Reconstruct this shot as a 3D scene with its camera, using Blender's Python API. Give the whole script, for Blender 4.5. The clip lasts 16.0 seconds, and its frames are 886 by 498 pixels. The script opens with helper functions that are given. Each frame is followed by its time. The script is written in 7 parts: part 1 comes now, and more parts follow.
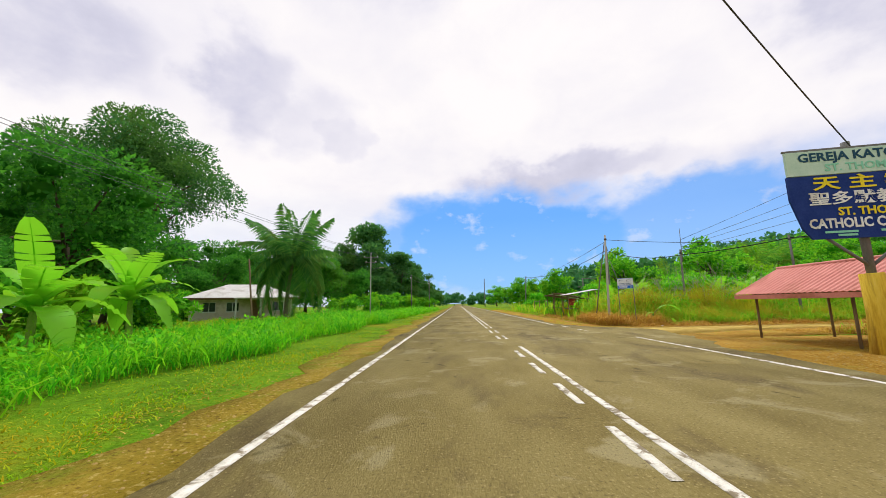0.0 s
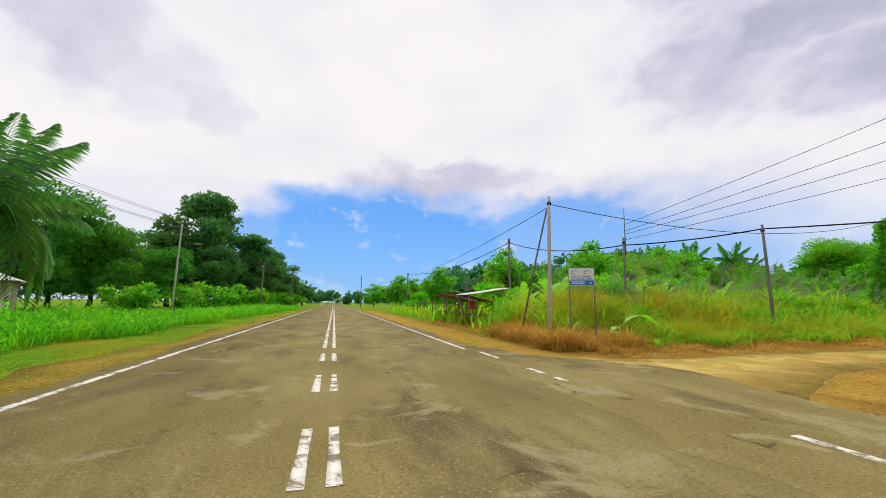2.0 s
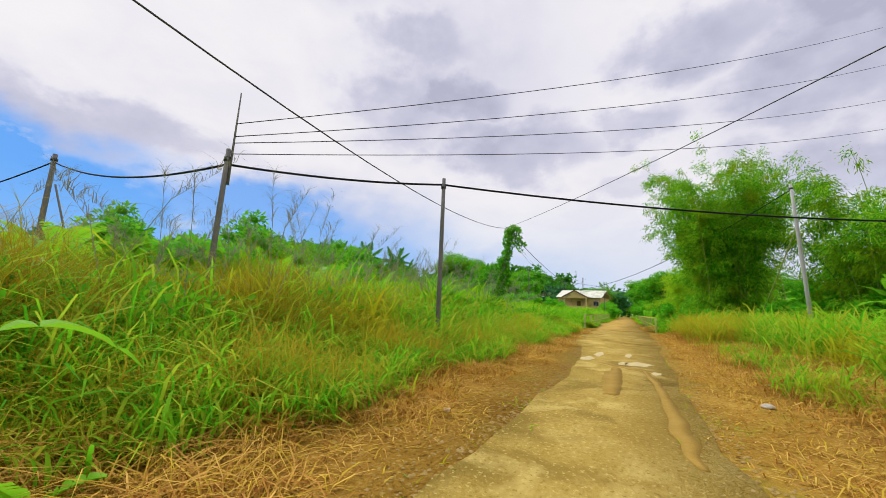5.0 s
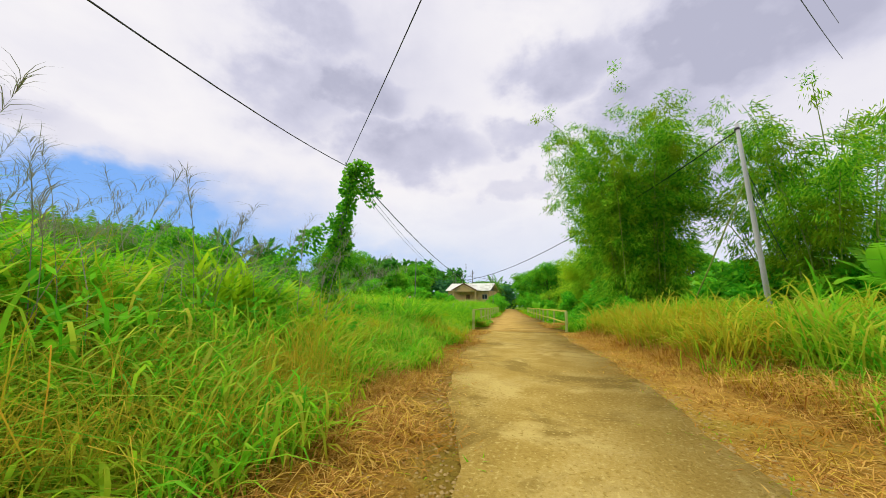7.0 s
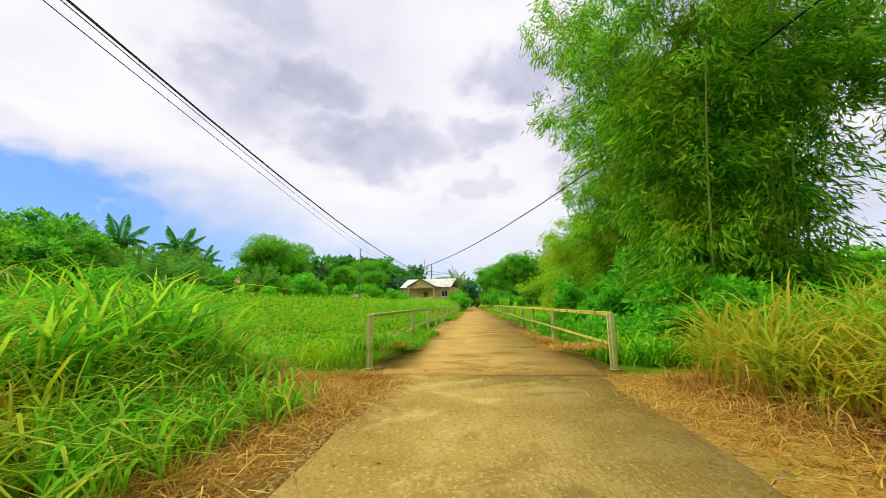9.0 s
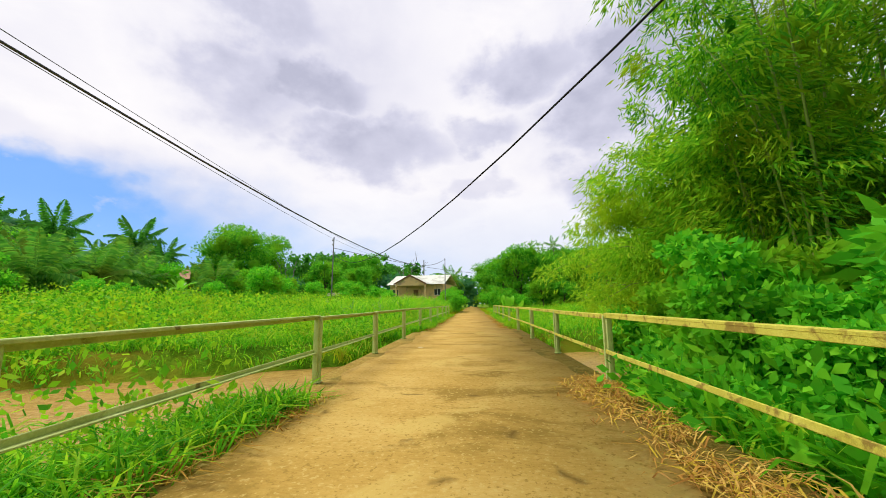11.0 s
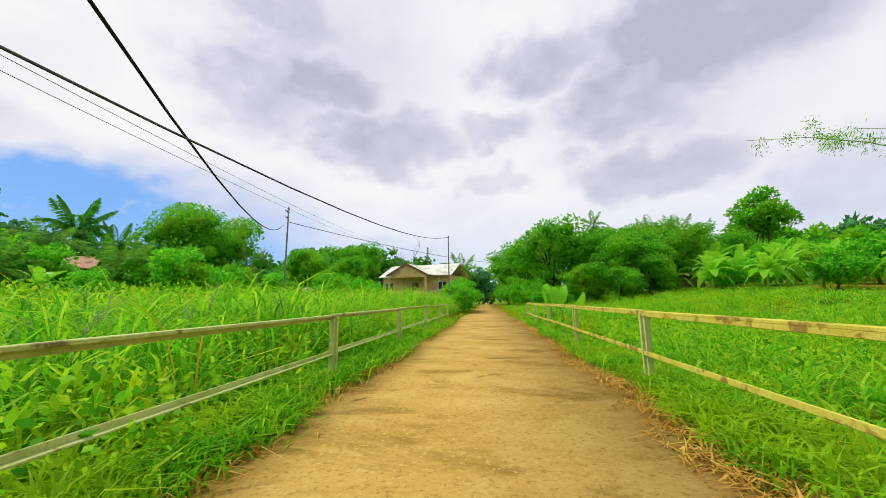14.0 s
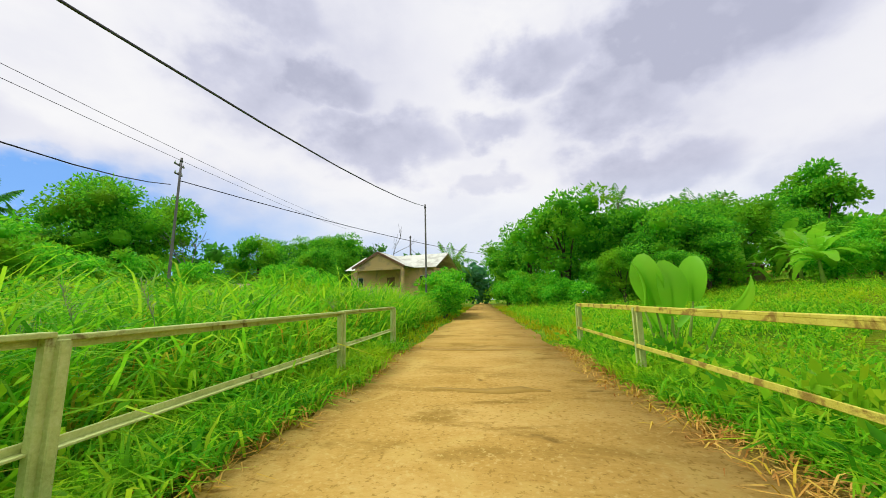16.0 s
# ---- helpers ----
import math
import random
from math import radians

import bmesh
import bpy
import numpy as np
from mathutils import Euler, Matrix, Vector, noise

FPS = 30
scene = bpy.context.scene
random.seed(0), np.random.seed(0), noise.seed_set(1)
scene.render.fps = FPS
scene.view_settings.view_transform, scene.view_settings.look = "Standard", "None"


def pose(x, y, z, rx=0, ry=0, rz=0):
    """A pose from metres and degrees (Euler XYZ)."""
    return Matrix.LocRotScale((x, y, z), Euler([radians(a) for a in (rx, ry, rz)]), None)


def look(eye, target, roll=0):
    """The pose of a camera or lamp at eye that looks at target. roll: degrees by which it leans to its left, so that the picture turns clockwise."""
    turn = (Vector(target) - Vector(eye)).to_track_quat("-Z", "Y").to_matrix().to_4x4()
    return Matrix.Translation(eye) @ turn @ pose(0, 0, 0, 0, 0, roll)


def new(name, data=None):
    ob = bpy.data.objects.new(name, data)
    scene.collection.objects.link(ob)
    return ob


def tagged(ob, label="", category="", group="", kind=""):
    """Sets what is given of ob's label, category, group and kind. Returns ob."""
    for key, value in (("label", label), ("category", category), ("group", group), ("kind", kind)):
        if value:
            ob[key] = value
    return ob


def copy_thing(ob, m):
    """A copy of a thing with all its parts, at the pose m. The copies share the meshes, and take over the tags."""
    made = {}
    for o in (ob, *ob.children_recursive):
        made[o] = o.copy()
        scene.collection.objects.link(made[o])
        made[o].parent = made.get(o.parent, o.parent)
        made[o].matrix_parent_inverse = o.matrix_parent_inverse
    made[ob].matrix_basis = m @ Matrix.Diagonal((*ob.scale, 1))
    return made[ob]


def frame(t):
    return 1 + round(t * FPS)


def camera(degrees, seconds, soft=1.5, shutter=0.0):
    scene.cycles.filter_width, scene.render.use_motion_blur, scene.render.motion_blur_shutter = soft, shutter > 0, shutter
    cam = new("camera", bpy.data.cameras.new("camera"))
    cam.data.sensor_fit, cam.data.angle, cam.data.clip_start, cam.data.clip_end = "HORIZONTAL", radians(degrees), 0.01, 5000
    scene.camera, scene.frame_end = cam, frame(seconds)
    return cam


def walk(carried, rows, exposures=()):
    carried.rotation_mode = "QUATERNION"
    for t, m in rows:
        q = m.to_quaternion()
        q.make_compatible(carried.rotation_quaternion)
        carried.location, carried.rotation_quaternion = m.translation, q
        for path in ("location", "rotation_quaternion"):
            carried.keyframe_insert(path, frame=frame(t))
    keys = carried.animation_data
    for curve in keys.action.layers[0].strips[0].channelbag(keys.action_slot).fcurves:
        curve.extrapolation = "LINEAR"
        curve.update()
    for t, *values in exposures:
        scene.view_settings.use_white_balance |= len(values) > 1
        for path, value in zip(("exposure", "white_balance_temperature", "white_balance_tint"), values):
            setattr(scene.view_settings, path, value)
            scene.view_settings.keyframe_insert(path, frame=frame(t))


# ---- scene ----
from collections import defaultdict

# ------------------------------------------------------------------ camera
cam = camera(100.7, 16.0, soft=0.7)
PATH = [
    (0.0, (-0.000, -0.000, 1.186), (-0.550, 9.874, 2.670), -1.16),
    (0.5, (-0.120, 2.699, 1.194), (-0.234, 12.597, 2.613), -0.48),
    (1.0, (-0.014, 5.335, 1.175), (0.567, 15.214, 2.612), -0.17),
    (1.5, (0.547, 7.850, 1.203), (2.046, 17.629, 2.662), 0.03),
    (2.0, (1.357, 9.910, 1.190), (3.935, 19.459, 2.665), 0.77),
    (2.5, (2.448, 11.695, 1.204), (6.223, 20.835, 2.690), 1.67),
    (3.0, (3.567, 13.119, 1.213), (8.617, 21.610, 2.761), 1.94),
    (3.5, (4.917, 14.214, 1.224), (11.144, 21.889, 2.750), 2.47),
    (4.0, (6.199, 15.004, 1.233), (13.434, 21.739, 2.746), 2.90),
    (4.5, (7.735, 15.608, 1.196), (15.807, 21.299, 2.761), 2.61),
    (5.0, (9.329, 15.900, 1.161), (17.964, 20.710, 2.682), 2.74),
    (5.5, (11.398, 16.241, 1.200), (20.437, 20.239, 2.717), 2.05),
    (6.0, (13.850, 16.603, 1.200), (23.173, 19.885, 2.715), 1.51),
    (6.5, (16.593, 16.960, 1.200), (26.109, 19.632, 2.716), 1.07),
    (7.0, (19.536, 17.288, 1.200), (29.178, 19.462, 2.720), 0.71),
    (7.5, (22.589, 17.558, 1.183), (32.308, 19.348, 2.710), 0.40),
    (8.0, (25.658, 17.746, 1.207), (35.425, 19.266, 2.721), -0.20),
    (8.5, (28.592, 17.729, 1.204), (38.383, 19.079, 2.725), -0.47),
    (9.0, (31.408, 17.597, 1.198), (41.222, 18.812, 2.688), -0.57),
    (9.5, (34.105, 17.514, 1.200), (43.928, 18.654, 2.687), -0.53),
    (10.0, (36.719, 17.476, 1.200), (46.545, 18.595, 2.685), -0.53),
    (10.5, (39.288, 17.483, 1.200), (49.112, 18.626, 2.683), -0.56),
    (11.0, (41.851, 17.533, 1.200), (51.667, 18.738, 2.682), -0.63),
    (11.5, (44.444, 17.624, 1.230), (54.248, 18.922, 2.711), -0.75),
    (12.0, (47.106, 17.755, 1.200), (56.895, 19.168, 2.671), -0.70),
    (12.5, (49.769, 17.902, 1.193), (59.545, 19.418, 2.653), -0.70),
    (13.0, (52.369, 18.043, 1.200), (62.137, 19.613, 2.657), -0.77),
    (13.5, (55.031, 18.184, 1.160), (64.796, 19.774, 2.613), -0.89),
    (14.0, (57.883, 18.331, 1.202), (67.655, 19.925, 2.603), -1.01),
    (14.5, (60.855, 18.503, 1.210), (70.634, 20.089, 2.568), -1.42),
    (15.0, (63.872, 18.655, 1.201), (73.658, 20.181, 2.584), -1.28),
    (15.5, (66.919, 18.801, 1.200), (76.714, 20.268, 2.578), -1.17),
    (16.0, (69.974, 18.945, 1.162), (79.771, 20.390, 2.548), -1.19),
]

walk(cam, [(t, look(eye, target, roll)) for t, eye, target, roll in PATH], [(0.0, -0.06, 6280, 8), (2.5, -0.17, 6220, 8), (4.5, -0.2, 6150, 8), (7.5, -0.12, 6180, 8), (9.0, -0.04, 6180, 8), (12.0, -0.06, 6180, 7), (14.0, -0.11, 6180, 6), (16.0, -0.12, 6120, 5)])

# ------------------------------------------------------------------ world, sun, exposure
scene.view_settings.exposure = 0.0
SUN_EL, SUN_AZ = 56.0, 8.0          # degrees; azimuth from +y towards +x


def node(nt, kind, **values):
    n = nt.nodes.new(kind)
    for k, v in values.items():
        if k in n.inputs:
            n.inputs[k].default_value = v
    return n


def ramp_node(nt, stops, fac=None):
    n = nt.nodes.new("ShaderNodeValToRGB")
    el = n.color_ramp.elements
    while len(el) < len(stops):
        el.new(0.5)
    for e, (p, c) in zip(el, stops):
        e.position = p
        e.color = (*c, 1) if len(c) == 3 else c
    if fac is not None:
        nt.links.new(fac, n.inputs["Fac"])
    return n


def mixc(nt, fac, a, b, blend="MIX"):
    n = nt.nodes.new("ShaderNodeMix")
    n.data_type, n.blend_type = "RGBA", blend
    for sock, v in ((n.inputs[0], fac), (n.inputs[6], a), (n.inputs[7], b)):
        if hasattr(v, "is_linked"):
            nt.links.new(v, sock)
        else:
            sock.default_value = v if sock.type == "VALUE" else (*v, 1)
    return n.outputs[2]


def mathn(nt, op, a, b=0.0, clamp=False):
    n = nt.nodes.new("ShaderNodeMath")
    n.operation, n.use_clamp = op, clamp
    for sock, v in ((n.inputs[0], a), (n.inputs[1], b)):
        if hasattr(v, "is_linked"):
            nt.links.new(v, sock)
        else:
            sock.default_value = v
    return n.outputs[0]


def build_sky():
    w = bpy.data.worlds.new("sky")
    scene.world = w
    w.use_nodes = True
    nt = w.node_tree
    nt.nodes.clear()
    out = nt.nodes.new("ShaderNodeOutputWorld")
    bg = nt.nodes.new("ShaderNodeBackground")
    sky = nt.nodes.new("ShaderNodeTexSky")
    sky.sky_type, sky.sun_disc = "NISHITA", False
    sky.sun_elevation, sky.sun_rotation = radians(SUN_EL), radians(SUN_AZ)
    sky.air_density, sky.dust_density, sky.ozone_density = 1.0, 0.4, 3.0
    tc = nt.nodes.new("ShaderNodeTexCoord")
    d = tc.outputs["Generated"]
    sep = nt.nodes.new("ShaderNodeSeparateXYZ")
    nt.links.new(d, sep.inputs[0])
    # the cloud sheet: directions laid on a flat layer overhead
    den = mathn(nt, "ADD", mathn(nt, "MAXIMUM", sep.outputs[2], 0.0), 0.22)
    flat = nt.nodes.new("ShaderNodeCombineXYZ")
    nt.links.new(mathn(nt, "DIVIDE", sep.outputs[0], den), flat.inputs[0])
    nt.links.new(mathn(nt, "DIVIDE", sep.outputs[1], den), flat.inputs[1])

    def clouds(scale, detail, rough, offset):
        m = nt.nodes.new("ShaderNodeMapping")
        m.inputs["Location"].default_value = offset
        nt.links.new(flat.outputs[0], m.inputs[0])
        n = node(nt, "ShaderNodeTexNoise", Scale=scale, Detail=detail, Roughness=rough, Distortion=0.25)
        nt.links.new(m.outputs[0], n.inputs["Vector"])
        return n.outputs["Fac"]

    big = clouds(1.25, 6.0, 0.52, (3.1, 1.7, 0.0))
    fine = clouds(3.2, 8.0, 0.6, (8.3, 5.2, 2.0))
    # compass bearing and height in degrees, with billowing edges
    bearing = mathn(nt, "MULTIPLY", mathn(nt, "ARCTAN2", sep.outputs[0], sep.outputs[1]), 57.296)
    height = mathn(nt, "MULTIPLY", mathn(nt, "ARCSINE", sep.outputs[2]), 57.296)
    place = nt.nodes.new("ShaderNodeCombineXYZ")
    nt.links.new(bearing, place.inputs[0])
    nt.links.new(height, place.inputs[1])

    def billow(scale, detail, amount, offset):
        m = nt.nodes.new("ShaderNodeMapping")
        m.inputs["Location"].default_value = offset
        m.inputs["Scale"].default_value = (0.8, 1.15, 1.0)
        nt.links.new(place.outputs[0], m.inputs[0])
        n = node(nt, "ShaderNodeTexNoise", Scale=scale, Detail=detail, Roughness=0.55)
        nt.links.new(m.outputs[0], n.inputs["Vector"])
        v = nt.nodes.new("ShaderNodeVectorMath")
        v.operation = "MULTIPLY_ADD"
        nt.links.new(n.outputs["Color"], v.inputs[0])
        v.inputs[1].default_value = (amount, amount * 0.75, 0)
        v.inputs[2].default_value = (-amount / 2, -amount * 0.375, 0)
        return v.outputs[0], n.outputs["Fac"]

    def plus(p, q):
        v = nt.nodes.new("ShaderNodeVectorMath")
        nt.links.new(p, v.inputs[0])
        nt.links.new(q, v.inputs[1])
        return v.outputs[0]

    w1, _ = billow(0.10, 2.0, 12.0, (3.0, 7.0, 0.0))
    w2, n2 = billow(0.27, 6.0, 7.5, (11.0, 2.0, 0.0))
    warped = plus(plus(place.outputs[0], w1), w2)

    def masses(rows, inner, outer):
        """Soft-edged cloud masses at (bearing, height, half-width, half-height, density)."""
        total = None
        for az, el, w, h, k in rows:
            m = nt.nodes.new("ShaderNodeMapping")
            m.inputs["Location"].default_value = (-az / w, -el / h, 0)
            m.inputs["Scale"].default_value = (1 / w, 1 / h, 0)
            nt.links.new(warped, m.inputs[0])
            d2 = nt.nodes.new("ShaderNodeVectorMath")
            d2.operation = "LENGTH"
            nt.links.new(m.outputs[0], d2.inputs[0])
            r = nt.nodes.new("ShaderNodeMapRange")
            r.interpolation_type = "SMOOTHSTEP"
            nt.links.new(d2.outputs["Value"], r.inputs["Value"])
            for key, value in (("From Min", outer), ("From Max", inner), ("To Min", 0.0), ("To Max", k)):
                r.inputs[key].default_value = value
            total = r.outputs[0] if total is None else mathn(nt, "MAXIMUM", total, r.outputs[0])
        return total

    gaps = masses(((7, 8.5, 23, 10.0, 1.0), (31, 7.5, 19, 8.5, 0.88), (-10, 6, 9, 7, 0.9)), 0.72, 1.15)
    gaps = mathn(nt, "MAXIMUM", gaps, masses(((45, 6.5, 22, 10.0, 0.9), (66, 3, 20, 7, 0.6)), 0.1, 1.35))
    bits = ramp_node(nt, [(0.58, (0, 0, 0)), (0.70, (0.8, 0.8, 0.8))], n2).outputs["Color"]
    cover = mathn(nt, "MAXIMUM", mathn(nt, "SUBTRACT", 1.0, gaps), mathn(nt, "MULTIPLY", bits, 0.55), True)
    tight = masses(((52, 29, 11, 8, 0.5), (-23, 27, 10, 6, 0.42), (63, 30.5, 10.5, 4.2, 0.75), (95, 34.5, 12, 6, 0.85), (120, 33, 21, 9, 0.95), (109, 26.5, 12, 5.5, 0.62), (71.5, 23, 17.5, 5.4, 0.85), (89, 25, 9, 3.8, 0.75), (88.5, 18, 6.5, 3, 0.6), (111, 17, 14, 4.8, 0.78), (131, 12.5, 12, 7, 0.6), (55, 38, 12, 4, 0.45), (-33, 29.5, 9, 8, 0.58), (-18.5, 25, 5, 5, 0.55), (-53, 29, 12, 7, 0.6), (16, 19, 19, 3.4, 0.62)), 0.42, 1.05)
    broad = masses(((63, 34, 26, 17, 0.47), (114, 29, 28, 17, 0.46), (-42, 31, 24, 10, 0.25), (42, 14, 26, 7, 0.42), (12, 19, 22, 5, 0.3), (100, 8, 50, 7, 0.22)), 0.1, 1.3)
    greys = mathn(nt, "ADD", mathn(nt, "MULTIPLY", tight, 0.66), broad)
    # greyer masses high up and behind
    lofty = nt.nodes.new("ShaderNodeMapRange")
    nt.links.new(height, lofty.inputs["Value"])
    for key, value in (("From Min", 38.0), ("From Max", 52.0), ("To Min", 0.22), ("To Max", 1.0)):
        lofty.inputs[key].default_value = value
    lumps = mathn(nt, "ADD", mathn(nt, "MULTIPLY", big, 0.6), mathn(nt, "MULTIPLY", fine, 0.4))
    lumps = ramp_node(nt, [(0.46, (0, 0, 0)), (0.62, (1, 1, 1))], lumps).outputs["Color"]
    texture_in = mathn(nt, "ADD", mathn(nt, "MULTIPLY", n2, 0.9), 0.55)
    dense = mathn(nt, "MAXIMUM", mathn(nt, "MULTIPLY", greys, texture_in), mathn(nt, "MULTIPLY", lumps, lofty.outputs[0]), True)
    cloud = ramp_node(nt, [(0.0, (1.09, 1.015, 0.995)), (0.28, (0.955, 0.895, 0.94)), (0.62, (0.735, 0.70, 0.815)), (1.0, (0.56, 0.54, 0.66))], dense).outputs["Color"]
    blue = mixc(nt, 0.72, mixc(nt, 1.0, sky.outputs["Color"], (0.06, 0.09, 0.15), "MULTIPLY"), (0.185, 0.475, 0.97))
    low = ramp_node(nt, [(0.0, (0.6, 0.6, 0.6)), (0.22, (0, 0, 0))], sep.outputs[2]).outputs["Color"]
    blue = mixc(nt, low, blue, (0.42, 0.68, 1.0))
    veil = ramp_node(nt, [(0.0, (0.6, 0.6, 0.6)), (0.30, (0, 0, 0))], sep.outputs[2]).outputs["Color"]
    cloud = mixc(nt, veil, cloud, (0.66, 0.78, 0.98))
    colour = mixc(nt, cover, blue, cloud)
    nt.links.new(colour, bg.inputs["Color"])
    bg.inputs["Strength"].default_value = 1.0
    nt.links.new(bg.outputs[0], out.inputs[0])


build_sky()
sun = new("sun", bpy.data.lights.new("sun", "SUN"))
sun.data.energy, sun.data.angle, sun.data.color = 3.0, radians(22), (0.98, 0.97, 0.94)
sun.matrix_world = look((0, 0, 60), (-60 * math.sin(radians(SUN_AZ)) * math.cos(radians(SUN_EL)), -60 * math.cos(radians(SUN_AZ)) * math.cos(radians(SUN_EL)), 60 - 60 * math.sin(radians(SUN_EL))))

# ------------------------------------------------------------------ materials


def surface(name, stops, scale=3.0, fine=40.0, rough=0.85, bump=0.3, metal=0.0, spec=0.06, dirt=None, dirt_scale=0.7, dirt_at=(0.5, 0.62), depth=0.02, stretch=(1, 1, 1), speck=None, speck_scale=90.0, cracks=None, patches=None):
    """A solid surface: colour from coarse and fine noise, with stains and relief."""
    m = bpy.data.materials.new(name)
    m.use_nodes = True
    nt = m.node_tree
    b = nt.nodes["Principled BSDF"]
    b.inputs["Roughness"].default_value, b.inputs["Metallic"].default_value = rough, metal
    b.inputs["Specular IOR Level"].default_value = spec
    tc = nt.nodes.new("ShaderNodeTexCoord")
    mp = nt.nodes.new("ShaderNodeMapping")
    mp.inputs["Scale"].default_value = stretch
    nt.links.new(tc.outputs["Object"], mp.inputs[0])
    a = node(nt, "ShaderNodeTexNoise", Scale=scale, Detail=6.0, Roughness=0.6)
    f = node(nt, "ShaderNodeTexNoise", Scale=fine, Detail=4.0, Roughness=0.7)
    for n in (a, f):
        nt.links.new(mp.outputs[0], n.inputs["Vector"])
    mix = mathn(nt, "ADD", mathn(nt, "MULTIPLY", a.outputs["Fac"], 0.6), mathn(nt, "MULTIPLY", f.outputs["Fac"], 0.4))
    lo, hi = 0.36, 0.64
    k = max(len(stops) - 1, 1)
    colour = ramp_node(nt, [(lo + (hi - lo) * i / k, c) for i, c in enumerate(stops)], mix).outputs["Color"]
    if dirt:
        dn = node(nt, "ShaderNodeTexNoise", Scale=dirt_scale, Detail=7.0, Roughness=0.65, Distortion=0.4)
        nt.links.new(mp.outputs[0], dn.inputs["Vector"])
        mask = ramp_node(nt, [(dirt_at[0], (0, 0, 0)), (dirt_at[1], (1, 1, 1))], dn.outputs["Fac"]).outputs["Color"]
        colour = mixc(nt, mask, colour, dirt)
    if patches:
        col2, sc2, at2 = patches
        pn = node(nt, "ShaderNodeTexNoise", Scale=sc2, Detail=5.0, Roughness=0.6, Distortion=0.8)
        nt.links.new(tc.outputs["Object"], pn.inputs["Vector"])
        mask = ramp_node(nt, [(at2[0], (0, 0, 0)), (at2[1], (0.8, 0.8, 0.8))], pn.outputs["Fac"]).outputs["Color"]
        colour = mixc(nt, mask, colour, col2)
    if speck:
        sn = node(nt, "ShaderNodeTexNoise", Scale=speck_scale, Detail=2.0, Roughness=0.5)
        nt.links.new(tc.outputs["Object"], sn.inputs["Vector"])
        for c, lo_, hi_ in ((speck[0], 0.60, 0.68), (speck[1], 0.40, 0.32)):
            mask = ramp_node(nt, sorted([(lo_, (0, 0, 0)), (hi_, (0.75, 0.75, 0.75))]), sn.outputs["Fac"]).outputs["Color"]
            colour = mixc(nt, mask, colour, c)
    if cracks:
        wn = node(nt, "ShaderNodeTexNoise", Scale=2.5, Detail=4.0)
        nt.links.new(tc.outputs["Object"], wn.inputs["Vector"])
        warped = mixc(nt, 0.16, tc.outputs["Object"], wn.outputs["Color"])
        vor = node(nt, "ShaderNodeTexVoronoi", Scale=cracks)
        vor.feature = "DISTANCE_TO_EDGE"
        nt.links.new(warped, vor.inputs["Vector"])
        line = ramp_node(nt, [(0.0, (0.8, 0.8, 0.8)), (0.018, (0, 0, 0))], vor.outputs["Distance"]).outputs["Color"]
        pm = ramp_node(nt, [(0.56, (0, 0, 0)), (0.66, (1, 1, 1))], wn.outputs["Fac"]).outputs["Color"]
        colour = mixc(nt, mixc(nt, 1.0, line, pm, "MULTIPLY"), colour, tuple(0.35 * q for q in stops[0]))
    nt.links.new(colour, b.inputs["Base Color"])
    if bump:
        bp = node(nt, "ShaderNodeBump", Strength=bump, Distance=depth)
        nt.links.new(f.outputs["Fac"], bp.inputs["Height"])
        nt.links.new(bp.outputs[0], b.inputs["Normal"])
    return m


def leafy(name, stops, rough=0.55, through_light=0.35, patch=0.25, patch_colour=None, spec=0.06):
    """Leaves and blades: each one takes its own tone, and patches of the stand differ."""
    m = bpy.data.materials.new(name)
    m.use_nodes = True
    nt = m.node_tree
    b = nt.nodes["Principled BSDF"]
    out = nt.nodes["Material Output"]
    b.inputs["Roughness"].default_value = rough
    b.inputs["Specular IOR Level"].default_value = spec
    geo = nt.nodes.new("ShaderNodeNewGeometry")
    k = len(stops) - 1
    colour = ramp_node(nt, [(i / k, c) for i, c in enumerate(stops)], geo.outputs["Random Per Island"]).outputs["Color"]
    n = node(nt, "ShaderNodeTexNoise", Scale=patch, Detail=4.0)
    nt.links.new(geo.outputs["Position"], n.inputs["Vector"])
    if patch_colour:
        mask = ramp_node(nt, [(0.50, (0, 0, 0)), (0.66, (0.85, 0.85, 0.85))], n.outputs["Fac"]).outputs["Color"]
        colour = mixc(nt, mask, colour, patch_colour)
    nt.links.new(colour, b.inputs["Base Color"])
    tr = nt.nodes.new("ShaderNodeBsdfTranslucent")
    nt.links.new(colour, tr.inputs["Color"])
    ms = node(nt, "ShaderNodeMixShader")
    ms.inputs[0].default_value = through_light
    nt.links.new(b.outputs[0], ms.inputs[1])
    nt.links.new(tr.outputs[0], ms.inputs[2])
    nt.links.new(ms.outputs[0], out.inputs[0])
    return m


M = {}
M["asphalt"] = surface("asphalt", [(0.150, 0.112, 0.034), (0.215, 0.166, 0.056), (0.275, 0.22, 0.082)], 0.9, 50, 0.85, 0.7, dirt=(0.125, 0.092, 0.038), dirt_scale=0.6, dirt_at=(0.52, 0.64), stretch=(1, 0.4, 1), speck=((0.34, 0.27, 0.11), (0.12, 0.09, 0.035)), speck_scale=34.0, cracks=0.5, patches=((0.30, 0.25, 0.12), 1.0, (0.57, 0.64)))
M["line"] = surface("road_paint", [(0.50, 0.46, 0.36), (0.70, 0.65, 0.55), (0.78, 0.74, 0.64)], 6, 45, 0.7, 0.2, dirt=(0.24, 0.19, 0.12), dirt_scale=5.0, dirt_at=(0.50, 0.58))
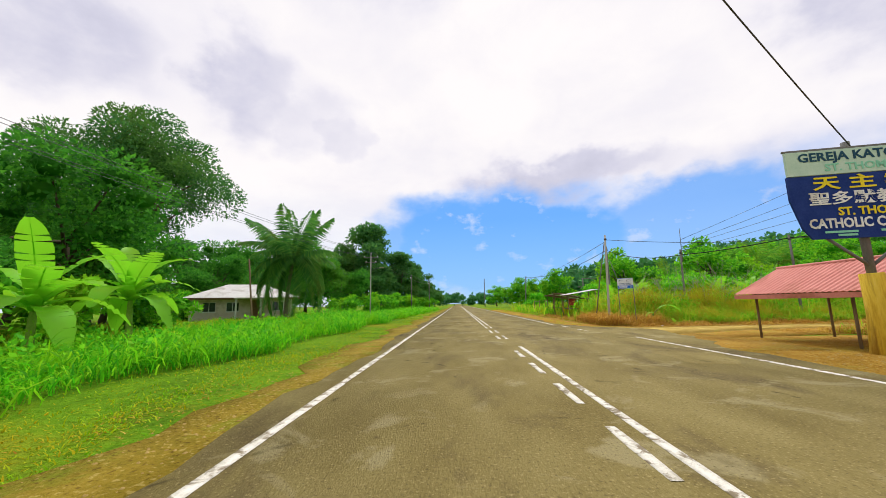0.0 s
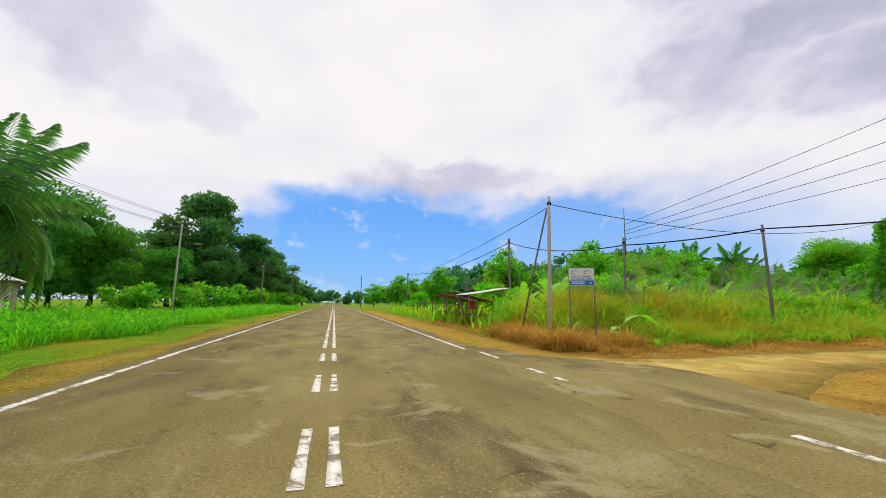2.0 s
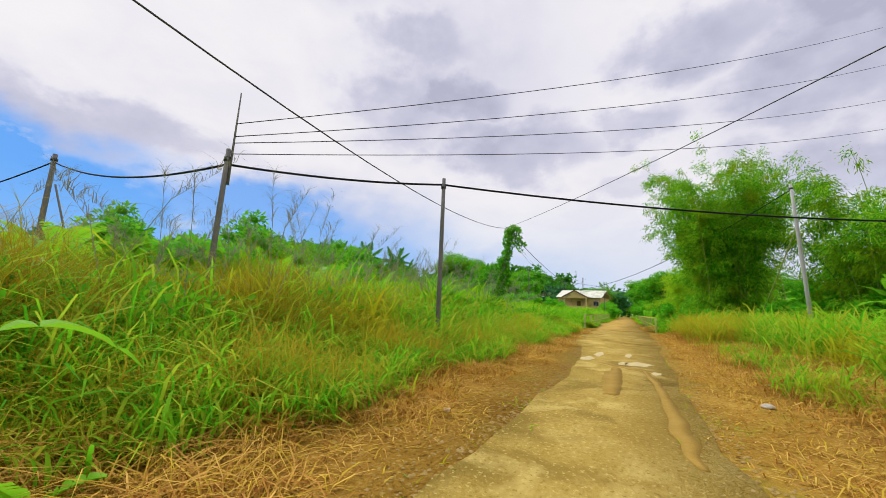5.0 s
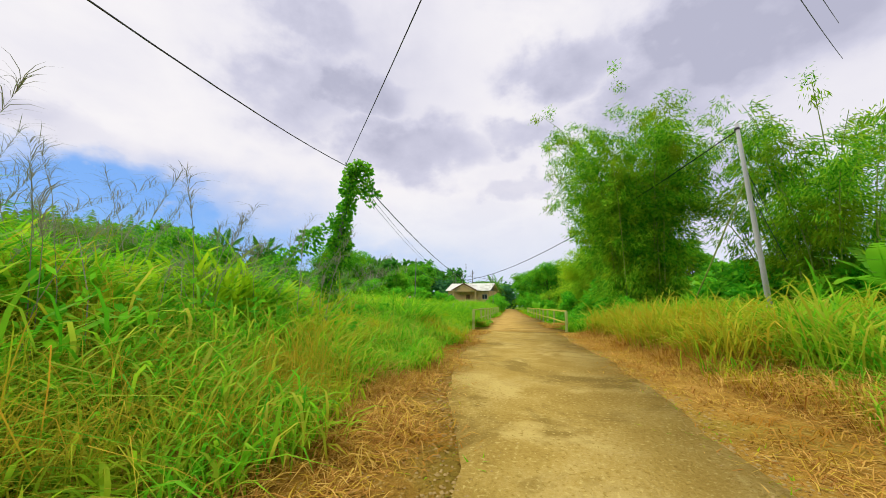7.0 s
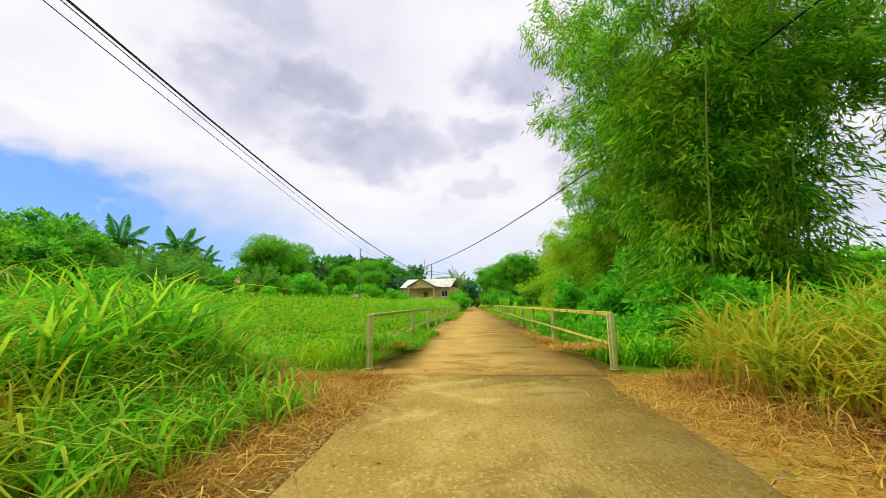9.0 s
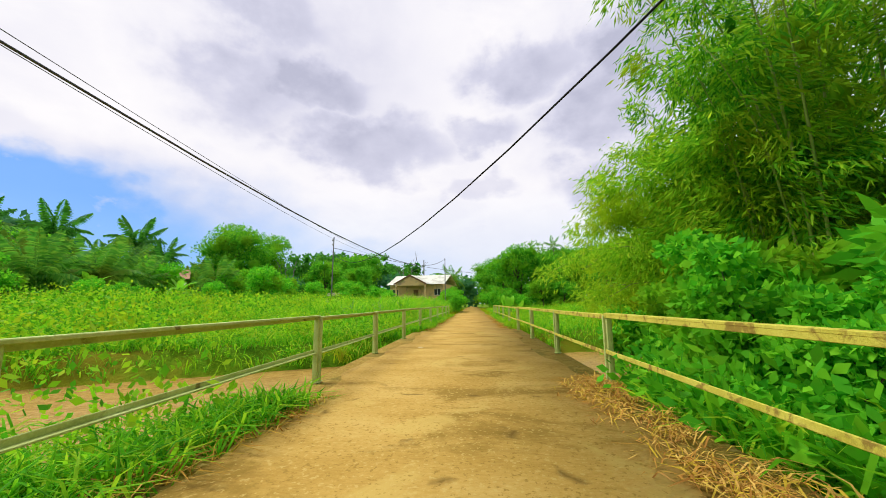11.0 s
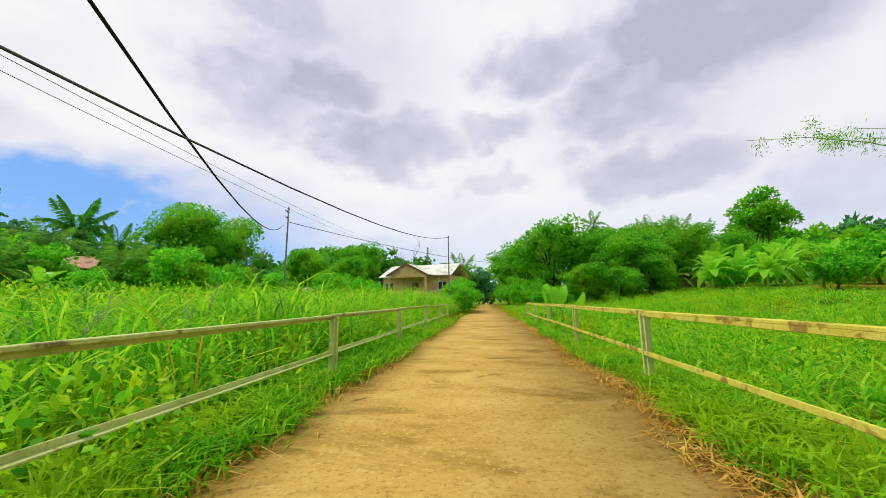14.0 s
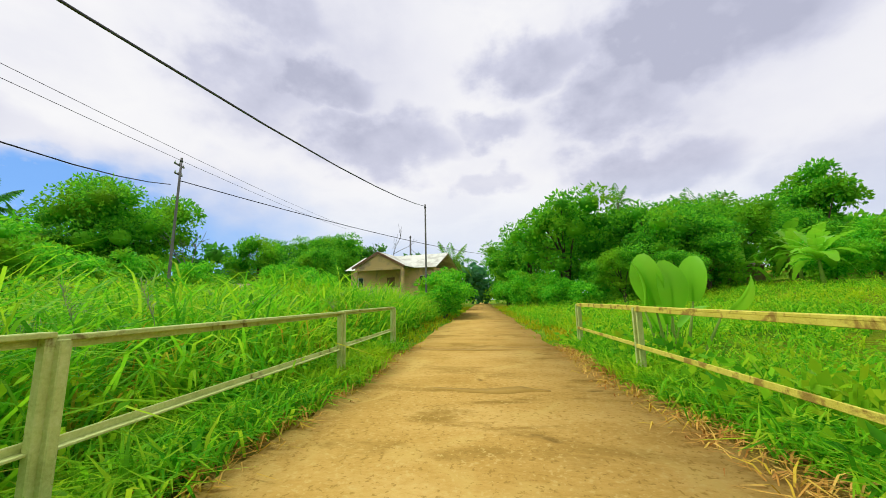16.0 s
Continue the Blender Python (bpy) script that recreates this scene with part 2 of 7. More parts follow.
M["track"] = surface("packed_earth", [(0.32, 0.205, 0.036), (0.42, 0.285, 0.06), (0.51, 0.37, 0.105)], 1.1, 26, 0.95, 0.8, dirt=(0.27, 0.18, 0.035), dirt_scale=0.55, dirt_at=(0.51, 0.60), depth=0.04, speck=((0.58, 0.44, 0.13), (0.29, 0.19, 0.03)), speck_scale=24.0, patches=((0.57, 0.42, 0.12), 0.8, (0.55, 0.64)))
M["deck"] = surface("dusty_concrete", [(0.38, 0.225, 0.042), (0.475, 0.295, 0.066), (0.55, 0.365, 0.10)], 1.0, 30, 0.9, 0.5, dirt=(0.29, 0.175, 0.03), dirt_scale=0.9, dirt_at=(0.54, 0.64), stretch=(1.4, 0.6, 1), speck=((0.54, 0.38, 0.11), (0.28, 0.17, 0.03)), speck_scale=26.0, cracks=0.35, patches=((0.53, 0.36, 0.09), 0.9, (0.55, 0.63)))
M["concrete"] = surface("grey_concrete", [(0.26, 0.25, 0.20), (0.38, 0.36, 0.30)], 3, 30, 0.9, 0.4, dirt=(0.16, 0.15, 0.08))
M["dirt"] = surface("dirt", [(0.26, 0.135, 0.016), (0.38, 0.21, 0.028), (0.48, 0.29, 0.052)], 0.9, 22, 0.97, 0.9, dirt=(0.34, 0.235, 0.03), dirt_scale=0.6, depth=0.05, speck=((0.54, 0.37, 0.10), (0.15, 0.07, 0.014)), speck_scale=18.0)
M["soil"] = surface("grassy_soil", [(0.06, 0.13, 0.004), (0.12, 0.25, 0.006), (0.19, 0.34, 0.008)], 0.5, 9, 0.97, 1.0, dirt=(0.25, 0.22, 0.012), dirt_scale=0.09, depth=0.12)
# paler than the lane it lies on
M["pale_lane"] = surface("pale_patch", [(0.48, 0.38, 0.17), (0.58, 0.47, 0.24)], 3, 30, 0.85, 0.2)
M["verge_dirt"] = surface("verge_dirt", [(0.17, 0.13, 0.012), (0.27, 0.19, 0.02), (0.36, 0.25, 0.04)], 0.9, 22, 0.97, 0.9, dirt=(0.20, 0.22, 0.015), dirt_scale=0.8, depth=0.05, speck=((0.44, 0.33, 0.09), (0.12, 0.07, 0.012)), speck_scale=18.0)
M["olive"] = leafy("olive_grass", [(0.30, 0.36, 0.004), (0.42, 0.40, 0.006), (0.50, 0.36, 0.008), (0.56, 0.42, 0.02)], patch=0.6, patch_colour=(0.46, 0.30, 0.008))
M["deck_edge"] = surface("dirty_slab_edge", [(0.26, 0.165, 0.028), (0.36, 0.235, 0.045), (0.44, 0.30, 0.07)], 1.2, 24, 0.95, 0.7, dirt=(0.20, 0.15, 0.025), dirt_scale=1.2, speck=((0.48, 0.34, 0.1), (0.18, 0.11, 0.02)), speck_scale=20.0)
M["reed_gold"] = leafy("golden_reed", [(0.36, 0.46, 0.016), (0.54, 0.52, 0.022), (0.64, 0.46, 0.03), (0.30, 0.52, 0.016), (0.66, 0.36, 0.03)], rough=0.7, through_light=0.45, patch=0.7, patch_colour=(0.34, 0.50, 0.012))
M["palm_dark"] = leafy("dark_palm_leaf", [(0.06, 0.20, 0.04), (0.10, 0.30, 0.05), (0.20, 0.40, 0.06)], through_light=0.42, patch=0.3, patch_colour=(0.14, 0.22, 0.03))
M["damp"] = surface("damp_earth", [(0.29, 0.175, 0.028), (0.38, 0.24, 0.046)], 2, 26, 0.75, 0.3, spec=0.1)
M["chip"] = surface("gravel_chip", [(0.28, 0.18, 0.05), (0.44, 0.31, 0.11)], 9, 40, 0.95, 0.3)
M["stone"] = surface("stone", [(0.40, 0.36, 0.27), (0.60, 0.55, 0.45)], 5, 40, 0.9, 0.5)
M["grass"] = leafy("grass_blade", [(0.075, 0.33, 0.008), (0.15, 0.50, 0.010), (0.28, 0.65, 0.014), (0.52, 0.74, 0.025)], through_light=0.56, patch=0.35, patch_colour=(0.46, 0.62, 0.006))
M["verge_blade"] = leafy("verge_blade", [(0.045, 0.30, 0.006), (0.095, 0.47, 0.008), (0.19, 0.62, 0.012), (0.40, 0.72, 0.02)], through_light=0.56, patch=0.5, patch_colour=(0.26, 0.56, 0.005))
M["weed_leaf"] = leafy("weed_leaf", [(0.07, 0.30, 0.01), (0.17, 0.50, 0.012), (0.34, 0.68, 0.016), (0.50, 0.66, 0.02)], through_light=0.5, patch=0.45, patch_colour=(0.40, 0.52, 0.008))
M["lawn"] = leafy("short_grass", [(0.15, 0.40, 0.003), (0.28, 0.52, 0.004), (0.44, 0.52, 0.006), (0.50, 0.36, 0.01)], patch=0.5, patch_colour=(0.52, 0.38, 0.008))
M["mixed"] = leafy("mixed_grass", [(0.10, 0.42, 0.01), (0.20, 0.60, 0.014), (0.36, 0.68, 0.02), (0.58, 0.56, 0.05), (0.24, 0.64, 0.015)], through_light=0.54, patch=0.45, patch_colour=(0.54, 0.44, 0.012))
M["straw"] = leafy("dry_grass", [(0.34, 0.15, 0.028), (0.55, 0.29, 0.05), (0.74, 0.48, 0.11), (0.58, 0.42, 0.028), (0.47, 0.23, 0.06)], rough=0.8, through_light=0.2, patch=0.6, patch_colour=(0.40, 0.18, 0.012))
M["haze_grass"] = leafy("feathery_grass", [(0.44, 0.33, 0.018), (0.62, 0.42, 0.03), (0.44, 0.50, 0.022), (0.66, 0.36, 0.03)], rough=0.8, through_light=0.4, patch=0.8, patch_colour=(0.34, 0.48, 0.014))
M["feather"] = leafy("brown_feather_grass", [(0.30, 0.22, 0.012), (0.44, 0.29, 0.018), (0.26, 0.33, 0.012), (0.50, 0.26, 0.022)], rough=0.8, through_light=0.35, patch=0.7, patch_colour=(0.24, 0.34, 0.01))
M["plume"] = leafy("seed_stalk", [(0.22, 0.23, 0.14), (0.34, 0.33, 0.22)], rough=0.8, through_light=0.2)
M["leaf_dark"] = leafy("dark_leaf", [(0.055, 0.18, 0.05), (0.085, 0.25, 0.06), (0.14, 0.34, 0.06)], through_light=0.45, patch=0.15, patch_colour=(0.10, 0.22, 0.03))
M["leaf_mid"] = leafy("mid_leaf", [(0.065, 0.30, 0.017), (0.135, 0.49, 0.02), (0.29, 0.68, 0.024)], through_light=0.54, patch=0.25, patch_colour=(0.26, 0.50, 0.012))
M["leaf_wood"] = leafy("woodland_leaf", [(0.045, 0.20, 0.022), (0.075, 0.30, 0.028), (0.14, 0.45, 0.034)], through_light=0.5, patch=0.2, patch_colour=(0.10, 0.28, 0.015))
M["leaf_light"] = leafy("light_leaf", [(0.07, 0.38, 0.016), (0.15, 0.57, 0.02), (0.30, 0.74, 0.025)], through_light=0.5, patch=0.4, patch_colour=(0.26, 0.46, 0.01))
M["bamboo_leaf"] = leafy("bamboo_leaf", [(0.06, 0.25, 0.008), (0.12, 0.42, 0.012), (0.28, 0.62, 0.018), (0.54, 0.76, 0.03)], through_light=0.62, patch=0.45, patch_colour=(0.32, 0.42, 0.008))
# lighter and yellower than bamboo_leaf, and lets more light through
M["bamboo_yellow"] = leafy("yellow_bamboo_leaf", [(0.15, 0.40, 0.012), (0.28, 0.60, 0.018), (0.46, 0.76, 0.025), (0.66, 0.80, 0.035)], through_light=0.7, patch=0.35, patch_colour=(0.44, 0.60, 0.010))
M["palm_leaf"] = leafy("palm_leaf", [(0.08, 0.28, 0.03), (0.14, 0.42, 0.035), (0.28, 0.52, 0.045)], through_light=0.46, patch=0.3, patch_colour=(0.18, 0.27, 0.015))
M["banana_leaf"] = leafy("banana_leaf", [(0.16, 0.52, 0.012), (0.25, 0.64, 0.018), (0.36, 0.68, 0.04)], rough=0.4, through_light=0.5, patch=0.8, patch_colour=(0.30, 0.58, 0.02), spec=0.2)
# aerial haze is mixed into this leaf colour: bluer than the near foliage
M["hazy_far_leaf"] = leafy("hazy_far_leaf", [(0.05, 0.19, 0.075), (0.08, 0.26, 0.085), (0.12, 0.34, 0.085)], through_light=0.3, patch=0.05, patch_colour=(0.065, 0.22, 0.055))
M["bark"] = surface("bark", [(0.07, 0.055, 0.035), (0.15, 0.115, 0.075)], 4, 30, 0.95, 0.8, stretch=(1, 1, 0.25))
M["palm_bark"] = surface("palm_bark", [(0.12, 0.095, 0.065), (0.24, 0.20, 0.15)], 3, 20, 0.95, 0.8, stretch=(0.4, 0.4, 4))
M["culm"] = surface("culm", [(0.12, 0.20, 0.03), (0.26, 0.34, 0.06), (0.36, 0.36, 0.10)], 2, 12, 0.5, 0.1, stretch=(1, 1, 0.5))
M["stem"] = surface("green_stem", [(0.14, 0.26, 0.03), (0.26, 0.36, 0.06)], 3, 20, 0.6, 0.2)
M["pole"] = surface("weathered_pole", [(0.13, 0.125, 0.12), (0.23, 0.22, 0.20)], 3, 40, 0.85, 0.3, stretch=(1, 1, 0.3))
M["pole_pale"] = surface("pale_pole", [(0.36, 0.35, 0.31), (0.50, 0.48, 0.43)], 2, 30, 0.8, 0.2, stretch=(1, 1, 0.3))
M["black"] = surface("black_rubber", [(0.012, 0.012, 0.014), (0.03, 0.03, 0.034)], 5, 40, 0.6, 0.1)
M["wire"] = surface("dull_wire", [(0.06, 0.06, 0.065), (0.11, 0.11, 0.12)], 5, 40, 0.5, 0.0, metal=0.6)
M["rail"] = surface("weathered_green_paint", [(0.36, 0.42, 0.12), (0.47, 0.54, 0.17), (0.57, 0.63, 0.25)], 4, 50, 0.75, 0.3, dirt=(0.20, 0.18, 0.06), dirt_scale=3.5, dirt_at=(0.58, 0.66))
M["rail_rust"] = surface("rusty_yellow_paint", [(0.50, 0.44, 0.05), (0.66, 0.60, 0.10)], 4, 50, 0.8, 0.4, dirt=(0.30, 0.21, 0.04), dirt_scale=5.5, dirt_at=(0.51, 0.60))
M["wood"] = surface("grey_timber", [(0.15, 0.10, 0.055), (0.28, 0.20, 0.12)], 3, 30, 0.9, 0.5, stretch=(1, 1, 0.2))
M["yellow_wood"] = surface("yellow_bark_post", [(0.54, 0.34, 0.03), (0.68, 0.47, 0.05), (0.72, 0.54, 0.10)], 3, 25, 0.85, 0.6, stretch=(1, 1, 0.15), dirt=(0.34, 0.20, 0.03), dirt_scale=2.5)
M["red_roof"] = surface("red_sheet_roof", [(0.55, 0.19, 0.15), (0.66, 0.26, 0.21)], 1.5, 25, 0.6, 0.1, dirt=(0.42, 0.15, 0.10))
M["roof_tan"] = surface("tan_roof", [(0.42, 0.22, 0.12), (0.55, 0.32, 0.19)], 2, 20, 0.7, 0.2, dirt=(0.2, 0.12, 0.07), dirt_scale=1.5)
M["tin"] = surface("old_tin", [(0.24, 0.19, 0.13), (0.38, 0.31, 0.22)], 2, 20, 0.6, 0.2, metal=0.15, dirt=(0.19, 0.11, 0.05), dirt_scale=1.5)
M["pale_roof"] = surface("pale_sheet_roof", [(0.62, 0.58, 0.55), (0.74, 0.70, 0.66)], 1.5, 25, 0.6, 0.1, dirt=(0.50, 0.45, 0.40))
M["cream_roof"] = surface("cream_sheet_roof", [(0.66, 0.66, 0.54), (0.78, 0.78, 0.66)], 1.5, 25, 0.6, 0.1, dirt=(0.52, 0.50, 0.40))
M["wall"] = surface("cream_wall", [(0.62, 0.55, 0.45), (0.72, 0.66, 0.56)], 1, 20, 0.85, 0.1, dirt=(0.48, 0.42, 0.32))
M["tan_wall"] = surface("tan_wall", [(0.66, 0.46, 0.19), (0.64, 0.45, 0.21)], 1, 20, 0.85, 0.1, dirt=(0.40, 0.30, 0.17))
M["fascia"] = surface("brown_fascia", [(0.16, 0.09, 0.05), (0.24, 0.14, 0.08)], 2, 20, 0.7, 0.1)
M["white"] = surface("white_paint", [(0.68, 0.68, 0.66), (0.80, 0.80, 0.78)], 2, 30, 0.6, 0.1, dirt=(0.55, 0.52, 0.47))
M["glass"] = surface("dark_window", [(0.02, 0.025, 0.03), (0.05, 0.06, 0.07)], 1, 5, 0.1, 0.0, spec=0.6)
M["navy"] = surface("navy_board", [(0.012, 0.030, 0.15), (0.025, 0.05, 0.21)], 2, 20, 0.5, 0.05)
M["board_white"] = surface("board_white", [(0.62, 0.66, 0.68), (0.72, 0.75, 0.76)], 2, 20, 0.5, 0.05, dirt=(0.52, 0.55, 0.52))
M["board_green"] = surface("pale_green_board", [(0.42, 0.58, 0.46), (0.55, 0.68, 0.56)], 2, 20, 0.5, 0.05)
M["board_blue"] = surface("board_blue", [(0.03, 0.14, 0.55), (0.05, 0.18, 0.65)], 2, 20, 0.5, 0.05)
M["ink_yellow"] = surface("yellow_letters", [(0.70, 0.55, 0.02), (0.80, 0.64, 0.04)], 4, 20, 0.5, 0.0)
M["ink_green"] = surface("green_letters", [(0.22, 0.55, 0.38), (0.28, 0.62, 0.44)], 4, 20, 0.5, 0.0)
M["ink_dark"] = surface("dark_letters", [(0.02, 0.06, 0.10), (0.03, 0.09, 0.14)], 4, 20, 0.5, 0.0)
M["ink_grey"] = surface("grey_letters", [(0.12, 0.14, 0.17), (0.18, 0.20, 0.23)], 4, 20, 0.5, 0.0)
M["ink_blue"] = surface("blue_letters", [(0.05, 0.10, 0.28), (0.07, 0.14, 0.34)], 4, 20, 0.5, 0.0)
M["red_cloth"] = surface("red_cloth", [(0.40, 0.05, 0.04), (0.50, 0.09, 0.07)], 4, 30, 0.9, 0.2)


def water():
    m = bpy.data.materials.new("muddy_water")
    m.use_nodes = True
    nt = m.node_tree
    b = nt.nodes["Principled BSDF"]
    b.inputs["Base Color"].default_value = (0.43, 0.25, 0.06, 1)
    b.inputs["Specular IOR Level"].default_value = 0.12
    b.inputs["Roughness"].default_value = 0.22
    n = node(nt, "ShaderNodeTexNoise", Scale=3.0, Detail=5.0, Distortion=1.4)
    tc = nt.nodes.new("ShaderNodeTexCoord")
    mp = nt.nodes.new("ShaderNodeMapping")
    mp.inputs["Scale"].default_value = (1.5, 0.9, 1.0)
    mp.inputs["Rotation"].default_value = (0, 0, radians(12))
    nt.links.new(tc.outputs["Object"], mp.inputs[0])
    nt.links.new(mp.outputs[0], n.inputs["Vector"])
    tone = ramp_node(nt, [(0.36, (0.37, 0.205, 0.045)), (0.64, (0.49, 0.295, 0.075))], n.outputs["Fac"])
    nt.links.new(tone.outputs["Color"], b.inputs["Base Color"])
    bp = node(nt, "ShaderNodeBump", Strength=0.6, Distance=0.08)
    nt.links.new(n.outputs["Fac"], bp.inputs["Height"])
    nt.links.new(bp.outputs[0], b.inputs["Normal"])
    return m


M["water"] = water()

# ------------------------------------------------------------------ mesh helpers
RNG = np.random.default_rng(7)


def mesh_np(name, verts, faces, smooth=False):
    """A mesh from an (n, 3) array and an (m, k) array of faces."""
    me = bpy.data.meshes.new(name)
    verts, faces = np.asarray(verts, np.float32), np.asarray(faces, np.int32)
    k = faces.shape[1]
    me.vertices.add(len(verts))
    me.vertices.foreach_set("co", verts.ravel())
    me.loops.add(faces.size)
    me.loops.foreach_set("vertex_index", faces.ravel())
    me.polygons.add(len(faces))
    me.polygons.foreach_set("loop_start", np.arange(len(faces), dtype=np.int32) * k)
    if smooth:
        me.polygons.foreach_set("use_smooth", np.ones(len(faces), bool))
    me.update(calc_edges=True)
    return me


def thing(name, x=0, y=0, z=0, rz=0, label="", category="", group="", kind=""):
    ob = new(name)
    ob.empty_display_size = 0.2
    ob.matrix_basis = pose(x, y, z, 0, 0, rz)
    return tagged(ob, label, category, group, kind)


def part(name, data, material, parent=None, label="", m=None):
    """Links a bmesh or a mesh as one mesh object under a thing or a part."""
    if isinstance(data, bmesh.types.BMesh):
        me = bpy.data.meshes.new(name)
        data.to_mesh(me)
        data.free()
    else:
        me = data
    if not me.materials:
        me.materials.append(M[material] if isinstance(material, str) else material)
    ob = new(name, me)
    if parent:
        ob.parent = parent
    if m is not None:
        ob.matrix_basis = m
    return tagged(ob, label)


def solid(name, data, material, label="", category="", kind="", group="", m=None):
    return tagged(part(name, data, material, None, label, m), category=category, kind=kind, group=group)


def box(sx, sy, sz, m=None, bevel=0.0, bm=None):
    """A box on its base centre; bevelled; at m."""
    own = bm is None
    b = bmesh.new()
    bmesh.ops.create_cube(b, size=1.0, matrix=Matrix.Translation((0, 0, sz / 2)) @ Matrix.Diagonal((sx, sy, sz, 1)))
    if bevel:
        bmesh.ops.bevel(b, geom=b.edges[:], offset=bevel, segments=1, affect="EDGES")
    if m is not None:
        b.transform(m)
    if own:
        return b
    tmp = bpy.data.meshes.new("tmp")
    b.to_mesh(tmp)
    b.free()
    bm.from_mesh(tmp)
    bpy.data.meshes.remove(tmp)
    return bm


def tube(points, radii, sides=8, bm=None):
    """A tapered tube along points, closed at both ends."""
    bm = bm or bmesh.new()
    pts = [Vector(p) for p in points]
    rings = []
    for i, p in enumerate(pts):
        d = (pts[min(i + 1, len(pts) - 1)] - pts[max(i - 1, 0)]).normalized()
        a = d.orthogonal().normalized() if abs(d.z) < 0.99 else Vector((1, 0, 0))
        a = (a - d * a.dot(d)).normalized()
        b = d.cross(a)
        r = radii[i] if hasattr(radii, "__len__") else radii
        rings.append([bm.verts.new(p + (a * math.cos(2 * math.pi * k / sides) + b * math.sin(2 * math.pi * k / sides)) * r) for k in range(sides)])
    for r0, r1 in zip(rings, rings[1:]):
        for k in range(sides):
            f = bm.faces.new((r0[k], r0[(k + 1) % sides], r1[(k + 1) % sides], r1[k]))
            f.smooth = True
    bm.faces.new(rings[0][::-1])
    bm.faces.new(rings[-1])
    return bm


def sheet(corners, thick=0.03):
    """A flat slab over a polygon."""
    bm = bmesh.new()
    f = bm.faces.new([bm.verts.new(c) for c in corners])
    r = bmesh.ops.extrude_face_region(bm, geom=[f])
    bmesh.ops.translate(bm, verts=[v for v in r["geom"] if isinstance(v, bmesh.types.BMVert)], vec=(0, 0, -thick))
    bmesh.ops.recalc_face_normals(bm, faces=bm.faces)
    return bm


def corrugated(w, d, pitch=0.2, amp=0.025, m=None, thick=0.012):
    """A ribbed roof sheet, w along x, d along y down the slope, ribs along y."""
    n = max(int(w / pitch * 4), 4)
    bm = bmesh.new()
    rows = []
    for k in range(n + 1):
        x = -w / 2 + w * k / n
        z = amp * (0, 1, 1, 0)[k % 4]
        rows.append([bm.verts.new((x, yy, z + zz)) for yy, zz in ((-d / 2, 0), (d / 2, 0), (d / 2, -thick), (-d / 2, -thick))])
    for a, b in zip(rows, rows[1:]):
        for i in range(4):
            bm.faces.new((a[i], a[(i + 1) % 4], b[(i + 1) % 4], b[i]))
    bm.faces.new(rows[0][::-1])
    bm.faces.new(rows[-1])
    bmesh.ops.recalc_face_normals(bm, faces=bm.faces)
    if m is not None:
        bm.transform(m)
    return bm


# the side road's own frame: s along it, n to its left
HEAD = radians(2.375)
SD, SN = Vector((math.cos(HEAD), math.sin(HEAD), 0)), Vector((-math.sin(HEAD), math.cos(HEAD), 0))


def side(s, n, z=0.0):
    return SD * s + SN * n + Vector((0, 0, z))


def side_np(s, n):
    return s * SD.x + n * SN.x, s * SD.y + n * SN.y


def to_side(x, y):
    return x * SD.x + y * SD.y, x * SN.x + y * SN.y

# ------------------------------------------------------------------ ground, roads, bridge deck, water
BRIDGE = (39.0, 80.0)          # along s
RAIL_R, RAIL_L = 13.77, 18.30  # along n


def stream_depth(x, y):
    """How far the stream's bed lies under the plain."""
    s, n = to_side(x, y)
    mid = 53.0 - 0.35 * (n - 16.0) + 1.2 * np.sin(n * 0.13)
    d = np.abs(s - mid)
    return 1.9 * np.clip(1.0 - (d - 2.6) / 3.4, 0.0, 1.0) ** 0.8


def ground_height(x, y):
    x, y = np.asarray(x, float), np.asarray(y, float)
    s, n = to_side(x, y)
    far = np.clip((np.hypot(x - 30, y - 20) - 60) / 200, 0, 1)
    away = np.clip(np.minimum(np.abs(x - 1.5) - np.where((x > 0) & (y < 12), 17, 5), np.where(s > 6, np.abs(n - 16) - 3.2, 99)) / 6, 0, 1)
    z = -0.035 + away * (0.12 * np.sin(x * 0.21 + 1) * np.sin(y * 0.17) + 0.05 * np.sin(x * 0.9) * np.sin(y * 0.8 + 2))
    # beside the bridge the meadow lies lower than the deck
    z = z - 0.35 * np.clip((s - 40) / 2, 0, 1) * np.clip((82 - s) / 2, 0, 1) * np.clip((60 - np.abs(n - 16)) / 10, 0, 1)
    # banks rise beyond the stream's meadow
    z = z + 1.15 * np.clip((np.abs(n - 16) - 9) / 13, 0, 1) * np.clip((s - 56) / 8, 0, 1) * np.clip((170 - s) / 30, 0, 1)
    # the land rises to low hills
    hills = 9.0 * np.exp(-(((x - 185) / 50) ** 2 + ((y + 62) / 45) ** 2)) + 5.0 * np.exp(-(((x - 80) / 34) ** 2 + ((y - 125) / 30) ** 2)) + 7.0 * np.exp(-(((x - 112) / 26) ** 2 + ((y - 128) / 22) ** 2)) + 1.2 * np.exp(-(((x - 108) / 16) ** 2 + ((y + 14) / 18) ** 2)) + 15.0 * np.exp(-(((x - 275) / 60) ** 2 + ((y - 112) / 55) ** 2))
    z = z + hills * np.clip((np.abs(n - 16) - 5) / 12, 0, 1)
    return z - stream_depth(x, y) * np.where((s > 20) & (s < 110), 1, 0)


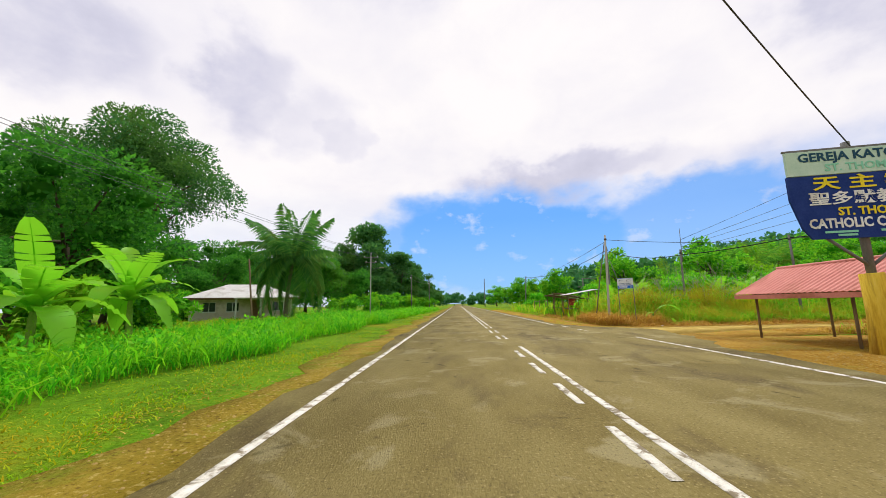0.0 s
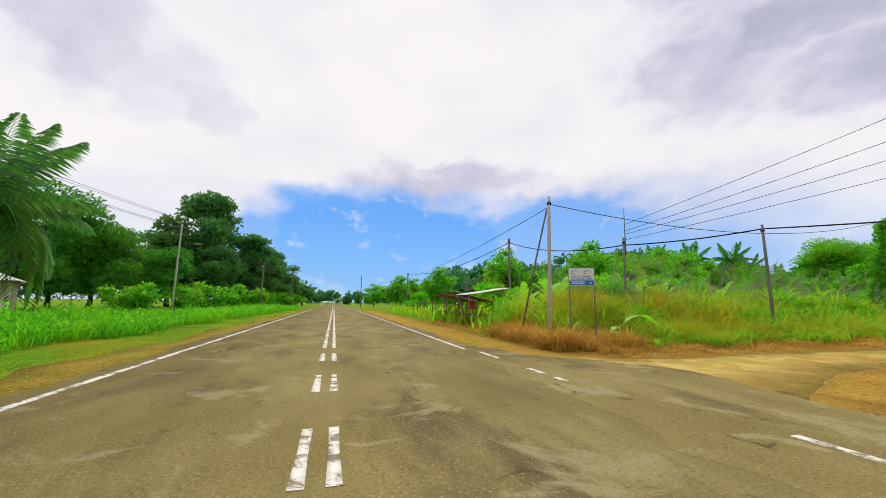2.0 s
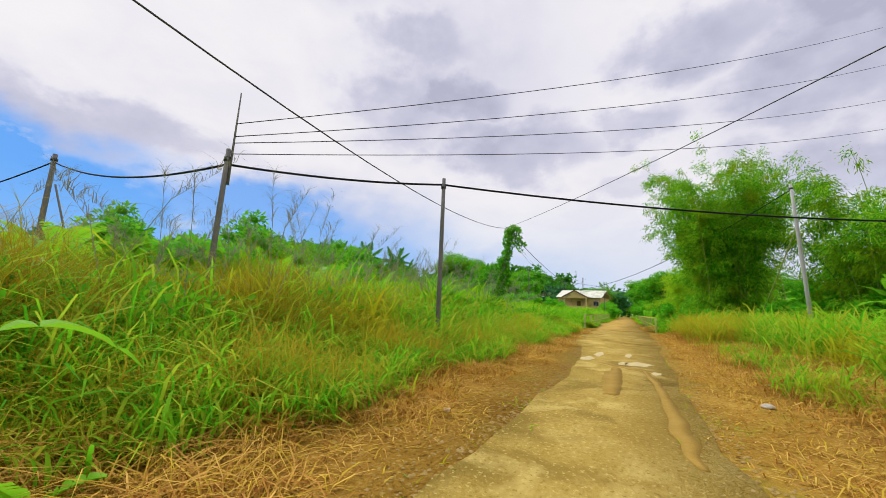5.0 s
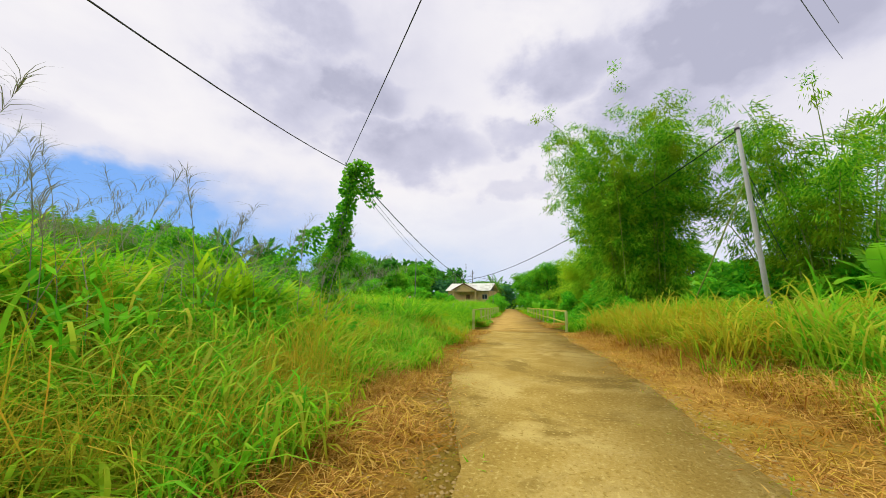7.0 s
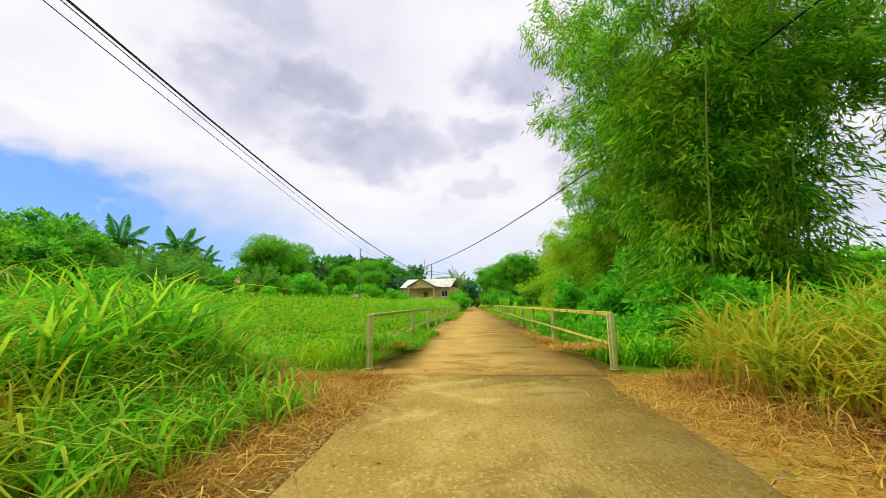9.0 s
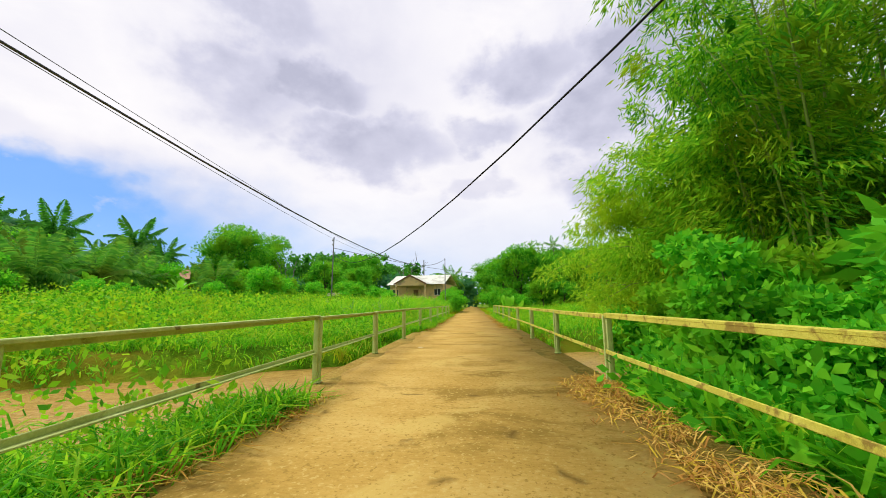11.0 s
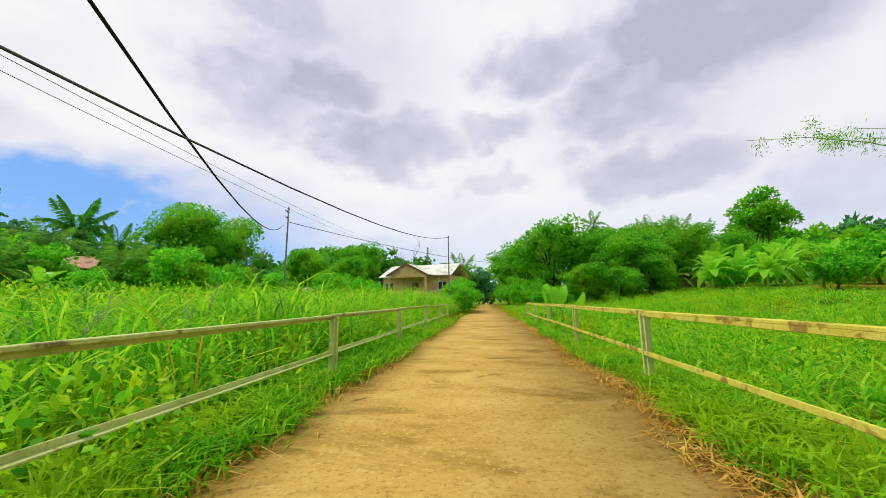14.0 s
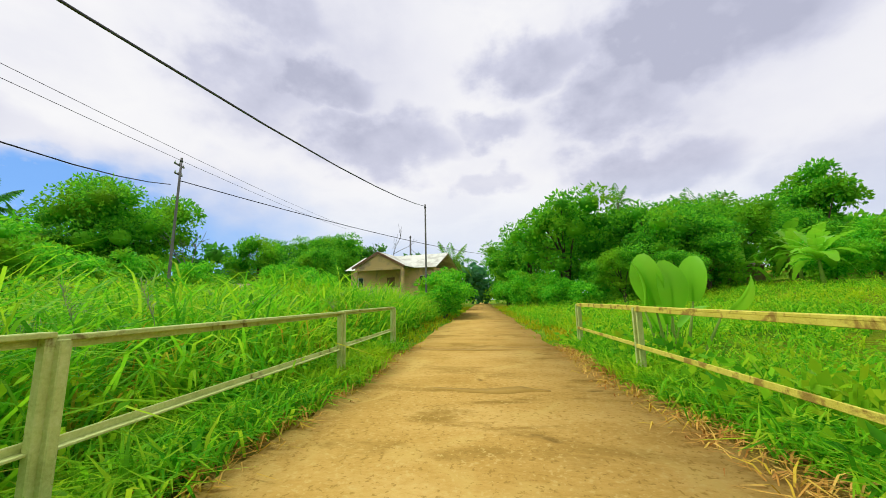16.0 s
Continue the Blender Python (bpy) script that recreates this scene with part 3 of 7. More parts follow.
def axis_steps(near_lo, near_hi, step, lo, hi):
    mid = np.arange(near_lo, near_hi + step, step)
    up = near_hi + step * np.cumsum(1.25 ** np.arange(1, 40))
    dn = near_lo - step * np.cumsum(1.25 ** np.arange(1, 40))
    return np.concatenate([dn[dn > lo][::-1], mid, up[up < hi]])


def build_ground():
    xs, ys = axis_steps(-14, 128, 0.8, -3500, 3800), axis_steps(-8, 62, 0.8, -3500, 3800)
    X, Y = np.meshgrid(xs, ys)
    V = np.stack([X.ravel(), Y.ravel(), ground_height(X, Y).ravel()], 1)
    nx = len(xs)
    i = (np.arange(len(ys) - 1)[:, None] * nx + np.arange(nx - 1)[None]).ravel()
    solid("ground", mesh_np("ground", V, np.stack([i, i + 1, i + nx + 1, i + nx], 1), True), "soil", "green grassy plain with bare soil and a shallow stream bed", "ground", "structure")


build_ground()


def strip_mesh(name, edge_a, edge_b, z, thick, material, label, category):
    """A paved strip between two edges, given as equal lists of (x, y)."""
    n = len(edge_a)
    V, F = [], []
    for (ax, ay), (bx, by) in zip(edge_a, edge_b):
        V += [(ax, ay, z), (bx, by, z), (bx, by, z - thick), (ax, ay, z - thick)]
    for k in range(n - 1):
        for i in range(4):
            j = (i + 1) % 4
            F.append((4 * k + i, 4 * k + j, 4 * k + 4 + j, 4 * k + 4 + i))
    F += [(3, 2, 1, 0), (4 * n - 4, 4 * n - 3, 4 * n - 2, 4 * n - 1)]
    me = mesh_np(name, V, F)
    bm = bmesh.new()
    bm.from_mesh(me)
    bmesh.ops.recalc_face_normals(bm, faces=bm.faces)
    bm.to_mesh(me)
    bm.free()
    return solid(name, me, material, label, category, "structure")


def wobble(y, seed, amp=0.12):
    return amp * (math.sin(y * 0.7 + seed) + 0.6 * math.sin(y * 1.9 + 2 * seed) + 0.4 * math.sin(y * 4.3 + seed))


ROAD_L, ROAD_R = -1.90, 4.88


def skew(y):
    """The main road bears slightly west of north."""
    return -0.02 * (y - 4.0)


YS = [-30 + 0.8 * k for k in range(160)] + [100 + 12 * k for k in range(1, 60)]
strip_mesh("road", [(ROAD_L - 0.42 + wobble(y, 1.0) + skew(y), y) for y in YS], [(ROAD_R + 0.45 + 0.95 * min(max((14.0 - y) / 4, 0.0), 1.0) + wobble(y, 2.3) + skew(y), y) for y in YS], 0.0, 0.2, "asphalt", "worn sun-bleached asphalt road with patches", "road")
# bare shoulder of the junction and the verges
strip_mesh("shoulder", [(-3.25 + wobble(y, 4.0, 0.25) + skew(y), y) for y in YS[:170]], [(-2.2 + skew(y), y) for y in YS[:170]], -0.012, 0.1, "verge_dirt", "gravelly dirt shoulder with thin dry grass", "road verge")
APRON = [(y, 5.0, 8.3 + 0.25 * (y > 6) * min(y - 6, 4) + wobble(y, 6, 0.2)) for y in [-30 + 0.8 * k for k in range(54)]]
strip_mesh("dirt_verge", [(a + skew(y), y) for y, a, b in APRON], [(b + 9, y) for y, a, b in APRON], -0.019, 0.1, "dirt", "bare brown dirt forecourt beside the junction", "road verge")
FAR = [9.0 + 0.8 * k for k in range(70)]
strip_mesh("dirt_shoulder", [(5.0 + skew(y), y) for y in FAR], [(6.6 + 1.5 * math.exp(-(y - 14) / 5 if y > 14 else 0) + wobble(y, 7, 0.15), y) for y in FAR], -0.010, 0.1, "dirt", "brown dirt shoulder with thin grass along the road", "road verge")
# side road: a fan at the junction, then a narrow lane
LANE = [4.6 + 0.6 * k for k in range(58)]


def lane_edges(s):
    k = max(0.0, 1 - (s - 4.6) / 8.5) ** 2
    m = max(0.0, 1 - (s - 4.6) / 5.5) ** 2
    wide = min(max((s - 21) / 7, 0.0), 1.0)
    wide = wide * wide * (3 - 2 * wide)
    return 14.7 - 4.2 * k - 0.4 * wide + wobble(s, 3, 0.07), 16.6 + 2.8 * m + 1.05 * wide + wobble(s, 5, 0.07)


strip_mesh("side_road", [side(s, lane_edges(s)[0]).xy for s in LANE], [side(s, lane_edges(s)[1]).xy for s in LANE], -0.004, 0.15, "track", "narrow sandy side road with potholes and pale dust", "road")
strip_mesh("side_verge_south", [side(s, lane_edges(s)[0] - 2.2 + wobble(s, 8, 0.2)).xy for s in LANE[3:]], [side(s, lane_edges(s)[0] + 0.1).xy for s in LANE[3:]], -0.014, 0.1, "dirt", "bare dirt verge with dead grass", "road verge")
strip_mesh("side_verge_north", [side(s, lane_edges(s)[1] - 0.1).xy for s in LANE[3:]], [side(s, lane_edges(s)[1] + 2.6 + wobble(s, 9, 0.2)).xy for s in LANE[3:]], -0.014, 0.1, "dirt", "bare dirt verge with dead grass", "road verge")
DECK = [BRIDGE[0] + 0.5 * k for k in range(int((BRIDGE[1] - BRIDGE[0]) / 0.5) + 1)]
strip_mesh("bridge_deck", [side(s, 13.62).xy for s in DECK], [side(s, 18.45).xy for s in DECK], -0.02, 0.35, "deck_edge", "concrete bridge slab edged with dirt and weeds", "bridge deck")
TOP = [38.65] + DECK[1:]
strip_mesh("deck_surface", [side(s, 14.2 + wobble(s, 2, 0.12)).xy for s in TOP], [side(s, 17.95 + wobble(s, 4, 0.12)).xy for s in TOP], 0.018, 0.05, "deck", "dusty worn concrete running surface with cracks", "road")
BEYOND = [BRIDGE[1] + 1.5 * k for k in range(90)]
strip_mesh("far_lane", [side(s, 14.3 + wobble(s, 2, 0.1)).xy for s in BEYOND], [side(s, 17.9 + wobble(s, 4, 0.1)).xy for s in BEYOND], 0.004, 0.1, "deck", "straight dusty lane running on between trees", "road")
for k, s in enumerate((42.0, 66.0, 74.0)):
    solid("bridge_pier", box(0.6, 4.4, 2.0, Matrix.Translation(side(s, 16.03, -2.37)) @ Matrix.Rotation(HEAD, 4, "Z"), 0.03), "concrete", "plain concrete bridge pier under the deck", "bridge pier", "structure")
solid("water", sheet([tuple(side(s, n, -1.12)) for s, n in ((38, -70), (88, -70), (78, 90), (24, 90))], 0.02), "water", "brown muddy stream water under the bridge", "water", "structure")


# ------------------------------------------------------------------ road markings
def marking(x, y0, y1, w=0.11, z=0.004):
    n = max(2, int((y1 - y0) / 1.2))
    ys = [y0 + (y1 - y0) * k / n for k in range(n + 1)]
    V, F = [], []
    for y in ys:
        j = 0.008 * math.sin(y * 7.3)
        c = x + skew(y)
        V += [(c - w / 2 + j, y, z), (c + w / 2 - j, y, z), (c + w / 2 - j, y, z - 0.003), (c - w / 2 + j, y, z - 0.003)]
    for k in range(n):
        F += [(4 * k, 4 * k + 1, 4 * k + 5, 4 * k + 4), (4 * k + 1, 4 * k + 2, 4 * k + 6, 4 * k + 5), (4 * k + 3, 4 * k, 4 * k + 4, 4 * k + 7)]
    return solid("road_marking", mesh_np("road_marking", V, F), "line", "worn white painted road line", "road marking", "structure")


marking(ROAD_L, -25, 160, 0.12)
marking(5.72, -25, 12.6, 0.11)
marking(ROAD_R, 19.5, 160, 0.11)
for y0, y1 in ((17.8, 18.95), (15.9, 16.45), (15.25, 15.55)):
    marking(ROAD_R + 0.2, y0, y1, 0.10)
marking(1.60, -25, 10.4, 0.10)
for k in range(7):
    marking(1.34, -3.0 + 1.9 * k, -1.9 + 1.9 * k, 0.10)
for x in (1.30, 1.54):
    marking(x, 20.2, 150, 0.10)
    for k in range(3):
        marking(x, 12.6 + 2.7 * k, 13.8 + 2.7 * k, 0.10)

# broken asphalt fanning into the lane's mouth
FAN = [(4.9, 7.2), (6.2, 9.3), (7.0, 11.6), (7.6, 14.0), (7.7, 15.8), (6.9, 17.1), (5.9, 18.1), (5.2, 19.6), (4.7, 22.5), (4.3, 22.5), (4.3, 7.2)]


def ragged(pts, step, amp, seed):
    out = []
    for k, (x, y) in enumerate(pts):
        x2, y2 = pts[(k + 1) % len(pts)]
        n = max(1, int(math.hypot(x2 - x, y2 - y) / step))
        for i in range(n):
            f = i / n
            q = Vector((x + (x2 - x) * f, y + (y2 - y) * f, 0))
            d = noise.noise_vector(q * 1.3 + Vector((seed, 0, 0))) * amp
            out.append((q.x + d.x, q.y + d.y))
    return out


solid("junction_asphalt", sheet([(x, y, 0.0015) for x, y in ragged(FAN, 0.3, 0.35, 3.0)], 0.02), "asphalt", "broken patched asphalt fanning into the side road", "road", "structure")

# pale patches and stones on the lane
for s, n, a, b in ((20.1, 15.3, 0.42, 0.30), (20.0, 15.62, 0.3, 0.10), (20.4, 16.45, 0.5, 0.14), (21.7, 16.25, 0.7, 0.10), (22.0, 15.5, 0.5, 0.09), (18.8, 15.0, 0.22, 0.10), (52.9, 17.27, 0.13, 0.06)):
    lift = 0.022 if s > 39 else 0.004
    pts = [side(s + a * math.cos(t) * (1 + 0.2 * math.sin(3 * t + s) + 0.1 * math.sin(7 * t)), n + b * math.sin(t) * (1 + 0.25 * math.sin(2 * t + n) + 0.14 * math.sin(5 * t + s)), lift) for t in [2 * math.pi * k / 22 for k in range(22)]]
    solid("road_patch", sheet([tuple(p) for p in pts], 0.02), "pale_lane", "pale patch in the lane", "road patch", "structure")


def streak(points, width, seed, z=0.002):
    """A damp dark band on the lane, ragged at its edges."""
    left, right = [], []
    for k, (x, y) in enumerate(points):
        w = width * (0.8 + 0.2 * math.sin(k * 1.1 + seed)) * (0.35 if k in (0, len(points) - 1) else 1.0)
        (x0, y0), (x1, y1) = points[max(k - 1, 0)], points[min(k + 1, len(points) - 1)]
        d = math.hypot(x1 - x0, y1 - y0)
        nx, ny = (y0 - y1) / d * w, (x1 - x0) / d * w
        left.append((x + nx, y + ny))
        right.append((x - nx, y - ny))
    fine_l, fine_r = [], []
    for k in range(len(points) - 1):
        for i in range(8):
            f = i / 8
            for src, out in ((left, fine_l), (right, fine_r)):
                x, y = (src[k][j] + (src[k + 1][j] - src[k][j]) * f for j in (0, 1))
                d = noise.noise_vector(Vector((x * 2.6, y * 2.6, seed))) * min(0.16, width * 0.55)
                out.append((x + d.x, y + d.y))
    return strip_mesh("damp_streak", fine_l, fine_r, z, 0.012, "damp", "dark damp streak drying on the sandy lane", "road patch")


streak([(13.0, 15.56), (13.9, 15.62), (14.9, 15.66), (16.4, 15.74), (17.6, 15.86), (18.6, 16.0)], 0.10, 1.0)
streak([(15.4, 16.42), (16.4, 16.46), (17.6, 16.5), (18.6, 16.5)], 0.22, 2.0, 0.001)
streak([(18.1, 15.6), (18.6, 16.2), (19.2, 17.0)], 0.26, 3.0, 0.0)
for s_at, n_at, length in ((60.3, 16.3, 1.3), (66.5, 15.6, 0.9), (75.6, 16.0, 1.6), (57.6, 16.3, 1.0), (79.4, 16.1, 3.0)):
    p = side(s_at, n_at)
    streak([(p.x + 0.05 * math.sin(2.0 * k), p.y - length / 2 + length * k / 4) for k in range(5)], 0.15, s_at, 0.0222)


def stone(x, y, r, rng):
    bm = bmesh.new()
    bmesh.ops.create_icosphere(bm, subdivisions=2, radius=r)
    for v in bm.verts:
        v.co *= 1 + 0.25 * noise.noise(v.co * 4 / r * 0.3 + Vector((x, y, 0)))
        v.co.z *= 0.45
    z = float(ground_height(x, y)) + 0.03
    return solid("stone", bm, "stone", "pale rounded stone lying on bare dirt", "stone", m=Matrix.Translation((x, y, z + r * 0.2)))


for x, y, r in ((16.1, 14.5, 0.085), (9.0, 17.7, 0.05), (13.2, 17.9, 0.05), (18.3, 14.0, 0.05)):
    stone(x, y, r, RNG)


# ------------------------------------------------------------------ grass
def blades(pos, height, width, lean, rng, levels=(0.0, 0.38, 0.72, 1.0), curl=1.25):
    """Arching strips, one for each base point. Returns arrays of points and faces."""
    n = len(pos)
    phi = rng.uniform(0, 2 * np.pi, n)
    d = np.stack([np.cos(phi), np.sin(phi), np.zeros(n)], 1)
    turn = phi + np.pi / 2 + rng.normal(0, 0.5, n)
    side_v = np.stack([np.cos(turn), np.sin(turn), rng.normal(0, 0.15, n)], 1)
    L = len(levels)
    V = np.empty((n, 2 * L - 1, 3))
    prof = (0.8, 1.0, 0.75, 0.06)
    for i, t in enumerate(levels):
        out = lean * height * t ** 1.9
        up = height * (t - curl * np.minimum(lean, 1.3) * 0.42 * t ** 2.8)
        c = pos + d * out[:, None]
        c[:, 2] += up
        if i == L - 1:
            V[:, 2 * i] = c
        else:
            w = (width * prof[i] / 2)[:, None] * side_v
            V[:, 2 * i], V[:, 2 * i + 1] = c - w, c + w
    f = [q for i in range(L - 2) for q in ((2 * i, 2 * i + 1, 2 * i + 3), (2 * i, 2 * i + 3, 2 * i + 2))] + [(2 * L - 4, 2 * L - 3, 2 * L - 2)]
    F = (np.arange(n) * (2 * L - 1))[:, None, None] + np.array(f)[None]
    return V.reshape(-1, 3), F.reshape(-1, 3)


def tufts(centres, per, spread, rng):
    p = np.repeat(centres, per, 0)
    p[:, :2] += rng.normal(0, spread, (len(p), 2))
    return p


def field(name, lab, sampler, n_tufts, per, h, w, lean, material, seed, spread=0.09, lift=0.0, fine=False, dz=-0.04):
    """One stand of grass: tufts scattered by sampler(rng, n) -> x, y, and a height factor."""
    rng = np.random.default_rng(seed)
    x, y, k = sampler(rng, n_tufts)
    dry = stream_depth(x, y) < 0.75
    x, y, k = x[dry], y[dry], k[dry]
    c = np.stack([x, y, ground_height(x, y) + dz], 1)
    p = tufts(c, per, spread, rng)
    n = len(p)
    hh = np.repeat(k * rng.uniform(0.75, 1.2, len(k)), per) * rng.uniform(*h, n)
    if lift:
        up = rng.uniform(0, lift, n)
        p[:, 2] += up * hh
        hh = hh * (1 - 0.75 * up)
    lv = (0.0, 0.5, 1.0) if fine else (0.0, 0.38, 0.72, 1.0)
    V, F = blades(p, hh, rng.uniform(*w, n), rng.uniform(*lean, n), rng, lv)
    return solid(name, mesh_np(name, V, F), material, lab, "grass", "stuff")


def rect(x0, x1, y0, y1, fall=None):
    def f(rng, n):
        x, y = rng.uniform(x0, x1, n), rng.uniform(y0, y1, n)
        return x, y, np.ones(n) if fall is None else fall(x, y)
    return f


def along(s0, s1, n0, n1, fall=None, jag=0.25):
    def f(rng, n):
        s, m = rng.uniform(s0, s1, n), rng.uniform(0, 1, n) ** 1.15
        m = n0 + (n1 - n0) * m + jag * np.sin(s * 1.3) * np.sign(n1 - n0)
        x, y = side_np(s, m)
        return x, y, np.ones(n) if fall is None else fall(s, m)
    return f


def clumpy(x, y, f=0.5, lo=0.55):
    return lo + (1 - lo) * (0.5 + 0.5 * np.sin(x * f * 2.1 + 1.3 * np.sin(y * f)) * np.sin(y * f * 1.7 + 0.7))


def lefts(x0, x1, y0, y1):
    """Denser near the road on the west side."""
    def f(rng, n):
        x, y = x1 - (x1 - x0) * rng.uniform(0, 1, n) ** 1.5, y0 + (y1 - y0) * rng.uniform(0, 1, n) ** 1.5
        return x + 0.35 * np.sin(y * 0.8), y, clumpy(x, y, 0.45, 0.6)
    return f


# west of the main road
field("verge_grass", "short mown grass verge, yellowing towards the asphalt", lefts(-6.8, -3.6, -3, 60), 6000, 7, (0.06, 0.17), (0.010, 0.02), (0.4, 1.3), "lawn", 11, 0.13, fine=True)
field("roadside_grass", "tall bright green roadside grass with arching blades", lefts(-12.5, -5.7, -2, 80), 3600, 13, (0.5, 1.1), (0.018, 0.036), (0.45, 1.35), "verge_blade", 12, 0.15, lift=0.5)
field("verge_olive", "olive and yellow short grass thinning towards the asphalt", lefts(-5.4, -2.5, -3, 60), 5200, 7, (0.04, 0.12), (0.008, 0.018), (0.5, 1.5), "olive", 67, 0.14, fine=True)
field("verge_straw", "thin yellow dry grass along the asphalt", lefts(-4.2, -2.5, -3, 60), 2600, 7, (0.04, 0.12), (0.008, 0.016), (0.5, 1.5), "straw", 34, 0.14, fine=True)
field("meadow_grass", "green grass growing before the trees", rect(-30, -12, 4, 60, lambda x, y: clumpy(x, y)), 1500, 8, (0.4, 0.9), (0.05, 0.09), (0.3, 1.0), "mixed", 13, 0.3, fine=True)
# corner plot between the main road and the lane
field("corner_grass", "tall green and yellow grass on the corner plot", along(9.2, 37.5, 20.0, 25.5, lambda s, n: (0.7 + 0.75 * np.clip((n - 19.8) / 2.4, 0, 1)) * clumpy(s, n, 0.6, 0.72)), 2500, 11, (0.8, 1.6), (0.016, 0.036), (0.4, 1.2), "mixed", 14, 0.14, lift=0.6)
field("lane_grass", "tall arching green grass beside the lane", along(15.5, 39.0, 19.9, 23.6, lambda s, n: (0.7 + 0.4 * np.clip((n - 19.6) / 2.0, 0, 1)) * clumpy(s, n, 0.6, 0.6) * np.clip(1.0 - (s - 24) / 8 * 0.42, 0.58, 1)), 1700, 11, (0.9, 2.1), (0.025, 0.055), (0.4, 1.2), "mixed", 15, 0.15, lift=0.65)
field("lane_edge_grass", "green and yellow grass arching over the dead straw at the lane", along(11.0, 36.5, 18.35, 20.3, lambda s, n: (0.55 + 0.5 * np.clip((n - 18.7) / 1.4, 0, 1)) * clumpy(s, n, 1.1, 0.6)), 1600, 12, (0.8, 1.5), (0.014, 0.032), (0.5, 1.4), "mixed", 69, 0.14, lift=0.5)
field("edge_feathers", "fine orange-brown feathery grass at the lane's edge", along(10.6, 26.0, 18.6, 20.6, lambda s, n: clumpy(s, n, 1.0, 0.4)), 420, 34, (0.7, 1.5), (0.004, 0.008), (0.4, 1.4), "haze_grass", 70, 0.18, lift=0.4)
field("reed_stand", "tall leafy yellow-green reeds beside the lane", along(22.0, 28.5, 21.6, 24.6, lambda s, n: clumpy(s, n, 0.7, 0.8)), 620, 13, (1.5, 2.4), (0.04, 0.08), (0.4, 1.1), "grass", 36, 0.16, lift=0.6)
field("reed_clumps", "scattered tall yellow-green reeds near the bridge", along(32.5, 38.6, 21.0, 24.5, lambda s, n: clumpy(s, n, 0.9, 0.6)), 170, 14, (1.2, 1.95), (0.03, 0.06), (0.4, 1.1), "grass", 59, 0.15, lift=0.5)
field("plot_grass", "green grass covering the plot behind the corner", rect(7.2, 40, 24, 62, lambda x, y: clumpy(x, y, 0.3, 0.6)), 2000, 8, (0.8, 1.7), (0.06, 0.11), (0.3, 1.0), "mixed", 16, 0.35, lift=0.5, fine=True)
field("corner_stand", "very tall green and yellow grass at the lane's mouth", along(10.6, 17.5, 20.7, 23.6, lambda s, n: clumpy(s, n, 0.8, 0.75)), 420, 12, (1.1, 1.9), (0.016, 0.038), (0.4, 1.2), "mixed", 35, 0.15, lift=0.65)
field("feathery_grass", "fine feathery orange-green grass on the corner plot", along(9.8, 24.0, 20.0, 24.0, lambda s, n: clumpy(s, n, 0.9, 0.35) * (0.65 + 0.45 * np.clip((n - 19.8) / 2.5, 0, 1))), 820, 38, (1.3, 2.7), (0.004, 0.009), (0.3, 1.2), "haze_grass", 58, 0.22, lift=0.5)
field("feather_mounds", "tall brown-olive feathery grass heaped on the corner plot", along(11.0, 18.0, 20.8, 23.8, lambda s, n: clumpy(s, n, 0.8, 0.5) * (0.75 + 0.3 * np.clip((n - 20.8) / 1.6, 0, 1))), 520, 40, (1.5, 2.6), (0.005, 0.010), (0.3, 1.1), "feather", 81, 0.24, lift=0.55)
field("dry_grass", "dead straw-coloured grass lying along the verge", along(8.4, 37.0, 18.75, 20.6), 1800, 13, (0.15, 0.5), (0.006, 0.013), (0.6, 1.6), "straw", 17, 0.13, fine=True)
field("corner_straw", "dead brown grass round the poles and sign", rect(6.7, 9.4, 19.2, 34), 1200, 14, (0.15, 0.5), (0.006, 0.012), (0.5, 1.4), "straw", 18, 0.15, fine=True)
field("straw_heaps", "heaps of drooping dead brown grass round the poles", rect(6.9, 9.6, 18.7, 23.5, lambda x, y: clumpy(x, y, 1.1, 0.5)), 480, 30, (0.55, 1.2), (0.008, 0.016), (0.4, 1.3), "straw", 37, 0.10)
field("mouth_straw", "pinkish-brown dead grass lying along the lane's mouth", along(8.6, 26.0, 17.1, 20.2, lambda s, n: clumpy(s, n, 1.2, 0.45) * np.clip((n - 16.6) / 1.7, 0.25, 1)), 1100, 24, (0.3, 0.75), (0.007, 0.014), (0.8, 1.7), "straw", 38, 0.11)
field("verge_litter", "flattened dead grass strewn on the lane's verge", along(23.0, 38.6, 17.7, 19.6), 800, 20, (0.10, 0.36), (0.006, 0.013), (0.9, 1.9), "straw", 60, 0.13, fine=True)
field("verge_litter", "flattened dead grass strewn on the lane's verge", along(12.0, 38.6, 14.2, 12.4), 900, 18, (0.08, 0.32), (0.006, 0.013), (0.9, 1.9), "straw", 61, 0.13, fine=True)
field("tussocks", "taller arching grass tussocks in the bridge meadow", along(42, 84, 19.6, 32.0, lambda s, n: clumpy(s, n, 0.9, 0.5)), 360, 24, (0.8, 1.5), (0.02, 0.045), (0.5, 1.3), "mixed", 39, 0.14, lift=0.3)
field("tussocks_south", "taller arching grass tussocks in the bridge meadow", along(58, 100, 12.8, -2.0, lambda s, n: clumpy(s, n, 0.9, 0.5)), 300, 24, (0.7, 1.3), (0.02, 0.045), (0.5, 1.3), "grass", 40, 0.14, lift=0.3)
field("shoulder_grass", "thin short grass creeping over the dirt shoulder", rect(5.2, 8.5, 19.5, 90), 2400, 6, (0.05, 0.2), (0.012, 0.022), (0.3, 1.1), "lawn", 19, 0.16, fine=True)
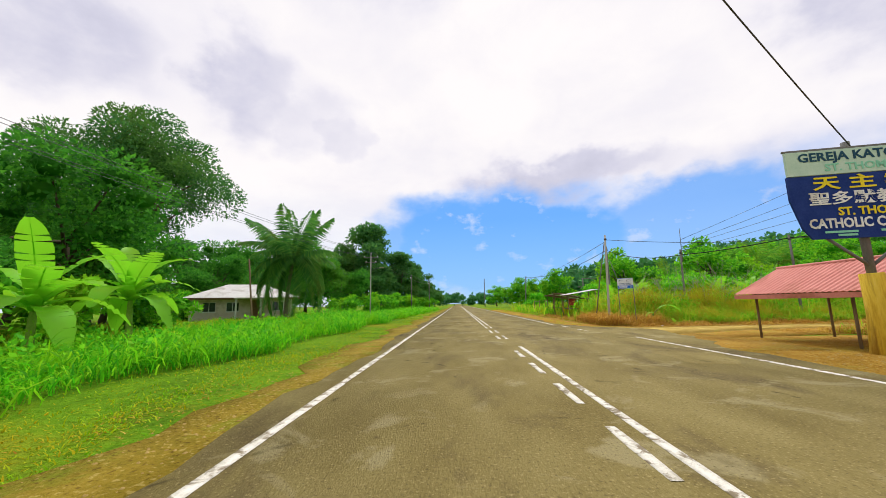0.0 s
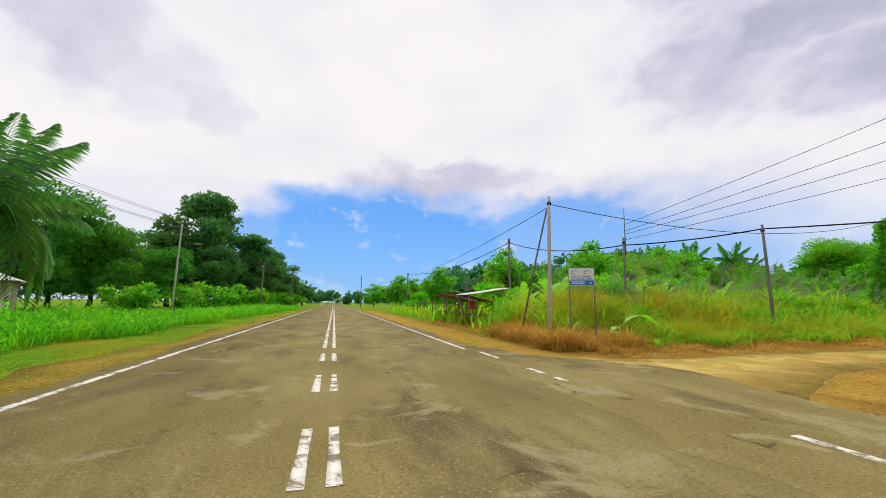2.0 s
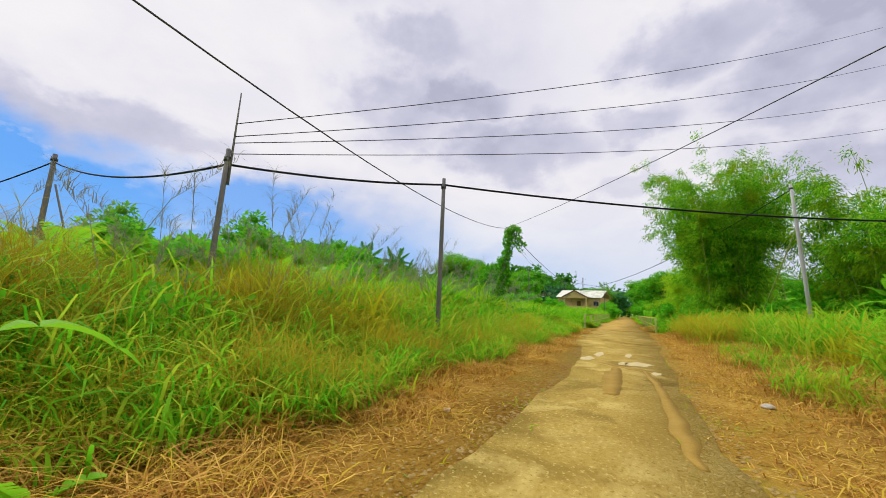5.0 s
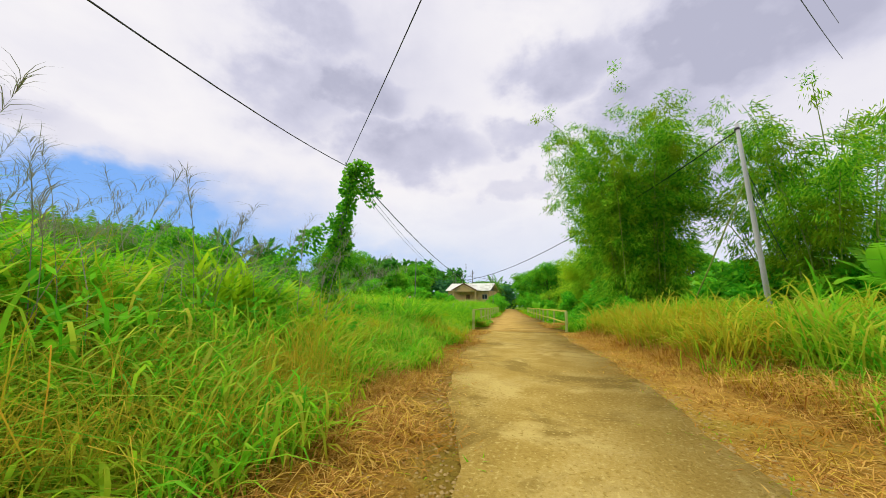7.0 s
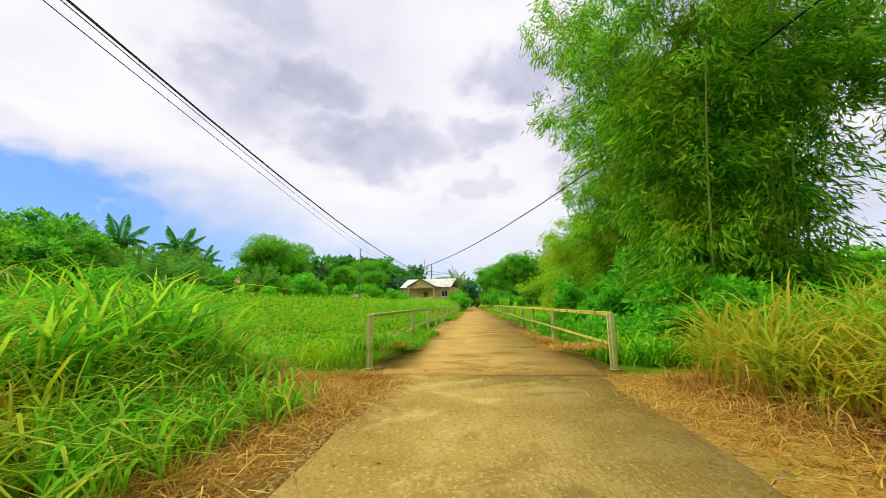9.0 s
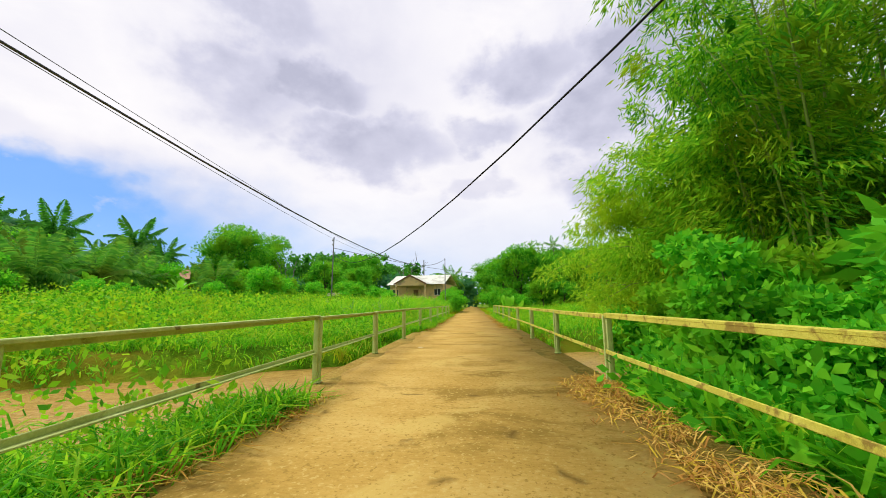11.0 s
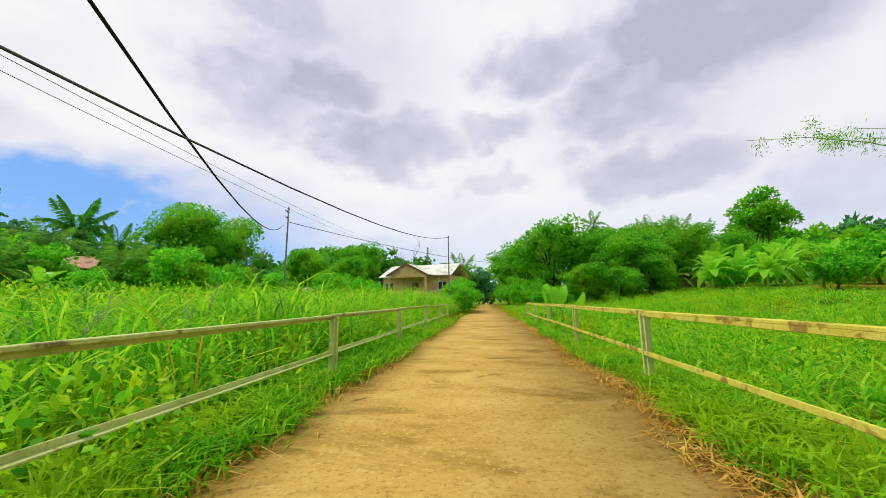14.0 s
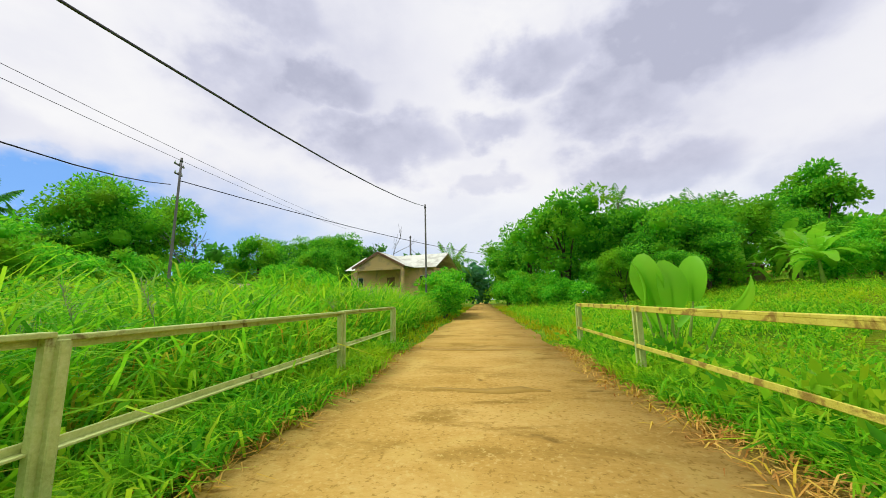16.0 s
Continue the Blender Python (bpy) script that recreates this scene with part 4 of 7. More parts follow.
# south of the lane
field("south_straw", "dry yellow-brown grass south of the lane", along(13.0, 38.5, 13.1, 9.6, lambda s, n: clumpy(s, n, 0.8, 0.55) * np.clip(0.5 + (13.2 - n) / 2.2, 0.5, 1)), 2500, 13, (0.45, 1.15), (0.008, 0.018), (0.5, 1.6), "straw", 20, 0.14, fine=True)
field("south_verge_grass", "patches of short green and yellow grass on the lane's south verge", along(13.0, 28.0, 12.9, 10.2, lambda s, n: clumpy(s, n, 0.9, 0.35)), 520, 11, (0.35, 0.9), (0.012, 0.028), (0.4, 1.3), "mixed", 84, 0.15, lift=0.4)
field("south_mixed", "green and yellow grass south of the lane", along(18.5, 39.4, 11.3, 5.0, lambda s, n: clumpy(s, n, 0.6, 0.7)), 2100, 10, (0.95, 2.0), (0.024, 0.05), (0.35, 1.15), "mixed", 21, 0.15, lift=0.5)
field("forecourt_grass", "green grass and weeds behind the shelter", rect(12.5, 40, 2.0, 10.0, lambda x, y: clumpy(x, y, 0.4, 0.6) * np.clip((x - 8) / 8, 0.2, 1)), 1000, 9, (0.5, 1.1), (0.035, 0.07), (0.3, 1.1), "mixed", 22, 0.22, fine=True)
field("south_reeds", "tall leafy yellow-green and orange grass beside the lane's south verge", along(28.0, 39.0, 12.6, 8.2, lambda s, n: clumpy(s, n, 0.9, 0.55)), 760, 12, (1.0, 2.1), (0.018, 0.045), (0.4, 1.3), "reed_gold", 62, 0.16, lift=0.4)
field("south_dead_reeds", "dry bent straw-coloured reeds beside the lane's south verge", along(29.0, 38.8, 12.6, 9.0, lambda s, n: clumpy(s, n, 1.1, 0.5)), 120, 10, (0.7, 1.6), (0.012, 0.03), (0.5, 1.6), "straw", 63, 0.16)
field("reed_tufts", "very tall arching green reeds before the bridge", along(36.4, 39.6, 22.2, 25.0, lambda s, n: clumpy(s, n, 1.3, 0.6)), 95, 16, (1.6, 2.7), (0.03, 0.055), (0.35, 1.1), "grass", 64, 0.2, lift=0.5)
field("front_reeds", "tall broad-bladed yellow-green reeds with bent tips before the bridge", along(33.6, 37.4, 20.0, 22.6, lambda s, n: clumpy(s, n, 1.1, 0.62)), 150, 12, (1.3, 2.3), (0.035, 0.065), (0.35, 1.2), "grass", 82, 0.17, lift=0.45)
field("dry_reeds", "yellow and orange dying reed blades among the green", along(33.6, 37.6, 19.9, 22.4, lambda s, n: clumpy(s, n, 1.0, 0.5)), 60, 10, (1.0, 2.0), (0.022, 0.045), (0.4, 1.3), "reed_gold", 83, 0.17, lift=0.4)
field("dead_tufts", "dead brown grass clumps under the reeds", along(32.5, 39.0, 19.9, 22.4, lambda s, n: clumpy(s, n, 1.2, 0.4)), 130, 22, (0.5, 1.1), (0.008, 0.02), (0.5, 1.5), "straw", 65, 0.15)
# along the bridge
low_l = lambda s, n: clumpy(s, n, 0.7, 0.7)
field("bridge_grass_north", "lush low green grass north of the bridge", along(39.5, 84, 18.75, 33.0, low_l), 4200, 9, (0.4, 0.95), (0.022, 0.05), (0.5, 1.3), "grass", 23, 0.18, lift=0.4)
field("bank_reeds", "tall arching green grass crowding the railing", along(59, 94, 19.0, 26.5, lambda s, n: clumpy(s, n, 0.6, 0.75) * np.clip(0.45 + (s - 59) / 12, 0.4, 1) * np.clip(0.55 + (n - 19.0) / 3, 0.55, 1)), 2300, 11, (1.5, 2.7), (0.026, 0.05), (0.5, 1.35), "grass", 24, 0.16, lift=0.6)
field("bank_dead_reeds", "browned and yellowed blades among the bank's grass", along(62, 92, 19.2, 24.5, lambda s, n: clumpy(s, n, 0.9, 0.6)), 260, 10, (1.0, 2.0), (0.015, 0.035), (0.5, 1.4), "haze_grass", 66, 0.18, lift=0.6)
field("bridge_grass_south", "lush low green grass south of the bridge", along(57, 110, 13.35, -6.0, low_l), 4400, 9, (0.4, 0.9), (0.022, 0.05), (0.5, 1.3), "grass", 25, 0.2, lift=0.4)
field("south_bank_grass", "green grass on the near bank below the railing", along(39.5, 50, 13.3, 8.0, low_l), 800, 11, (0.5, 1.1), (0.03, 0.06), (0.4, 1.2), "grass", 26, 0.16, lift=0.4)
field("north_meadow", "wide green meadow with low weeds", along(40, 120, 30.0, 62.0, lambda s, n: clumpy(s, n, 0.25, 0.6)), 3000, 8, (0.7, 1.4), (0.09, 0.16), (0.4, 1.2), "grass", 27, 0.4, fine=True)
field("deck_weeds", "short weeds along the edges of the deck", along(39.2, 80, 17.95, 18.75, None, 0.1), 2600, 10, (0.12, 0.5), (0.014, 0.032), (0.5, 1.3), "grass", 28, 0.09, fine=True, dz=0.365)
field("deck_weeds_south", "short weeds along the edges of the deck", along(55, 80, 14.0, 13.35, None, 0.1), 1700, 10, (0.12, 0.48), (0.014, 0.03), (0.5, 1.3), "grass", 43, 0.09, fine=True, dz=0.365)
field("deck_litter", "dead grass and leaves swept along the deck's edge", along(39.2, 80, 14.4, 13.7, None, 0.08), 1500, 9, (0.05, 0.22), (0.008, 0.018), (1.2, 2.2), "straw", 29, 0.1, fine=True, dz=0.38)
field("deck_litter_north", "dead grass and leaves swept along the deck's edge", along(39.2, 80, 17.8, 18.35, None, 0.08), 900, 8, (0.06, 0.26), (0.008, 0.018), (1.2, 2.2), "straw", 68, 0.1, fine=True, dz=0.38)
field("lane_verge", "short bright grass beside the far lane", along(79.5, 130, 18.1, 21.5), 1500, 7, (0.15, 0.4), (0.025, 0.05), (0.3, 1.0), "lawn", 30, 0.18, fine=True)
field("lane_verge_south", "short bright grass beside the far lane", along(78.5, 130, 14.1, 11.0), 1700, 7, (0.15, 0.4), (0.025, 0.05), (0.3, 1.0), "lawn", 31, 0.18, fine=True)
field("edge_weeds", "thin dry weeds creeping over the lane's edges", along(10, 39, 18.9, 17.0), 1500, 6, (0.05, 0.16), (0.008, 0.018), (0.6, 1.6), "straw", 32, 0.14, fine=True)
field("edge_weeds_south", "thin dry weeds creeping over the lane's edges", along(14, 39, 14.8, 12.6), 1700, 6, (0.05, 0.18), (0.008, 0.018), (0.6, 1.6), "straw", 33, 0.16, fine=True)


def weeds(name, lab, sampler, n, r, per, size, material, seed):
    """Low broad-leaved growth in many small mounds."""
    rng = np.random.default_rng(seed)
    x, y, k = sampler(rng, n)
    dry = stream_depth(x, y) < 0.6
    x, y, k = x[dry], y[dry], k[dry]
    n = len(x)
    q = rng.uniform(*r, n) * k
    c = np.stack([x, y, ground_height(x, y) + q * 0.55], 1)
    i = np.repeat(np.arange(n), per)
    v = rng.normal(0, 1, (n * per, 3))
    v /= np.linalg.norm(v, axis=1)[:, None]
    v[:, 2] = np.abs(v[:, 2]) * 1.1
    p = c[i] + v * q[i][:, None] * rng.uniform(0.55, 1.1, (n * per, 1))
    d = v + rng.normal(0, 0.6, v.shape)
    d[:, 2] -= 0.25
    d /= np.linalg.norm(d, axis=1)[:, None]
    s = np.cross(d, rng.normal(0, 1, v.shape))
    s /= np.linalg.norm(s, axis=1)[:, None] + 1e-9
    L = size * rng.uniform(0.6, 1.4, (n * per, 1))
    V = np.stack([p, p + d * L * 0.5 + s * L * 0.28, p + d * L, p + d * L * 0.5 - s * L * 0.28], 1)
    solid(name, mesh_np(name, V.reshape(-1, 3), np.arange(n * per * 4).reshape(-1, 4)), material, lab, "weeds", "stuff")


weeds("bridge_weeds_north", "broad-leaved weeds among the grass by the bridge", along(40, 84, 18.8, 30.0, lambda s, n: clumpy(s, n, 1.0, 0.45)), 1100, (0.5, 1.05), 62, 0.10, "weed_leaf", 71)
weeds("bridge_weeds_south", "broad-leaved weeds among the grass by the bridge", along(57, 108, 13.0, -2.0, lambda s, n: clumpy(s, n, 1.0, 0.45)), 650, (0.35, 0.85), 64, 0.09, "weed_leaf", 72)
weeds("meadow_weeds", "dense green weeds across the wide meadow", along(44, 118, 28.0, 60.0), 2000, (0.6, 1.25), 44, 0.20, "weed_leaf", 73)
weeds("roadside_weeds", "broad-leaved weeds among the roadside grass", lefts(-13, -6.2, 0, 70), 520, (0.3, 0.7), 34, 0.13, "leaf_light", 74)
weeds("plot_weeds", "green weeds and creepers among the plot's grass", along(9.5, 36, 20.6, 26.0), 800, (0.4, 0.9), 34, 0.13, "leaf_light", 75)
weeds("railing_creepers", "heart-leaved creepers crowding the foot of the railing", along(69.5, 80.5, 13.55, 12.6), 130, (0.28, 0.55), 46, 0.17, "weed_leaf", 77)
weeds("bank_weeds", "heart-leaved creepers spilling down the stream bank", along(42, 52, 13.2, 10.5), 300, (0.35, 0.8), 40, 0.16, "leaf_light", 76)


def gravel(name, lab, sampler, n, r, seed, material="chip"):
    """Loose chips strewn on bare ground."""
    rng = np.random.default_rng(seed)
    x, y, _ = sampler(rng, n)
    q = rng.uniform(*r, n) * rng.uniform(0.6, 1.3, n)
    base = np.array([(-1, -1, 0), (1, -0.8, 0), (0.9, 1, 0), (-0.8, 0.9, 0), (-0.5, -0.5, 0.8), (0.6, -0.4, 0.7), (0.4, 0.6, 0.9), (-0.5, 0.4, 0.7)])
    a = rng.uniform(0, 6.28, n)
    B = base[None] * q[:, None, None] * rng.uniform(0.7, 1.2, (n, 8, 3)) * (1, 1, 0.7)
    X = B[..., 0] * np.cos(a)[:, None] - B[..., 1] * np.sin(a)[:, None] + x[:, None]
    Y = B[..., 0] * np.sin(a)[:, None] + B[..., 1] * np.cos(a)[:, None] + y[:, None]
    V = np.stack([X, Y, B[..., 2] - 0.012], 2).reshape(-1, 3)
    f = np.array([(4, 5, 6, 7), (0, 1, 5, 4), (1, 2, 6, 5), (2, 3, 7, 6), (3, 0, 4, 7)])
    solid(name, mesh_np(name, V, ((np.arange(n) * 8)[:, None, None] + f[None]).reshape(-1, 4)), material, lab, "gravel", "stuff")


gravel("lane_gravel", "pale loose gravel on the sandy lane", along(8, 39, 14.4, 17.9), 6000, (0.005, 0.014), 51)


def lane_rim(k):
    """Points scattered about one edge of the lane."""
    def f(rng, n):
        s = rng.uniform(9, 38.5, n)
        e = np.array([lane_edges(q)[k] for q in s]) + rng.normal(0, 0.16, n)
        x, y = side_np(s, e)
        return x, y, np.ones(n)
    return f


gravel("rim_gravel", "loose gravel along the lane's crumbling edge", lane_rim(0), 3000, (0.006, 0.018), 54)
gravel("rim_gravel", "loose gravel along the lane's crumbling edge", lane_rim(1), 3000, (0.006, 0.018), 55)
field("rim_grass", "sparse yellow-green grass at the lane's edge", lane_rim(0), 420, 8, (0.05, 0.16), (0.008, 0.016), (0.5, 1.4), "lawn", 56, 0.10, fine=True)
field("rim_grass", "sparse yellow-green grass at the lane's edge", lane_rim(1), 420, 8, (0.05, 0.16), (0.008, 0.016), (0.5, 1.4), "lawn", 57, 0.10, fine=True)
gravel("apron_gravel", "loose dark and pale stones before the bridge", along(31, 38.6, 14.8, 17.5), 5000, (0.007, 0.02), 58)
gravel("verge_gravel", "pale gravel spread along the asphalt's edge", rect(-3.2, -2.2, -3, 40), 2200, (0.006, 0.016), 52)
gravel("junction_gravel", "loose stones scattered over the junction's dirt", rect(5.0, 8.4, 4, 30), 1500, (0.008, 0.022), 53)


def seed_stalks(name, sampler, n, h, seed):
    rng = np.random.default_rng(seed)
    x, y, k = sampler(rng, n)
    p = np.stack([x, y, ground_height(x, y)], 1)
    V, F = blades(p, rng.uniform(*h, n), np.full(n, 0.012), rng.uniform(0.15, 0.8, n), rng)
    # feathery heads: fine hairs near the tips
    tips = V.reshape(n, -1, 3)[:, -1]
    below = V.reshape(n, -1, 3)[:, -3]
    m = 46
    f = rng.uniform(0.0, 1.0, (n, m, 1))
    q = (below[:, None] * (1 - f) + tips[:, None] * f).reshape(-1, 3)
    V2, F2 = blades(q, rng.uniform(0.14, 0.36, len(q)), np.full(len(q), 0.006), rng.uniform(0.5, 1.4, len(q)), rng)
    solid(name, mesh_np(name, np.concatenate([V, V2]), np.concatenate([F, F2 + len(V)])), "plume", "pale feathery seed heads standing above the grass", "grass", "stuff")


seed_stalks("seed_heads", along(10.8, 30, 20.6, 24.0), 230, (2.4, 3.9), 41)
seed_stalks("reed_heads", along(62, 90, 20, 26), 60, (1.6, 2.3), 42)

# ------------------------------------------------------------------ trees
def leaf_cloud(centres, radii, n, size, rng, droop=0.3, slim=0.5, fill=0.35):
    """Folded leaves over clumps; each leaf is one island of two faces."""
    k = len(centres)
    wgt = np.prod(radii, 1) ** (2 / 3)
    i = rng.choice(k, n, p=wgt / wgt.sum())
    v = rng.normal(0, 1, (n, 3))
    v /= np.linalg.norm(v, axis=1)[:, None]
    v[:, 2] = np.where(rng.random(n) < 0.6, np.abs(v[:, 2]), v[:, 2])
    r = np.where(rng.random(n) < fill, rng.uniform(0.3, 0.9, n), rng.uniform(0.86, 1.12, n))
    c = centres[i] + v * radii[i] * r[:, None]
    d = v + rng.normal(0, 0.75, (n, 3))
    d[:, 2] -= droop
    d /= np.linalg.norm(d, axis=1)[:, None]
    s = np.cross(d, rng.normal(0, 1, (n, 3)))
    s /= np.linalg.norm(s, axis=1)[:, None] + 1e-9
    u = np.cross(s, d)
    L = size * rng.uniform(0.6, 1.3, n)[:, None]
    W = L * slim * 0.5
    V = np.stack([c, c + d * L * 0.45 + s * W + u * W * 0.35, c + d * L, c + d * L * 0.45 - s * W + u * W * 0.35], 1)
    F = np.arange(n * 4).reshape(n, 4)
    return V.reshape(-1, 3), F


def core_template():
    """A rough ball of 24 faces."""
    bm = bmesh.new()
    bmesh.ops.create_cube(bm, size=2.0)
    bmesh.ops.subdivide_edges(bm, edges=bm.edges[:], cuts=1, use_grid_fill=True)
    V = np.array([v.co.normalized() for v in bm.verts])
    bm.verts.index_update()
    F = np.array([[v.index for v in f.verts] for f in bm.faces])
    bm.free()
    return V, F


CORE_V, CORE_F = core_template()


def with_cores(V, F, centres, radii, rng, k=0.80):
    """Adds shaded inner masses to a cloud of leaves, so that crowns are not see-through."""
    n = len(centres)
    B = CORE_V[None] * rng.uniform(0.75, 1.1, (n, len(CORE_V), 1)) * radii[:, None] * k + centres[:, None]
    F2 = (np.arange(n) * len(CORE_V))[:, None, None] + CORE_F[None] + len(V)
    return np.concatenate([V, B.reshape(-1, 3)]), np.concatenate([F, F2.reshape(-1, 4)])


def crown_clumps(R, H, z0, k, rng, flat=1.0):
    """Clumps filling a rounded crown of half-width R between z0 and z0 + H, uneven at the rim."""
    c, r = [], []
    for _ in range(k):
        v = rng.normal(0, 1, 3)
        v /= np.linalg.norm(v)
        q = rng.uniform(0.25, 0.86) ** 0.7
        p = np.array([v[0] * R * q, v[1] * R * q, z0 + H * (0.5 + 0.5 * v[2] * q)])
        c.append(p)
        rr = rng.uniform(0.20, 0.36) * R
        r.append((rr, rr, rr * 0.8 * flat))
    return np.array(c), np.array(r)


def tree(x, y, h, R, trunk_h, leaves, size, material, seed, label, clumps=26, trunk_r=0.25, name="tree", group="", slim=0.5, lean=0.0, core=0.5):
    rng = np.random.default_rng(seed)
    z = float(ground_height(x, y)) - 0.1
    ob = thing(name, x, y, z, rng.uniform(0, 360), label, "tree", group)
    c, r = crown_clumps(R, h - trunk_h, trunk_h, clumps, rng)
    bm = bmesh.new()
    top = Vector((lean, 0.1 * R, trunk_h + (h - trunk_h) * 0.45))
    pts = [Vector((0, 0, 0)).lerp(top, t) + Vector((0.15 * math.sin(5 * t), 0.12 * math.cos(4 * t) - 0.12, 0)) for t in (0, 0.2, 0.45, 0.7, 1.0)]
    tube(pts, [trunk_r * 1.35, trunk_r, trunk_r * 0.85, trunk_r * 0.6, trunk_r * 0.3], 9, bm)
    for j in range(min(11, clumps)):
        a, b = pts[2 + j % 3], Vector(c[j])
        mid = a.lerp(b, 0.5) + Vector((0, 0, 0.12 * R))
        tube([a, mid, b], [trunk_r * 0.42, trunk_r * 0.26, trunk_r * 0.09], 6, bm)
    part("trunk", bm, "bark", ob)
    V, F = leaf_cloud(c, r, leaves, size, rng, slim=slim, fill=0.5)
    if core:
        V, F = with_cores(V, F, c, r, rng, core)
    part("crown", mesh_np("crown", V, F), material, ob)
    return ob


def again(ob, x, y, rz, k, kz=None):
    z = float(ground_height(x, y)) - 0.1
    return copy_thing(ob, Matrix.Translation((x, y, z)) @ Matrix.Rotation(radians(rz), 4, "Z") @ Matrix.Diagonal((k, k, kz or k, 1)))


# west side: the old tree and the wood behind the bananas
tree(-25.3, 26.0, 17.0, 6.6, 4.5, 44000, 0.26, "leaf_dark", 101, "huge dark green old tree above a house", 30, 0.5, core=0.0)
wood = tree(-19.5, 17.0, 10.5, 4.8, 0.0, 15000, 0.28, "leaf_wood", 102, "dense dark green tree at the wood's edge", 30, 0.25, group="roadside wood", core=0.42)
for x, y, rz, k in ((-25.0, 12.0, 40, 1.1), (-25.5, 20.5, 150, 0.95), (-29.0, 27, 250, 1.15), (-18.0, 8.5, 200, 0.8), (-30, 6, 70, 1.2), (-34, 16, 10, 1.3), (-20.5, 2.0, 300, 0.95), (-24.0, 47.0, 80, 1.15), (-31.0, 44, 190, 0.9), (-37, 36, 20, 1.1), (-17.5, 51, 310, 0.92), (-27, 56, 110, 0.85), (-38, 24, 110, 1.35), (-42, 12, 200, 1.4), (-45, 34, 60, 1.3), (-36, 52, 90, 1.2)):
    again(wood, x, y, rz, k)
treeA = tree(-20.5, 77.0, 20.5, 6.2, 0.3, 9000, 0.70, "leaf_dark", 103, "tall dark tree standing over the roadside wood", 32, 0.4, group="far roadside trees")
for x, y, rz, k, kz in ((-15.0, 84, 60, 0.85, 0.72), (-13.5, 92, 120, 0.75, 0.62), (-25, 72, 200, 0.8, 0.6), (-12.5, 101, 10, 0.7, 0.55), (-29, 66, 290, 0.7, 0.5), (-13, 112, 10, 0.62, 0.45), (-12, 126, 160, 0.6, 0.38), (-11.5, 142, 230, 0.6, 0.36), (-22, 62, 160, 0.5, 0.4), (-17, 72, 100, 0.6, 0.5), (-33, 58, 0, 0.9, 0.55), (-40, 50, 40, 1.0, 0.6), (-27, 82, 220, 0.9, 0.7), (-21, 96, 300, 0.9, 0.6)):
    again(treeA, x, y, rz, k, kz)


low_bush = tree(-20.0, 22.0, 2.6, 2.2, 0.0, 1700, 0.34, "leaf_mid", 115, "low green bush under the roadside trees", 16, 0.06, name="bush", group="roadside bushes")
for x, y, rz, k in ((-15.5, 14.0, 20, 1.0), (-16.5, 9.5, 120, 1.2), (-17.5, 5.0, 220, 1.1), (-14.5, 44.0, 60, 1.0), (-13.5, 50.0, 160, 1.1), (-13.0, 57.0, 260, 1.2), (-12.5, 64.0, 10, 1.2), (-12.0, 72.0, 70, 1.2), (-11.5, 80.0, 170, 1.2), (-11.2, 90.0, 270, 1.3), (-27.5, 31.5, 30, 0.8), (-30.0, 36.5, 130, 1.2), (-17.5, 20.5, 310, 0.9), (-34.0, 40.0, 80, 1.3), (-11.0, 100.0, 180, 1.3), (-10.5, 112.0, 280, 1.3)):
    again(low_bush, x, y, rz, k)


def far_wood(name, pts, h, R, seed, label, material="hazy_far_leaf", n=420, size=1.5):
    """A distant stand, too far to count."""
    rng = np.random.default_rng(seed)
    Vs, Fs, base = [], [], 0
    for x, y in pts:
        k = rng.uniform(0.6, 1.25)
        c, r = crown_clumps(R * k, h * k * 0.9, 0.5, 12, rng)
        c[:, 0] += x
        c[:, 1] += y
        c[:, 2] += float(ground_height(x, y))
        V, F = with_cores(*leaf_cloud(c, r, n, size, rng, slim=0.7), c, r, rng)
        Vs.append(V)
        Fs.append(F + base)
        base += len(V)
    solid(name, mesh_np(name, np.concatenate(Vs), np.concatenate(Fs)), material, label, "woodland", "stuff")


rg = np.random.default_rng(5)
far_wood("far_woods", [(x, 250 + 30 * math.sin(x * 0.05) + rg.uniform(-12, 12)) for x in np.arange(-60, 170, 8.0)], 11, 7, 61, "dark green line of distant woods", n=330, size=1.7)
far_wood("north_woods", [(x, 62 + 0.55 * (150 - x) + rg.uniform(-10, 10)) for x in np.arange(34, 150, 6.0)], 9, 5, 62, "distant green woods beyond the plot", "leaf_wood", n=420, size=1.2)
far_wood("hill_woods", [(60 + rg.normal(0, 24), 104 + rg.normal(0, 13)) for _ in range(34)], 10, 6, 63, "wooded low hill in the distance", "hazy_far_leaf", n=420, size=1.4)
far_wood("north_east_hill", [(108 + rg.normal(0, 18), 124 + rg.normal(0, 9)) for _ in range(30)], 12, 6, 67, "dark wooded hill far across the meadow", "hazy_far_leaf", n=420, size=1.4)
far_wood("east_woods", [(150 + rg.uniform(-8, 60), y) for y in np.arange(-70, 120, 6.5)], 10, 6, 64, "distant woods beyond the houses", "hazy_far_leaf", n=380, size=1.5)
far_wood("ridge_woods", [(270 + rg.normal(0, 24), rg.uniform(55, 172)) for _ in range(54)], 19, 9, 68, "wooded ridge far beyond the houses", "leaf_wood", n=520, size=1.9)
far_wood("south_hill_woods", [(135 + rg.uniform(0, 60), -62 + rg.uniform(-26, 36)) for _ in range(34)], 10, 5.5, 65, "wooded hillside beyond banana plants", "leaf_mid", n=480, size=1.2)
far_wood("south_woods", [(rg.uniform(45, 135), -34 + rg.uniform(-20, 6)) for _ in range(26)], 8, 5, 66, "green woods south of the stream", "leaf_mid", n=480, size=1.1)

